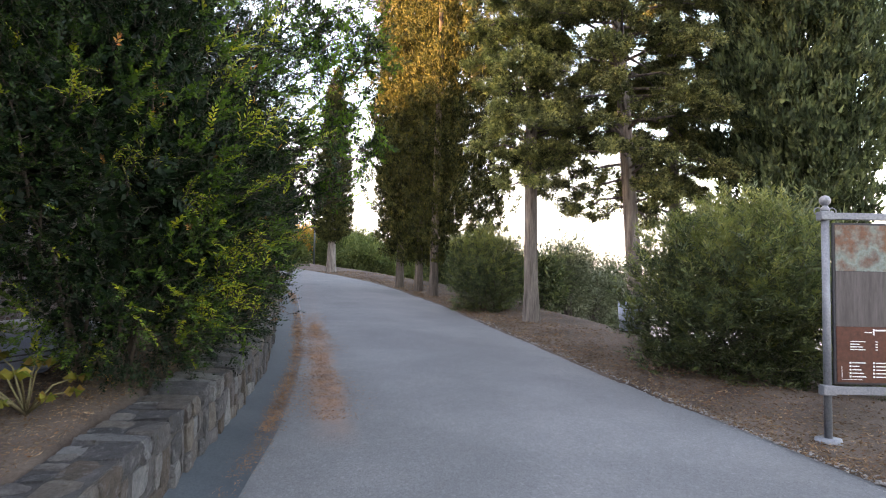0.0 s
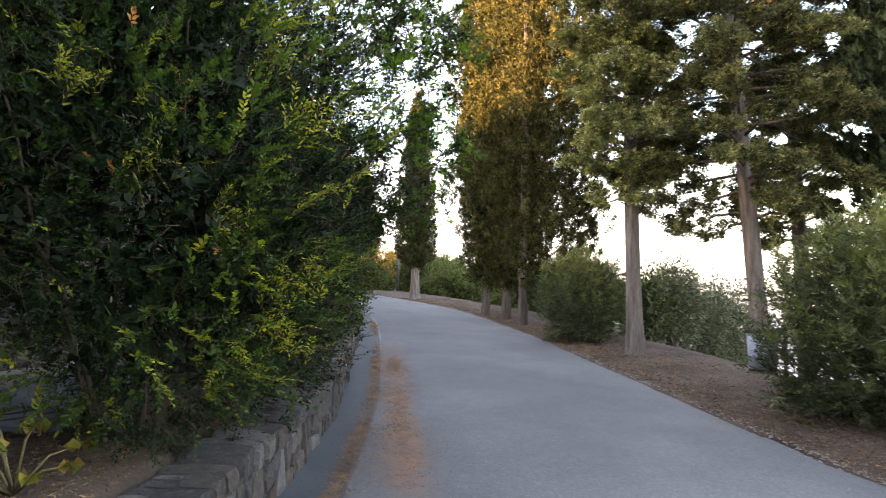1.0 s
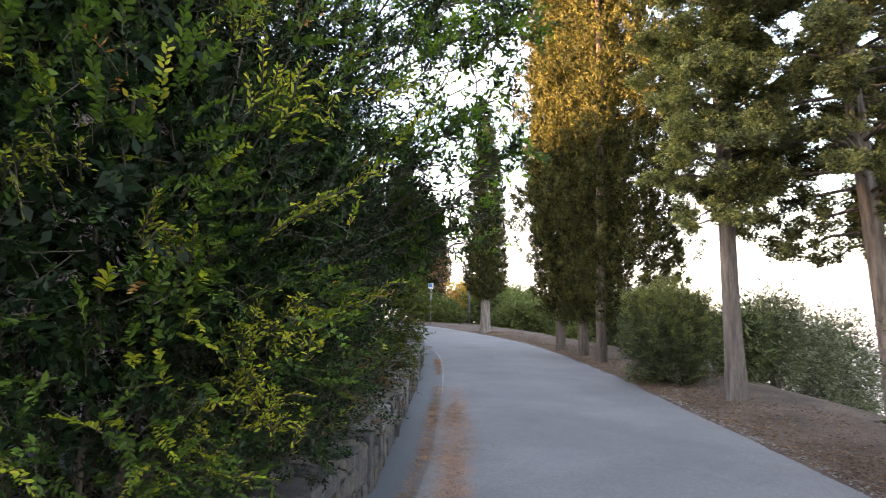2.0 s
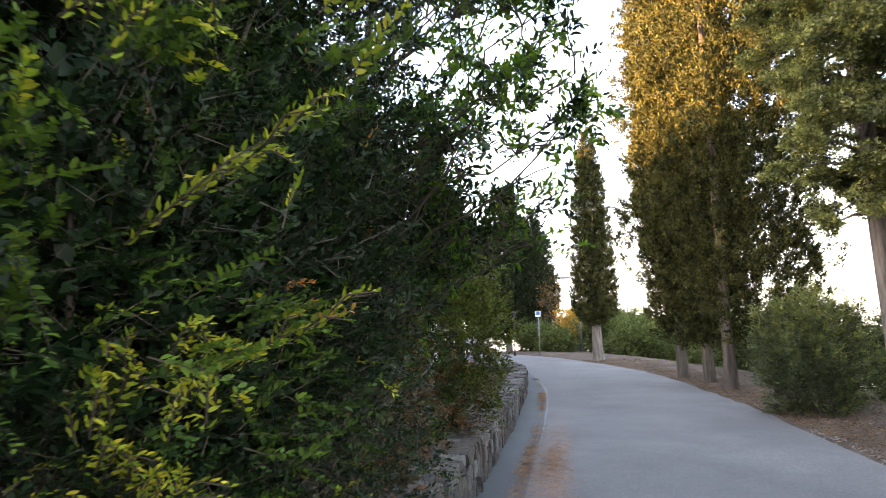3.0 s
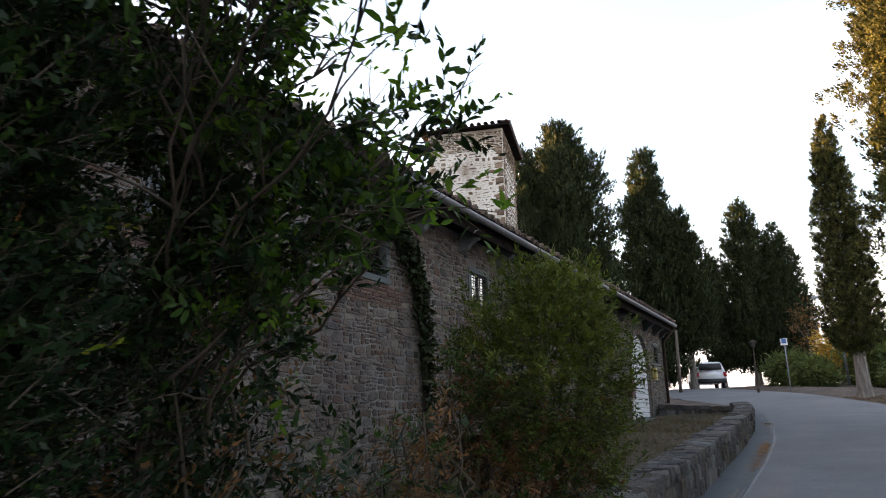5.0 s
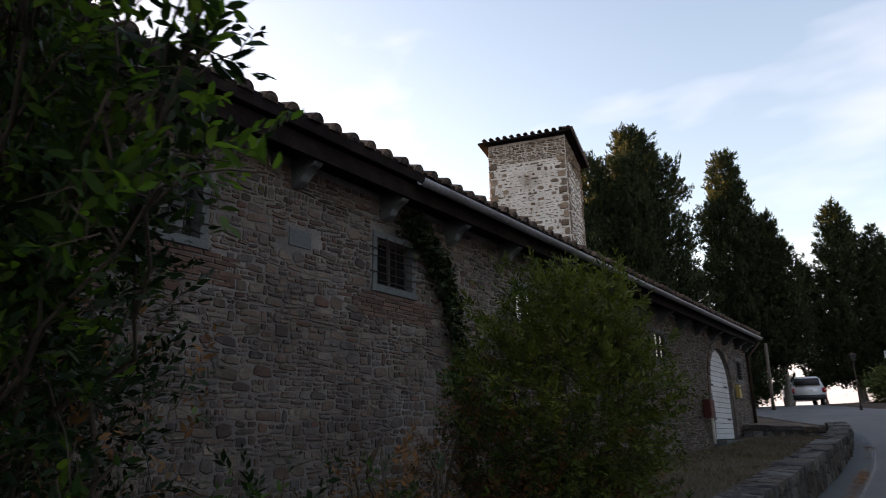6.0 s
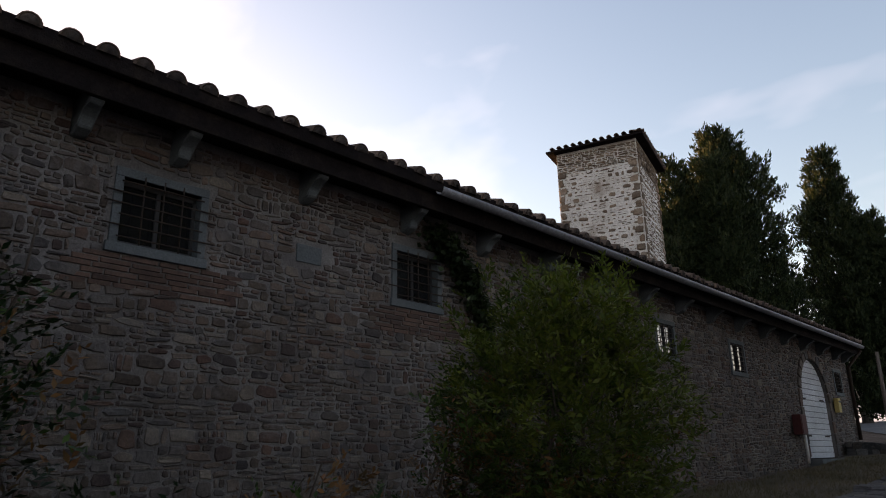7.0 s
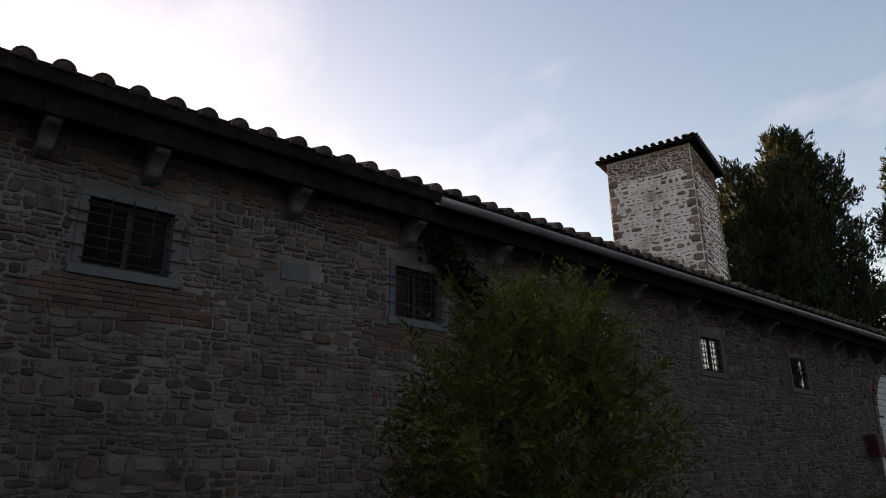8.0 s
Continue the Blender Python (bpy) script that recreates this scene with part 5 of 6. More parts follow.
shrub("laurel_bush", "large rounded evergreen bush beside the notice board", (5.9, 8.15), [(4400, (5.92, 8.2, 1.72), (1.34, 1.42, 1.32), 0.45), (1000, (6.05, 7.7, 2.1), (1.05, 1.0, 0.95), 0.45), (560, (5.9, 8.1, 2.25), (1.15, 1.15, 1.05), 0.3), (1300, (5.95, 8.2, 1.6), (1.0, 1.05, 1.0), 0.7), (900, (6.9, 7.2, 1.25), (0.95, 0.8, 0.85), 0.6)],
      (0.22, 6, 0.095, 0.24), [L_LAUREL, L_LAUREL_LIT], laurel_mix, 9, lift=0.9)
shrub("laurel_bush", "rounded evergreen bush between two trunks on the verge", (5.1, 15.9), [(3200, (4.85, 16.0, 2.3), (0.9, 0.9, 1.1), 0.45)], (0.2, 5, 0.09, 0.28), [L_LAUREL, L_LAUREL_LIT], laurel_mix, 7, lift=0.9)


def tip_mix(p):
    """Mostly old dark leaves, drifts of younger green, a few yellow-green. Green thins past y = 6, painting the far
    side's shade.
    """
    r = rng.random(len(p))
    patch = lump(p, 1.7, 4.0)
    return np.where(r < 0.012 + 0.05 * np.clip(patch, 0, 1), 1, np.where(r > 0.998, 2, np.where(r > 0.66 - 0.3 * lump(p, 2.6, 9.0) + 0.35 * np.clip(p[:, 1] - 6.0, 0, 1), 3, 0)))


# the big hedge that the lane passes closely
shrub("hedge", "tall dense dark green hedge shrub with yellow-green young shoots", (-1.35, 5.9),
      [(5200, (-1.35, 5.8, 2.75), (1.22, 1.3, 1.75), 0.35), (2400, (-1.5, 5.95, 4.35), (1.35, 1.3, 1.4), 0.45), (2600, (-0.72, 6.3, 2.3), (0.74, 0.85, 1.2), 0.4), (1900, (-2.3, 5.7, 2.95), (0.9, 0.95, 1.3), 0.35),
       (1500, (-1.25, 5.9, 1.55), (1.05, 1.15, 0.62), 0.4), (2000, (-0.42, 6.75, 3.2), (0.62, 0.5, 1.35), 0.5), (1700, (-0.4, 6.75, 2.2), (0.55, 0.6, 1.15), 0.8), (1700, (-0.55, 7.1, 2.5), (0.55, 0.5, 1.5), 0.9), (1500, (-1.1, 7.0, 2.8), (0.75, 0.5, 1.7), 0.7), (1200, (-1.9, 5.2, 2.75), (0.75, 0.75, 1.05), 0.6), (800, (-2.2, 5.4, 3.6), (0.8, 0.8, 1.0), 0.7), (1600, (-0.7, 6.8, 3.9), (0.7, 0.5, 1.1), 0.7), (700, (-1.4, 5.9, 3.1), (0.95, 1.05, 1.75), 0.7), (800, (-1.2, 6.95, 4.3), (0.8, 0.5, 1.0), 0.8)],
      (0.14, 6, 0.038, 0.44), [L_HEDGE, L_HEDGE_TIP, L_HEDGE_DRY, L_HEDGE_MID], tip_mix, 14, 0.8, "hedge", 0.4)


def brown_lit_mix(p):
    f = (p[:, 2] - 1.35) / 2.2 + rng.normal(size=len(p)) * 0.15 + 0.42 * (p[:, 0] + 0.6)
    # withered brown low down, the lit copy towards the top
    return np.where(f < 0.3, 1, np.where(f + 0.3 * lump(p, 3.0, 5.0) > 0.58, 2, 0))


shrub("garden_shrub", "bright green shrub with withered brown lower leaves beside the low wall", (-0.75, 11.7), [(2300, (-0.45, 11.25, 2.55), (0.76, 0.76, 0.86), 0.5), (420, (-0.35, 11.35, 3.0), (0.45, 0.5, 0.5), 0.7), (900, (-0.55, 11.4, 1.8), (0.72, 0.78, 0.6), 0.6)],
      (0.17, 6, 0.055, 0.36), [L_GREEN, L_BROWN, L_SHRUB_LIT], brown_lit_mix, 12, 0.7, "shrub", 0.5)
shrub("withered_shrub", "sparse shrub with reddish brown withered leaves in the yard", (-0.7, 9.6), [(150, (-0.6, 9.5, 1.75), (0.5, 0.42, 0.42), 0.9), (40, (-0.5, 9.45, 2.1), (0.3, 0.3, 0.25), 0.9)],
      (0.16, 5, 0.046, 0.45), [L_BROWN, L_HEDGE_MID], [0.75, 0.25], 11, 0.95, "shrub", 0.6)
shrub("withered_shrub", "upright shrub with rust-coloured leaves on bare stems", (-1.05, 11.0), [(230, (-1.05, 11.0, 1.95), (0.45, 0.45, 0.55), 0.9), (70, (-1.0, 11.1, 2.5), (0.3, 0.3, 0.35), 0.9)],
      (0.16, 5, 0.046, 0.45), [L_BROWN, L_HEDGE_MID], [0.65, 0.35], 11, 0.95, "shrub", 0.6)
shrub("thin_shrub", "thin straggling shrub with sparse dull leaves by the wall", (-0.8, 7.9), [(560, (-0.6, 7.75, 1.85), (0.6, 0.55, 0.85), 0.9), (560, (-0.85, 8.05, 2.35), (0.6, 0.45, 1.0), 0.9), (140, (-0.3, 8.3, 1.75), (0.4, 0.35, 0.6), 0.9)],
      (0.2, 5, 0.052, 0.42), [L_HEDGE, L_BROWN, L_HEDGE_MID], [0.6, 0.2, 0.2], 14, 0.95, "shrub", 0.6)
shrub("low_shrub", "low dark straggling undergrowth behind the roadside wall", (-0.8, 9.3), [(260, (-0.6, 8.9, 1.3), (0.5, 0.6, 0.3), 0.9), (300, (-0.7, 10.2, 1.45), (0.55, 0.7, 0.32), 0.9)],
      (0.16, 5, 0.05, 0.4), [L_HEDGE, L_BROWN, L_HEDGE_MID], [0.5, 0.2, 0.3], 12, 0.5, "shrub", 0.7)

# slender tree that leans over the lane
oz = ground_at(-0.75, 7.75)
ot = thing("leaning_tree", "slender leafy tree leaning over the lane from the hedge", "tree", at=(-0.75, 7.75, oz))
trunk_mesh(ot, (-0.75, 7.75, oz - 0.1), (-0.1, 7.5, 5.9), 0.042, 0.010, 0.08, 1.3, M_DARKBARK)
tree_rng = np.random.default_rng(41)


def crooked(o, e, k, bow):
    """A wandering line of k points from o to e."""
    g = np.linspace(0, 1, k)[:, None]
    wander = np.cumsum(tree_rng.normal(size=(k, 3)), 0) * 0.04 * np.linalg.norm(e - o)
    return o + (e - o) * g + np.array((0, 0, bow)) * np.sin(math.pi * g) + (wander - wander[-1] * g) * np.sin(math.pi * g)


tb, tw_, tl = [], [], []
for k in range(46):
    low_limb = k < 16
    ez = tree_rng.uniform(2.65, 3.4) if low_limb else 3.0 + 2.8 * ((k - 16 + tree_rng.random()) / 30)
    w = k * 2.4 + tree_rng.normal() * 0.5
    if math.cos(w) < -0.3:
        w += math.pi
    reach_ = (0.5 + 0.5 * tree_rng.random()) * np.interp(ez, [3.0, 3.9, 5.0, 5.9], [0.9, 1.0, 1.05, 0.8])
    e = np.array((float(np.interp(ez, [3.0, 3.8, 6.0], [0.15, 0.32, 0.32])) + 0.9 * reach_ * math.cos(w), 7.45 + 0.45 * reach_ * math.sin(w), ez))
    if low_limb:
        e[0], e[1] = -0.2 + 0.98 * (k + tree_rng.random()) / 16, tree_rng.uniform(7.2, 7.55)
        if e[0] > 0.42:
            e[2] = ez = tree_rng.uniform(2.65, 2.92)
    elif ez < 4.3:
        e[0], e[1] = tree_rng.uniform(0.3, 0.92), tree_rng.uniform(6.8, 7.08)
    far_ = np.interp(ez, [2.4, 3.0, 3.35, 5.5], [0.78, 0.78, 0.92, 0.95])
    e[0], e[1] = min(e[0], far_), min(e[1], 7.58)
    f = np.clip((ez - 1.9) / 4.2, 0.2, 0.85) * (0.8 + 0.2 * tree_rng.random())
    o = np.array((-0.75, 7.75, oz)) * (1 - f) + np.array((-0.1, 7.5, 5.9)) * f
    limb = crooked(o, e, 9, tree_rng.uniform(-0.05, 0.22))
    tubes("branch", [([tuple(q) for q in limb], list(np.linspace(0.009, 0.003, 9)))], M_TWIG, ot, 5)
    for j in range(7 if low_limb else 9):
        at_l = limb[min(8, 2 + int(tree_rng.integers(7)))]
        d = unit(unit(e - o) * 0.7 + tree_rng.normal(size=3) * np.array((0.7, 0.55, 0.6)) + np.array((0.1, 0, 0.15)))
        tip_ = at_l + d * tree_rng.uniform(0.18, 0.46)
        tip_[0], tip_[1] = min(tip_[0], far_ + 0.12), min(tip_[1], 7.66)
        bough = crooked(at_l, tip_, 5, 0.03)
        tubes("bough", [([tuple(q) for q in bough], [0.005, 0.004, 0.003, 0.002, 0.0012])], M_TWIG, ot, 4)
        m = int(tree_rng.integers(7, 15) if low_limb else tree_rng.integers(8, 18))
        g = tree_rng.random(m) ** 0.7 * 3.999
        i0 = g.astype(int)
        q = bough[i0] + (bough[i0 + 1] - bough[i0]) * (g - i0)[:, None] + tree_rng.normal(size=(m, 3)) * 0.015
        tb.append(q), tw_.append(unit(d * 0.7 + tree_rng.normal(size=(m, 3)) * 0.65 + np.array((0, 0, 0.2)))), tl.append(0.08 + 0.13 * tree_rng.random(m))
tb, tw_, tl = np.concatenate(tb), np.concatenate(tw_), np.concatenate(tl)
# open places in the crown
thin = (tb[:, 1] > 7.15) & (tb[:, 0] > 0.32) & (tb[:, 2] > 2.98) & (tb[:, 2] < 3.7)
keep = (lump(tb, 3.2, 6.0) > -0.5) & (tree_rng.random(len(tb)) < np.where(thin, 0.14, np.where((tb[:, 2] > 3.15) & (tb[:, 2] < 3.7) & (tb[:, 1] > 7.3), 0.4, 0.72))) & ((tb[:, 2] > 2.5) | (tb[:, 0] < 0.1))
tb, tw_, tl = tb[keep], tw_[keep], tl[keep]
# backlight put in the colour: more bright leaves high up and outward
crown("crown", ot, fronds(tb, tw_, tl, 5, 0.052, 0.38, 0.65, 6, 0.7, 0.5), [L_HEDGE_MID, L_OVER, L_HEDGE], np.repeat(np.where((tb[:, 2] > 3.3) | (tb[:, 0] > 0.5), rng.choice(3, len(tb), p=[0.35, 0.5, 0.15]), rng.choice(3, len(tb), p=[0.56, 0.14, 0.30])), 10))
crown("twig", ot, twig_scraps(tb - tw_ * 0.02, tw_, tl * 1.02), [M_TWIG])["kind"] = "stuff"


# long young shoots standing out of the hedge towards the lane
def shoot(base, tip, parent, leaves, mats, size=0.05):
    base, tip = np.array(base), np.array(tip)
    d = tip - base
    bend = np.array((0, 0, 0.04))
    f = np.linspace(0.05, 1, leaves)
    at = base + d * f[:, None] + bend * np.sin(math.pi * f)[:, None]
    side = unit(np.cross(d, (0.2, 0.1, 1.0)))
    way = np.where(np.arange(leaves) % 2, 1, -1)[:, None] * side + unit(d) * 1.2 + rng.normal(size=(leaves, 3)) * 0.3
    k = size * (1.1 - 0.45 * f)
    tubes("shoot", [([tuple(at[0]), tuple(at[leaves // 2]), tuple(at[-1])], [0.004, 0.003, 0.0015])], M_TWIG, parent, 5)
    crown("shoot_leaf", parent, rounded_leaves(at, way, k, k * 0.42), mats, np.where(f > 0.85, len(mats) - 1, 0))


hedge_ob = [o for o in scene.objects if o.name == "hedge"][0]
for b, t, m in (((-0.40, 5.36, 2.34), (0.17, 5.36, 2.70), [L_HEDGE_TIP]), ((-0.40, 5.60, 1.92), (0.20, 5.52, 2.19), [L_HEDGE_TIP, L_HEDGE_DRY]), ((-0.35, 5.75, 2.25), (0.12, 5.85, 2.40), [L_HEDGE])):
    shoot(b, t, hedge_ob, 40, m, 0.05)
    b, t = np.array(b), np.array(t)
    for f in (0.2, 0.3, 0.4, 0.5, 0.6, 0.7, 0.8):
        o = b + (t - b) * f
        shoot(o, o + (t - b) * 0.22 + rng.normal(size=3) * 0.06, hedge_ob, 16, [m[0]], 0.042)
# dark leaves added inside the hedge as filler for its shaded depth
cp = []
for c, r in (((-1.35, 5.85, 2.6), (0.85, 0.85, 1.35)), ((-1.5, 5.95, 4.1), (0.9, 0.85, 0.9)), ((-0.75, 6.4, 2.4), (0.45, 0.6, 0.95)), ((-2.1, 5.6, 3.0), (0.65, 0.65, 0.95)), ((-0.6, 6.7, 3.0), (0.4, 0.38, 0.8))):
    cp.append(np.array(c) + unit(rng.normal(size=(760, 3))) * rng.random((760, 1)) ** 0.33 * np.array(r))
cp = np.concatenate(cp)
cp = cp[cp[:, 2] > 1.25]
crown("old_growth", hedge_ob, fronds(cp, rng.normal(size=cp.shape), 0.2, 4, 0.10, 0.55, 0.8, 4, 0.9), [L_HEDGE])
hp, ho = shell_points(4600, (-1.2, 5.85, 2.9), (1.35, 1.35, 2.0), 17.0, 0.2, -0.9, 0.06)
# fresh shoots kept off the far side, so its colour stays shade-dark
hk = (hp[:, 0] > -2.4) & (hp[:, 1] < 5.9) & (hp[:, 2] > 1.2) & (hp[:, 2] < 4.4) & (lump(hp, 2.3, 31.0) > 0.05) & ((np.abs(hp[:, 2] - 2.55) > 0.3) | (hp[:, 0] < -0.4))
hp, ho = hp[hk][:1000], ho[hk][:1000]
hw = unit(ho * 0.9 + np.array((0.1, 0, 0.45)) + rng.normal(size=ho.shape) * 0.35)
hs = 0.16 + 0.16 * rng.random(len(hp))
crown("young_growth", hedge_ob, fronds(hp - hw * 0.06, hw, hs, 11, 0.039, 0.44, 0.75, 6, 0.3), [L_HEDGE_NEW, L_HEDGE_TIP], np.repeat(np.where(rng.random(len(hp)) < 0.12 + 0.25 * lump(hp, 1.3, 3.0), 1, 0), 22))
crown("young_twig", hedge_ob, twig_scraps(hp - hw * 0.08, hw, hs * 1.3), [M_TWIG])["kind"] = "stuff"
for c in ((-0.43, 5.6, 1.72), (-0.55, 5.5, 1.56), (-0.56, 5.02, 2.33), (-0.20, 5.08, 2.92), (-0.38, 5.35, 1.95), (-1.02, 4.76, 2.58), (-1.22, 4.42, 2.88), (-0.2, 5.5, 2.0), (-0.3, 5.6, 1.62), (-0.45, 5.15, 3.3)):
    for j in range(15):
        o = np.array(c) + rng.normal(size=3) * 0.06
        w = unit(np.array((0.55, -0.6, 0.35)) + rng.normal(size=3) * 0.55)
        shoot(o - w * 0.08, o + w * rng.uniform(0.06, 0.13), hedge_ob, 13, [L_HEDGE_TIP], 0.038)

# olives and scrub below the verge, woods beyond the bend
def round_tree(x, y, h, r, label, leaf, name="olive_tree", n=420, size=0.13, z=None, cat="tree", per=16, mid=0.66, tall=0.36):
    z = ground_at(x, y) if z is None else z
    t = thing(name, label, cat, "", at=(x, y, z))
    trunk_mesh(t, (x, y, z - 0.2), (x + 0.2, y, z + h * 0.5), 0.13, 0.07, 0.1, 1.3)
    limbs(t, (x + 0.15, y, z + h * 0.42), [(x + r * 0.6 * math.cos(w), y + r * 0.6 * math.sin(w), z + h * 0.72) for w in (0.3, 1.7, 3.2, 4.6)], 0.06, 0.02)
    p, o = shell_points(n, (x, y, z + h * mid), (r, r, h * tall), rng.uniform(0, 50), 0.35, -1, 0.6)
    crown("crown", t, clumps(p, o, per, 0.16, size * 1.2, size * 0.4, 0.2), [leaf])
    return t


for x, y, h, r in ((8.0, 18.4, 2.3, 0.75), (9.3, 19.6, 2.6, 0.85), (10.6, 20.4, 3.6, 0.9), (9.6, 23.5, 3.2, 1.0), (12.4, 23, 4.6, 1.1)):
    round_tree(x, y, h, r, "grey-green olive tree on the slope below the lane", L_OLIVE, n=560, size=0.085, per=22, mid=0.52, tall=0.46)
for x, y, h, r in ((3.6, 42, 2.6, 1.5), (5.2, 40.5, 2.4, 1.5), (7.0, 39.5, 2.5, 1.6), (8.8, 38.5, 2.7, 1.6), (4.6, 47, 3.4, 1.9), (10.6, 39, 3.2, 1.7), (7.0, 36.2, 2.0, 1.2), (4.6, 38.2, 1.7, 1.2), (2.9, 47.5, 3.0, 1.6), (12.6, 38, 3.4, 1.7), (-0.3, 44.0, 1.6, 1.0), (0.9, 40.4, 1.2, 0.7)):
    round_tree(x, y, h * 0.85, r, "rounded green tree beyond the bend of the lane", L_FAR, "garden_tree", 620, 0.16, mid=0.5, tall=0.52)
round_tree(1.9, 44, 2.6, 1.0, "small tree with yellow autumn leaves beyond the bend", L_AUTUMN, "autumn_tree", 220, 0.14)
round_tree(0.6, 47.5, 4.6, 1.0, "bare thin tree beyond the bend", L_BROWN, "bare_tree", 60, 0.12)
for x, y, h, r in ((6.9, 17.6, 1.5, 0.6), (7.6, 23, 1.9, 1.0), (6.4, 26, 1.7, 0.9), (8.4, 10.4, 2.6, 1.2)):
    round_tree(x, y, h, r, "low green scrub at the edge of the slope", L_LAUREL, "scrub_bush", 320, 0.12, None, "shrub", 16, 0.5, 0.5)

# ---- notice board ----
def bars(name, rects, x_off, mat, parent, frame_of):
    bm = bmesh.new()
    for u0, u1, z0, z1 in rects:
        q = [frame_of(u, x_off, z) for u, z in ((u0, z0), (u1, z0), (u1, z1), (u0, z1))]
        b = [frame_of(u, x_off - 0.003, z) for u, z in ((u0, z0), (u1, z0), (u1, z1), (u0, z1))]
        vq, vb = [bm.verts.new(p) for p in q], [bm.verts.new(p) for p in b]
        bm.faces.new(vq), bm.faces.new(vb[::-1])
        for i in range(4):
            bm.faces.new((vq[i], vb[i], vb[(i + 1) % 4], vq[(i + 1) % 4]))
    return part(name, bm_mesh(name, bm, mat), parent)


BP = Vector((4.82, 5.30, 0.47))
bdir = Vector((0.97, -0.24, 0)).normalized()
bout = Vector((bdir.y, -bdir.x, 0))
board = thing("notice_board", "rusted steel notice board in a grey tubular frame on the verge", "notice board", at=BP[:])


def on_board(u, o, z):
    return BP + bdir * u + bout * o + Vector((0, 0, z))


def board_box(name, u0, u1, o0, o1, z0, z1, mat, bevel=0.004, label=""):
    bm = bmesh.new()
    m = Matrix((bdir, bout, Vector((0, 0, 1)))).transposed().to_4x4()
    box_in(bm, (u0, o0, z0), (u1, o1, z1), bevel)
    bmesh.ops.transform(bm, matrix=Matrix.Translation(BP) @ m, verts=bm.verts)
    return part(name, bm_mesh(name, bm, mat), board, label)


for u in (0.0, 1.75):
    tubes("post", [([on_board(u, 0, 0.0), on_board(u, 0, 2.10)], [0.034, 0.034])], M_GALV, board, 14)
    tubes("base_plate", [([on_board(u, 0, -0.01), on_board(u, 0, 0.06)], [0.12, 0.11])], M_GALV, board, 18)
    bm = bmesh.new()
    bmesh.ops.create_uvsphere(bm, u_segments=14, v_segments=9, radius=0.05, matrix=Matrix.Translation(on_board(u, 0, 2.20)))
    part("finial", bm_mesh("finial", bm, M_GALV, True), board)
    tubes("finial_neck", [([on_board(u, 0, 2.10), on_board(u, 0, 2.12), on_board(u, 0, 2.16)], [0.034, 0.042, 0.02])], M_GALV, board, 12)
    for s in (-1, 1):
        tubes("scroll", [([on_board(u + s * (0.03 + 0.035 * (1 - math.cos(w))), 0, 2.08 + 0.035 * math.sin(w) + 0.02) for w in np.linspace(0, 4.2, 9)], [0.006] * 9)], M_GALV, board, 6)
    board_box("bracket", u - 0.06, u + 0.06, -0.05, 0.05, 2.02, 2.10, M_GALV, 0.01)
    board_box("bracket", u - 0.06, u + 0.06, -0.05, 0.05, 0.44, 0.53, M_GALV, 0.01)
board_box("top_rail", 0.02, 1.73, -0.028, 0.028, 2.03, 2.09, M_GALV)
board_box("bottom_rail", 0.02, 1.73, -0.028, 0.028, 0.45, 0.52, M_GALV)
board_box("panel_frame", 0.06, 1.69, -0.02, 0.008, 0.54, 2.0, M_DARKPLASTIC)
board_box("rusted_panel", 0.08, 1.67, 0.0081, 0.016, 1.56, 1.98, M_RUSTPANEL, 0.001, "rust-stained verdigris steel panel")
board_box("grey_panel", 0.08, 1.67, 0.0081, 0.014, 1.06, 1.557, M_GREYPANEL, 0.001, "streaked bare steel panel")
board_box("map_panel", 0.08, 1.67, 0.0081, 0.016, 0.56, 1.057, M_BROWNPANEL, 0.001, "brown panel with rows of small white writing")
rects = [(0.42, 0.60, 1.022, 1.036), (0.405, 0.418, 0.985, 1.04), (0.33, 0.395, 1.005, 1.012)]
for k in range(4):
    rects += [(0.20, 0.335 - 0.025 * (k * 5 % 3), 0.922 - 0.024 * k, 0.930 - 0.024 * k), (0.425, 0.445, 0.922 - 0.024 * k, 0.930 - 0.024 * k)]
for k in range(5):
    rects += [(0.19, 0.205, 0.728 - 0.031 * k, 0.744 - 0.031 * k), (0.215, 0.335 - 0.02 * (k * 3 % 4), 0.731 - 0.031 * k, 0.740 - 0.031 * k)]
    rects += [(0.40, 0.415, 0.728 - 0.031 * k, 0.744 - 0.031 * k), (0.425, 0.61 - 0.03 * (k * 3 % 4), 0.731 - 0.031 * k, 0.740 - 0.031 * k)]
rects += [(0.12, 0.123, 0.60, 0.70), (0.12, 0.30, 0.585, 0.588)]
for r_ in rects:
    bars("lettering_bar", [r_], 0.0195, M_WHITE, board, on_board)

# ---- litter bin on its post ----
bx, by = 5.24, 9.67
px_, py_ = 5.43, 9.48
bz = ground_at(px_, py_)
lbin = thing("litter_bin", "round blue-grey metal litter bin with a dark rim on a post", "litter bin", at=(px_, py_, bz))


def bin_ring(name, prof, mat, label=""):
    bm = bmesh.new()
    rings = [[bm.verts.new((bx + r * math.cos(2 * math.pi * i / 24), by + r * math.sin(2 * math.pi * i / 24), bz + z)) for i in range(24)] for r, z in prof]
    for a, b in zip(rings, rings[1:]):
        for i in range(24):
            bm.faces.new((a[i], a[(i + 1) % 24], b[(i + 1) % 24], b[i]))
    bm.faces.new(rings[0][::-1]), bm.faces.new(rings[-1])
    ob = bm_mesh(name, bm, mat, True)
    part(name, ob, lbin)


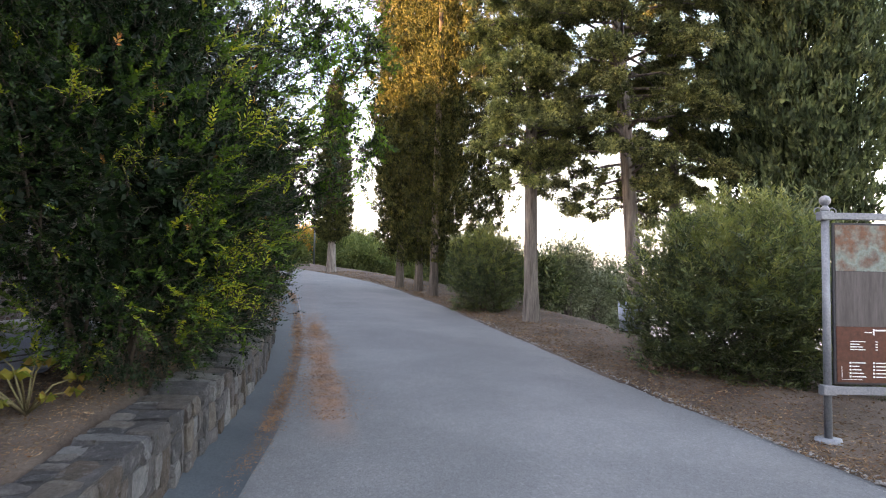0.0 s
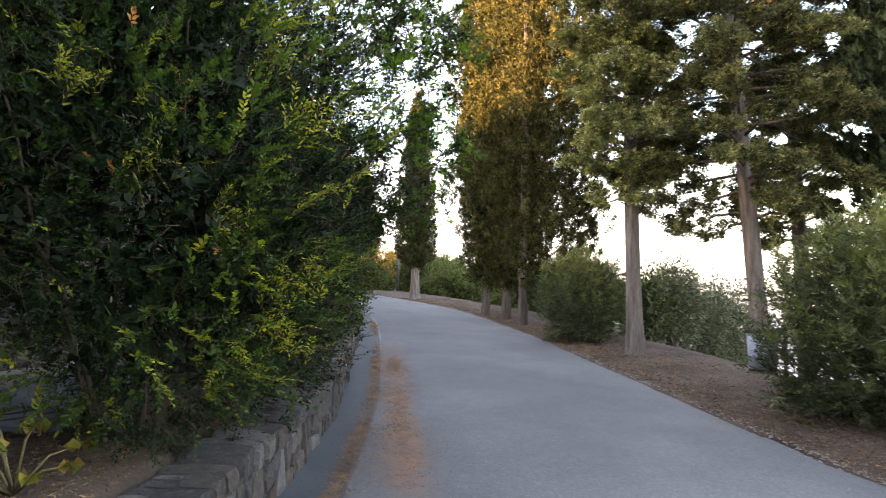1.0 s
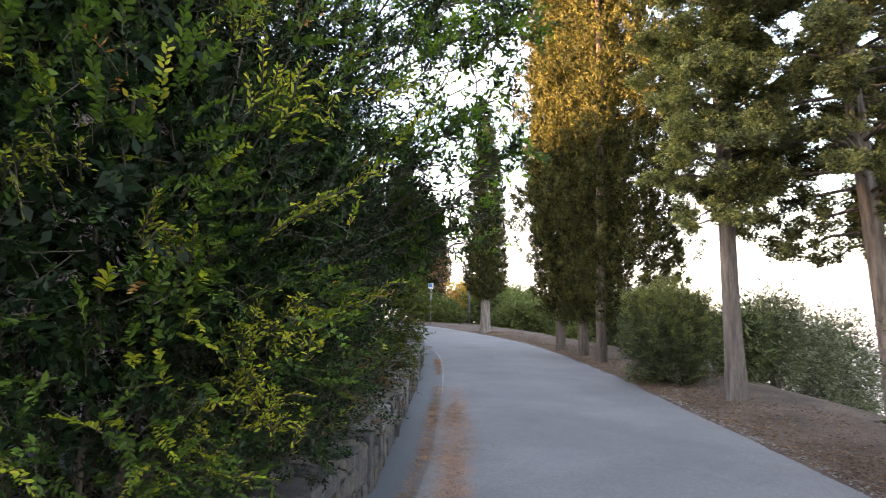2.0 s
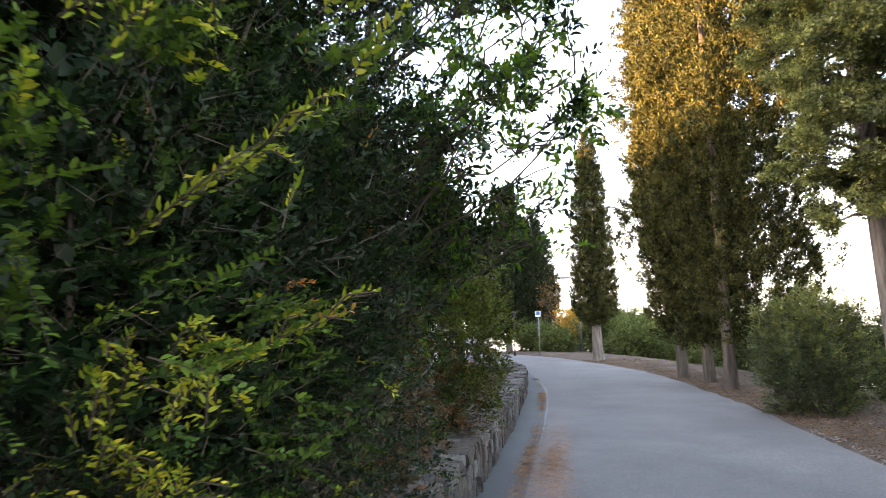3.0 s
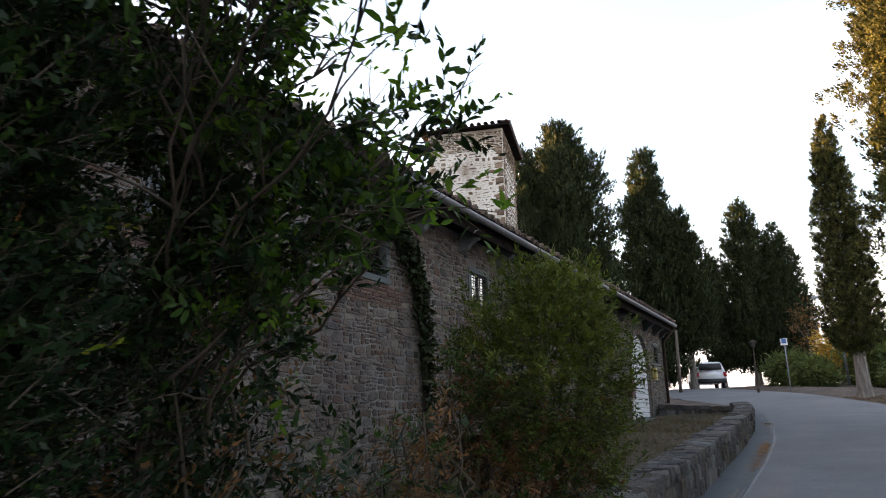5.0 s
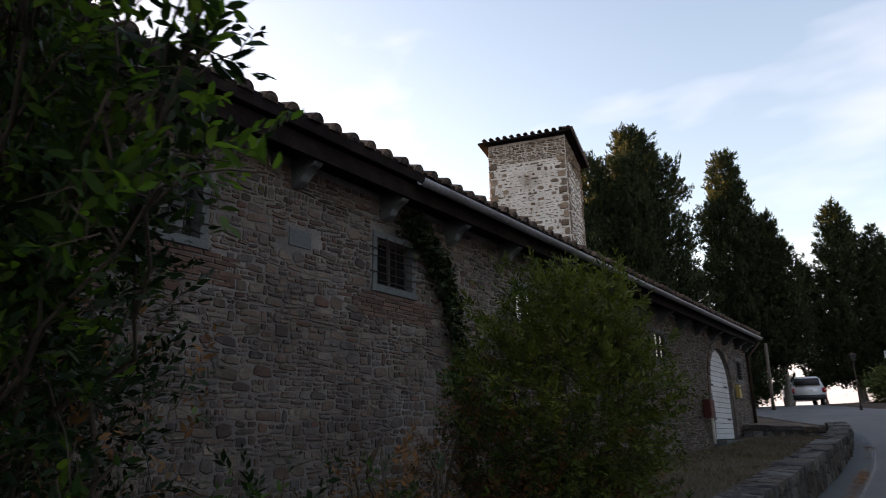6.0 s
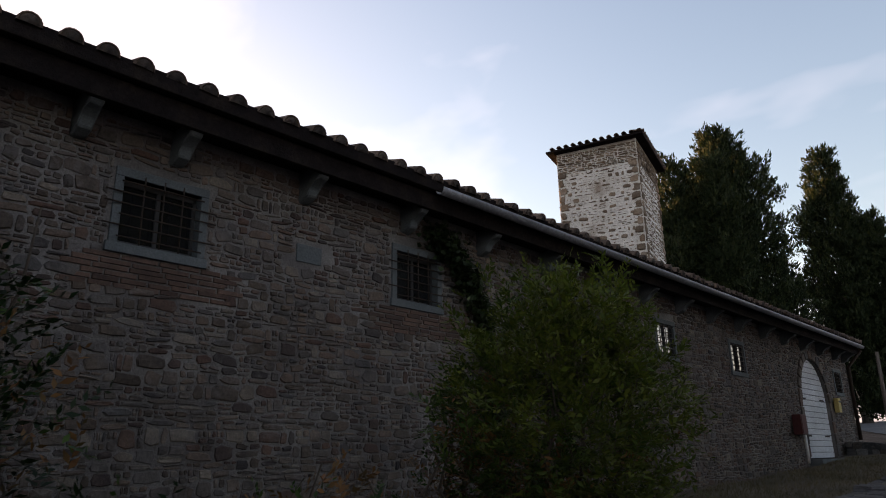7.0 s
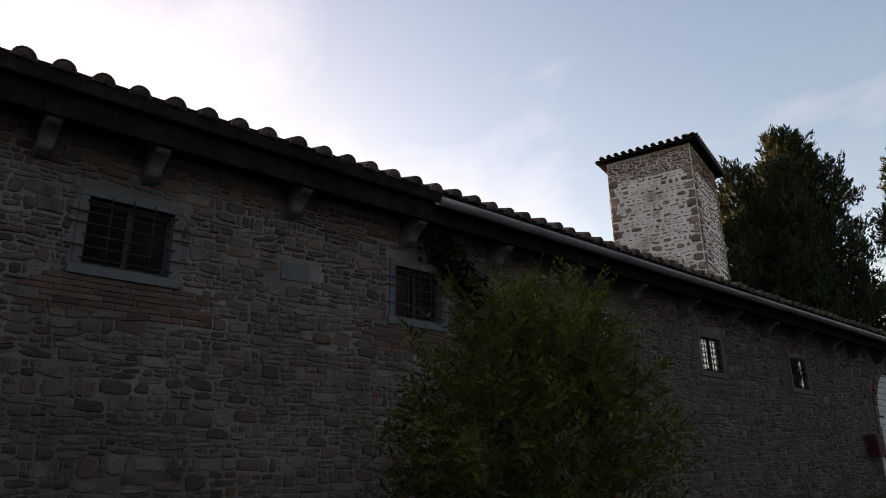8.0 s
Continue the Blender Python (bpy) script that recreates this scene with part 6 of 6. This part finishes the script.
bin_ring("bin_body", ((0.155, 0.40), (0.165, 0.405), (0.192, 0.85), (0.18, 0.85), (0.15, 0.43)), M_BIN)
bin_ring("bin_base", ((0.14, 0.375), (0.168, 0.378), (0.17, 0.399), (0.15, 0.399)), M_IRON)
bin_ring("rim", ((0.193, 0.852), (0.208, 0.856), (0.21, 0.895), (0.196, 0.9), (0.181, 0.896), (0.181, 0.856)), M_IRON)
tubes("post", [([(px_, py_, bz - 0.05), (px_, py_, bz + 0.95)], [0.028, 0.028])], M_IRON, lbin, 10)
for z in (0.48, 0.78):
    tubes("bracket", [([(bx + 0.12, by - 0.12, bz + z), (px_, py_, bz + z)], [0.014, 0.014])], M_IRON, lbin, 8)
for k in range(5):
    a_ = radians(222 + 13 * k)
    rr = 0.1755
    cx_, cy_ = bx + rr * math.cos(a_), by + rr * math.sin(a_)
    tubes("lettering_bar", [([(cx_, cy_, bz + 0.54), (cx_ + 0.003 * math.cos(a_), cy_ + 0.003 * math.sin(a_), bz + 0.60)], [0.008, 0.008])], M_IRON, lbin, 6)

# ---- road sign and lamps at the crest ----
sx, sy = 0.02, 36.9
sz = ground_at(sx, sy)
rs = thing("road_sign", "small blue road sign on a white post at the crest", "road sign", at=(sx, sy, sz))
tubes("post", [([(sx, sy, sz - 0.1), (sx, sy, sz + 2.1)], [0.024, 0.024])], M_GALV, rs, 10)
box("sign_plate", (sx - 0.10, sy - 0.05, sz + 1.88), (sx + 0.07, sy - 0.035, sz + 2.06), M_BLUE, rs, 0.004)
box("sign_edge", (sx - 0.14, sy - 0.034, sz + 1.81), (sx + 0.11, sy - 0.03, sz + 2.07), M_WHITE, rs)
lx, ly = -1.12, 36.6
lz = ground_at(lx, ly)
gl = thing("garden_lamp", "slender dark garden lamp with a lantern head", "lamp", at=(lx, ly, lz))
tubes("post", [([(lx, ly, lz - 0.1), (lx, ly, lz + 0.25), (lx, ly, lz + 0.3), (lx, ly, lz + 1.95)], [0.05, 0.05, 0.03, 0.024])], M_IRON, gl, 10)
bm = bmesh.new()
bmesh.ops.create_cone(bm, cap_ends=True, segments=12, radius1=0.07, radius2=0.12, depth=0.2, matrix=Matrix.Translation((lx, ly, lz + 2.0)))
part("lantern", bm_mesh("lantern", bm, M_FRAMEPAINT), gl)
bm = bmesh.new()
bmesh.ops.create_cone(bm, cap_ends=True, segments=12, radius1=0.17, radius2=0.03, depth=0.08, matrix=Matrix.Translation((lx, ly, lz + 2.14)))
part("lantern_cap", bm_mesh("lantern_cap", bm, M_IRON), gl)
px, py = 2.1, 41.0
pz = ground_at(px, py)
sl = thing("street_lamp", "tall grey street lamp with a short arm", "street lamp", at=(px, py, pz))
tubes("pole", [([(px, py, pz - 0.1), (px - 0.05, py, pz + 3.8)], [0.06, 0.04])], M_GALV, sl, 10)
tubes("arm", [([(px - 0.05, py, pz + 3.75), (px - 0.4, py - 0.05, pz + 3.88)], [0.025, 0.02])], M_GALV, sl, 8)
box("lamp_head", (px - 0.95, py - 0.14, pz + 3.84), (px - 0.38, py + 0.05, pz + 3.95), M_GALV, sl, 0.03)
wx, wy_ = -4.75, 40.2
wz = ground_at(wx, wy_)
wp = thing("wooden_pole", "grey wooden pole past the farmhouse corner", "pole", at=(wx, wy_, wz))
tubes("pole_shaft", [([(wx, wy_, wz - 0.1), (wx + 0.05, wy_, wz + 3.0)], [0.08, 0.065])], M_DARKBARK, wp, 12)

# ---- small white car at the crest ----
cx0, cy0 = -4.75, 48.2
cz0 = float(road_z(cy0)) + 0.0
car = thing("small_car", "small white hatchback seen from behind at the crest of the lane", "car", at=(cx0, cy0, cz0))
CT = Matrix.Translation((cx0, cy0, cz0)) @ pose(0, 0, 0, 0, 0, 20)
prof = [(-1.25, 0.30), (-1.32, 0.55), (-1.28, 0.80), (-1.20, 0.95), (-0.95, 1.40), (-0.75, 1.47), (0.30, 1.45), (0.85, 1.02), (1.25, 0.82), (1.34, 0.55), (1.30, 0.30)]


def extrude(name, outline, half, mat, parent, taper=None, bevel=0.05):
    bm = bmesh.new()
    sides_ = []
    for s in (-1, 1):
        sides_.append([bm.verts.new((s * (half if taper is None else half * taper(z)), y, z)) for y, z in outline])
    bm.faces.new(sides_[0]), bm.faces.new(sides_[1][::-1])
    k = len(outline)
    for i in range(k):
        bm.faces.new((sides_[0][i], sides_[1][i], sides_[1][(i + 1) % k], sides_[0][(i + 1) % k]))
    if bevel:
        bmesh.ops.bevel(bm, geom=[e for e in bm.edges], offset=bevel, segments=2, affect="EDGES")
    bmesh.ops.transform(bm, matrix=CT, verts=bm.verts)
    return part(name, bm_mesh(name, bm, mat, True), parent)


body = extrude("body", prof, 0.80, M_CAR, car, lambda z: 1.0 if z < 0.96 else 1.0 - 0.22 * (z - 0.96) / 0.5)
for nm, outline, half in (("rear_window", [(-1.235, 1.0), (-1.02, 1.36), (-1.0, 1.36), (-1.2, 1.0)], 0.60), ("bumper", [(-1.36, 0.28), (-1.37, 0.5), (-1.30, 0.52), (-1.25, 0.28)], 0.76)):
    extrude(nm, outline, half, M_DARKPLASTIC, car, None, 0.0)
for s in (-1, 1):
    extrude("tail_lamp", [(-1.345, 0.62), (-1.31, 0.86), (-1.20, 0.86), (-1.2, 0.62)], 0.07, M_TAIL, car, None, 0.0).location += (pose(0, 0, 0, 0, 0, 20) @ Vector((s * 0.72, 0, 0)))
    w = extrude("side_window", [(-0.80, 1.0), (-0.72, 1.36), (0.22, 1.36), (0.62, 1.0)], 0.03, M_DARKPLASTIC, car, None, 0.0)
    w.location += pose(0, 0, 0, 0, 0, 20) @ Vector((s * 0.745, 0, 0))
    for yy in (-0.88, 0.92):
        wh = new("wheel")
        wh.parent = car
        wh.location = CT @ Vector((s * 0.70, yy, 0.29)) - car.location
        bm = bmesh.new()
        bmesh.ops.create_cone(bm, cap_ends=True, segments=20, radius1=0.29, radius2=0.29, depth=0.18, matrix=pose(0, 0, 0, 0, 90, 0))
        bmesh.ops.bevel(bm, geom=[e for e in bm.edges if abs(e.verts[0].co.x - e.verts[1].co.x) < 0.01], offset=0.03, segments=2, affect="EDGES")
        ty = new("tyre", bm_mesh("tyre", bm, M_TYRE, True))
        ty.parent = wh
        bm = bmesh.new()
        bmesh.ops.create_cone(bm, cap_ends=True, segments=16, radius1=0.17, radius2=0.17, depth=0.2, matrix=pose(0, 0, 0, 0, 90, 0))
        rim = new("rim", bm_mesh("rim", bm, M_ZINC))
        rim.parent = wh
box("number_plate", (-0.22, -0.01, 0), (0.22, 0.01, 0.1), M_WHITE, car).matrix_local = Matrix.Translation(-car.location) @ CT @ Matrix.Translation((0, -1.335, 0.66))

# ---- things on the facade ----
rb = thing("red_cabinet", "dull red metal cabinet on the farmhouse wall", "cabinet", at=(FX + 0.1, 23.3, 2.74))
box("cabinet_body", (FX + 0.03, 23.12, 2.72), (FX + 0.20, 23.46, 3.12), M_RED, rb, 0.01)
box("cabinet_door", (FX + 0.201, 23.14, 2.74), (FX + 0.212, 23.44, 3.10), M_RED, rb, 0.004)
tubes("feed_pipe", [([(FX + 0.1, 23.55, 2.15), (FX + 0.1, 23.55, 2.9)], [0.03, 0.03])], M_WHITE, rb, 10, "white feed pipe")
yb = thing("yellow_box", "small yellow box on the wall by the arched door", "letter box", at=(FX + 0.06, 26.3, 3.27))
box("box_body", (FX + 0.03, 26.22, 3.27), (FX + 0.14, 26.42, 3.6), M_YELLOW, yb, 0.012)
box("box_flap", (FX + 0.141, 26.24, 3.5), (FX + 0.147, 26.40, 3.54), M_DARKPLASTIC, yb)

ivy = thing("ivy", "dark ivy climbing the wall beside a barred window", "climbing plant", at=(FX + 0.05, 13.7, 1.9))
run = [(13.62, 1.75), (13.55, 2.6), (13.48, 3.3), (13.34, 3.85), (13.1, 4.22), (12.86, 4.48), (12.58, 4.60)]
tubes("stem", [([(FX + 0.04, y, z) for y, z in run], [0.03, 0.028, 0.025, 0.02, 0.018, 0.012, 0.008])], M_TWIG, ivy, 6)
iy = np.array(run)
seg_f = rng.random(1500) ** 0.8 * (len(iy) - 1.001)
k = seg_f.astype(int)
c = iy[k] + (iy[k + 1] - iy[k]) * (seg_f - k)[:, None]
width = np.interp(seg_f, [0, 2, 3, 4.5, 6], [0.05, 0.06, 0.07, 0.09, 0.08])
p = np.stack([FX + 0.04 + 0.14 * rng.random(1500), c[:, 0] + rng.normal(size=1500) * width, c[:, 1] + rng.normal(size=1500) * width], 1)
crown("leaves", ivy, leaf_quads(p, rng.normal(size=(1500, 3)) + (0.5, 0, -0.4), 0.075, 0.06), [L_IVY])

# ---- facing stones ----
face_with_stones("rubble_facing", FACADE_CELLS, lambda a, z, o: Vector((FX + o, a, z)), M_STONE, front, lambda a, z: 8.8 < a < 11.6 and z > 2.6, 0.013, 0.009)
bv = [(x, sy_ * e_, sz_ * e_) for x, e_ in ((0.0, 0.5), (0.75, 0.49), (1.0, 0.44)) for sy_, sz_ in ((-1, -1), (1, -1), (1, 1), (-1, 1))]
bk = mesh_of("brick", bv, [(4 * i + j, 4 * i + (j + 1) % 4, 4 * i + 4 + (j + 1) % 4, 4 * i + 4 + j) for i in (0, 1) for j in range(4)] + [(8, 9, 10, 11)], [M_BRICK])
for a0, a1, z0, z1 in bricks:
    ob = new("brick", bk)
    ob.parent = front
    ob.matrix_local = Matrix.Translation(Vector((FX, (a0 + a1) / 2, (z0 + z1) / 2)) - parent_place(front)) @ Matrix.Diagonal((0.012, a1 - a0 - 0.002, z1 - z0 - 0.002, 1))
never = lambda a, b, c, d: False
for span, place in ((TW, lambda a, z, o: tower_at(a, OV - o, z)), (TD, lambda a, z, o: tower_at(OV - o, a, z))):
    first = span == TW
    face_with_stones("tower_facing", stone_cells(OV, span - OV, 5.4, TTOP - 0.75, 0.09, 0.20, 0.12, 0.36, 0.02, never), place, M_TOWERSTONE, tower_wall, lambda a, z: first and z > 8.5, 0.02, 0.075)
    face_with_stones("tower_facing", stone_cells(OV, span - OV, TTOP - 0.72, TTOP - 0.05, 0.06, 0.11, 0.12, 0.34, 0.02, never), place, M_TOWERSTONE, tower_wall, lambda a, z: first, 0.03, 0.02)
    for k in range(20):
        for edge in (OV, span - OV - 0.3):
            w_ = 0.3 if k % 2 else 0.2
            lo_ = edge if edge == OV else span - OV - w_
            face_with_stones("quoin_rest", [(lo_, lo_ + w_, 5.6 + 0.265 * k, 5.85 + 0.265 * k)], place, M_TOWERSTONE, tower_wall, lambda a, z: True, 0.035, 0.02)

# ---- loose litter ----
def scatter(name, n, where, length, width, mat, label, category):
    p = where(n)
    d = rng.normal(size=(len(p), 3)) * (1, 1, 0.25)
    ob = new(name, quad_mesh(name, leaf_quads(p, d, length * (0.5 + rng.random(len(p))), width * (0.5 + rng.random(len(p)))), [mat]))
    return tagged(ob, label, category, kind="stuff")


def on_verge(n):
    y = 2 + 30 * rng.random(n) ** 1.5
    x = road_right(y) + np.abs(rng.normal(size=n)) * 0.95 - 0.12
    return np.stack([x, y, land(x, y) + 0.012 + 0.012 * rng.random(n)], 1)


def on_left_edge(n):
    y = 4.5 + 19 * rng.random(n)
    dense = 0.3 + 0.5 * np.sin(y * 1.1) + 0.3 * np.sin(y * 2.7) + 0.6 * ((y > 6) & (y < 13))
    keep = rng.random(n) < np.clip(dense, 0.08, 1)
    y = y[keep]
    near = rng.random(len(y)) < 0.4
    x = np.where(near, road_left(y) + 0.02 + rng.normal(size=len(y)) * 0.05, 0.52 + 0.03 * (y - 8) + rng.normal(size=len(y)) * 0.13 * (1 + 0.4 * np.sin(y * 1.9)))
    lone = near | ((y > 6.3) & (y < 15) & (rng.random(len(y)) < np.interp(y, [6.3, 8, 11, 15], [0.4, 1, 1, 0.1])))
    x, y = x[lone], y[lone]
    return np.stack([x, y, road_z(y) + 0.028 + 0.008 * rng.random(len(y))], 1)


def in_bed(n):
    y = 3.0 + 7 * rng.random(n)
    x = wall_face(y) - 0.45 - 1.4 * rng.random(n)
    return np.stack([x, y, land(x, y) + 0.015 + 0.01 * rng.random(n)], 1)


scatter("leaf_litter", 38000, on_verge, 0.046, 0.009, M_LITTER, "fallen brown leaves and needles on the verge", "leaf litter")
scatter("needle_litter", 80000, on_left_edge, 0.028, 0.003, M_NEEDLES, "orange-brown needles drifted along the lane's edge", "needle litter")
scatter("dead_leaves", 16000, in_bed, 0.03, 0.005, M_LITTER, "dead leaves on the soil bed behind the wall", "leaf litter")

def on_lawn(n):
    y = 9.8 + 16 * rng.random(n)
    x = -2.6 + (wall_face(y) - 0.5 + 2.6) * rng.random(n)
    return np.stack([x, y, land(x, y) + 0.02], 1)


gp = on_lawn(16000)
gd = rng.normal(size=gp.shape) * (0.5, 0.5, 0.2) + (0, 0, 0.8)
tagged(new("grass", quad_mesh("grass", needles(gp, gd, 0.05 + 0.06 * rng.random(len(gp)), np.full(len(gp), 0.006)), [L_DRYGRASS])), "short dry grass of the yard, tan and dull green", "grass", kind="stuff")

# ---- bed behind the wall ----
sq = thing("squash_plant", "sprawling plant with yellowing lobed leaves on the soil", "plant", at=(-1.55, 4.9, ground_at(-1.55, 4.9)))
gz = ground_at(-1.55, 4.9)
runs, lq = [], []
for kx, ky, hh in ((-1.9, 4.45, 0.28), (-1.7, 4.35, 0.2), (-1.5, 4.5, 0.3), (-2.05, 4.7, 0.34), (-1.8, 5.1, 0.36), (-1.25, 4.8, 0.16), (-1.75, 4.75, 0.3), (-1.45, 4.85, 0.34), (-1.3, 5.05, 0.22), (-1.6, 5.2, 0.3), (-1.95, 5.0, 0.2), (-1.35, 4.6, 0.15), (-1.62, 4.55, 0.12)):
    runs.append(([(-1.55, 4.9, gz), ((kx - 1.55) / 2, (ky + 4.9) / 2, gz + hh * 0.8), (kx, ky, gz + hh)], [0.008, 0.006, 0.004]))
    c = np.tile((kx, ky, gz + hh), (9, 1))
    w = np.linspace(0, 2 * math.pi, 9, endpoint=False)
    lq.append(leaf_quads(c, np.stack([np.cos(w), np.sin(w), 0.1 * np.sin(3 * w)], 1), 0.085 * rng.uniform(0.7, 1.2), 0.07))
for s_ in runs:
    tubes("stalk", [s_], M_STRAW, sq, 6)
crown("leaves", sq, np.concatenate(lq), [L_SQUASH])
tarp = thing("tarpaulin", "dark blue sheet lying slack over the yard", "tarpaulin", at=(-2.1, 7.2, ground_at(-2.1, 7.2)))
gx_, gy_ = np.meshgrid(np.linspace(-2.62, -1.75, 14), np.linspace(5.9, 8.6, 30), indexing="ij")
tz = land(gx_, gy_) + 0.10 + 0.03 * np.sin(gx_ * 7 + gy_ * 2) + 0.02 * np.sin(gy_ * 6)
tvv = np.stack([gx_, gy_, tz], -1).reshape(-1, 3)
sheet_me = mesh_of("sheet", tvv, [(i * 30 + j, (i + 1) * 30 + j, (i + 1) * 30 + j + 1, i * 30 + j + 1) for i in range(13) for j in range(29)], [M_SLATE], None, True)
sh = part("sheet", sheet_me, tarp)
sh.modifiers.new("thick", "SOLIDIFY").thickness = 0.02
kerb_v = thing("yard_kerb", "pale concrete kerb along the foot of the farmhouse", "kerb", kind="structure", at=(-2.75, 8, 1.0))
for y in np.arange(4.0, 9.0, 1.0):
    zz = ground_at(-2.75, y + 0.5)
    box("kerb_slab", (-2.90, y, zz - 0.1), (-2.66, y + 0.985, zz + 0.16), M_CONCRETE, kerb_v, 0.012)
cable = thing("cable", "thin black cables slung low along the yard", "cable", at=(-2.3, 5.5, ground_at(-2.3, 5.5)))
for k, (dz, dy) in enumerate(((0.34, 0.0), (0.30, 0.08))):
    pts = [(-2.75 + 1.25 * f, 5.1 + 1.0 * f + dy, ground_at(-2.3, 5.5) + dz - 0.10 * math.sin(math.pi * f)) for f in np.linspace(0, 1, 9)]
    tubes("wire", [(pts, [0.006] * 9)], M_DARKPLASTIC, cable, 6)
for f in (0.0, 1.0):
    cx_, cy_ = -2.75 + 1.25 * f, 5.1 + 1.0 * f
    tubes("stake", [([(cx_, cy_, ground_at(cx_, cy_) - 0.05), (cx_, cy_, ground_at(-2.3, 5.5) + 0.42)], [0.012, 0.009])], M_STRAW, cable, 6)

ny = 2.5 + 12 * rng.random(1500) ** 1.6
nx = road_right(ny) + rng.normal(size=1500) * 0.07 + 0.03
gv_, gf_ = [], []
cube = np.array([(-1, -1, 0), (1, -1, 0), (1, 1, 0), (-1, 1, 0), (-0.6, -0.5, 1), (0.6, -0.6, 1.1), (0.5, 0.6, 0.9), (-0.6, 0.5, 1)])
for x, y in zip(nx, ny):
    k = rng.uniform(0.005, 0.016)
    w = rng.random() * 6.28
    c_, s_ = math.cos(w), math.sin(w)
    q = cube * (k, k * 0.8, k * 0.7) + rng.normal(size=(8, 3)) * k * 0.12
    q = np.stack([q[:, 0] * c_ - q[:, 1] * s_ + x, q[:, 0] * s_ + q[:, 1] * c_ + y, q[:, 2] + float(max(land(x, y), road_z(y) - 0.02)) + 0.002], 1)
    gf_ += [tuple(i + len(gv_) for i in f) for f in ((4, 5, 6, 7), (0, 1, 5, 4), (1, 2, 6, 5), (2, 3, 7, 6), (3, 0, 4, 7))]
    gv_ += list(q)
tagged(new("gravel", mesh_of("gravel", gv_, gf_, [M_CONCRETE])), "loose pale grit along the crumbling edge of the asphalt", "gravel", kind="stuff")
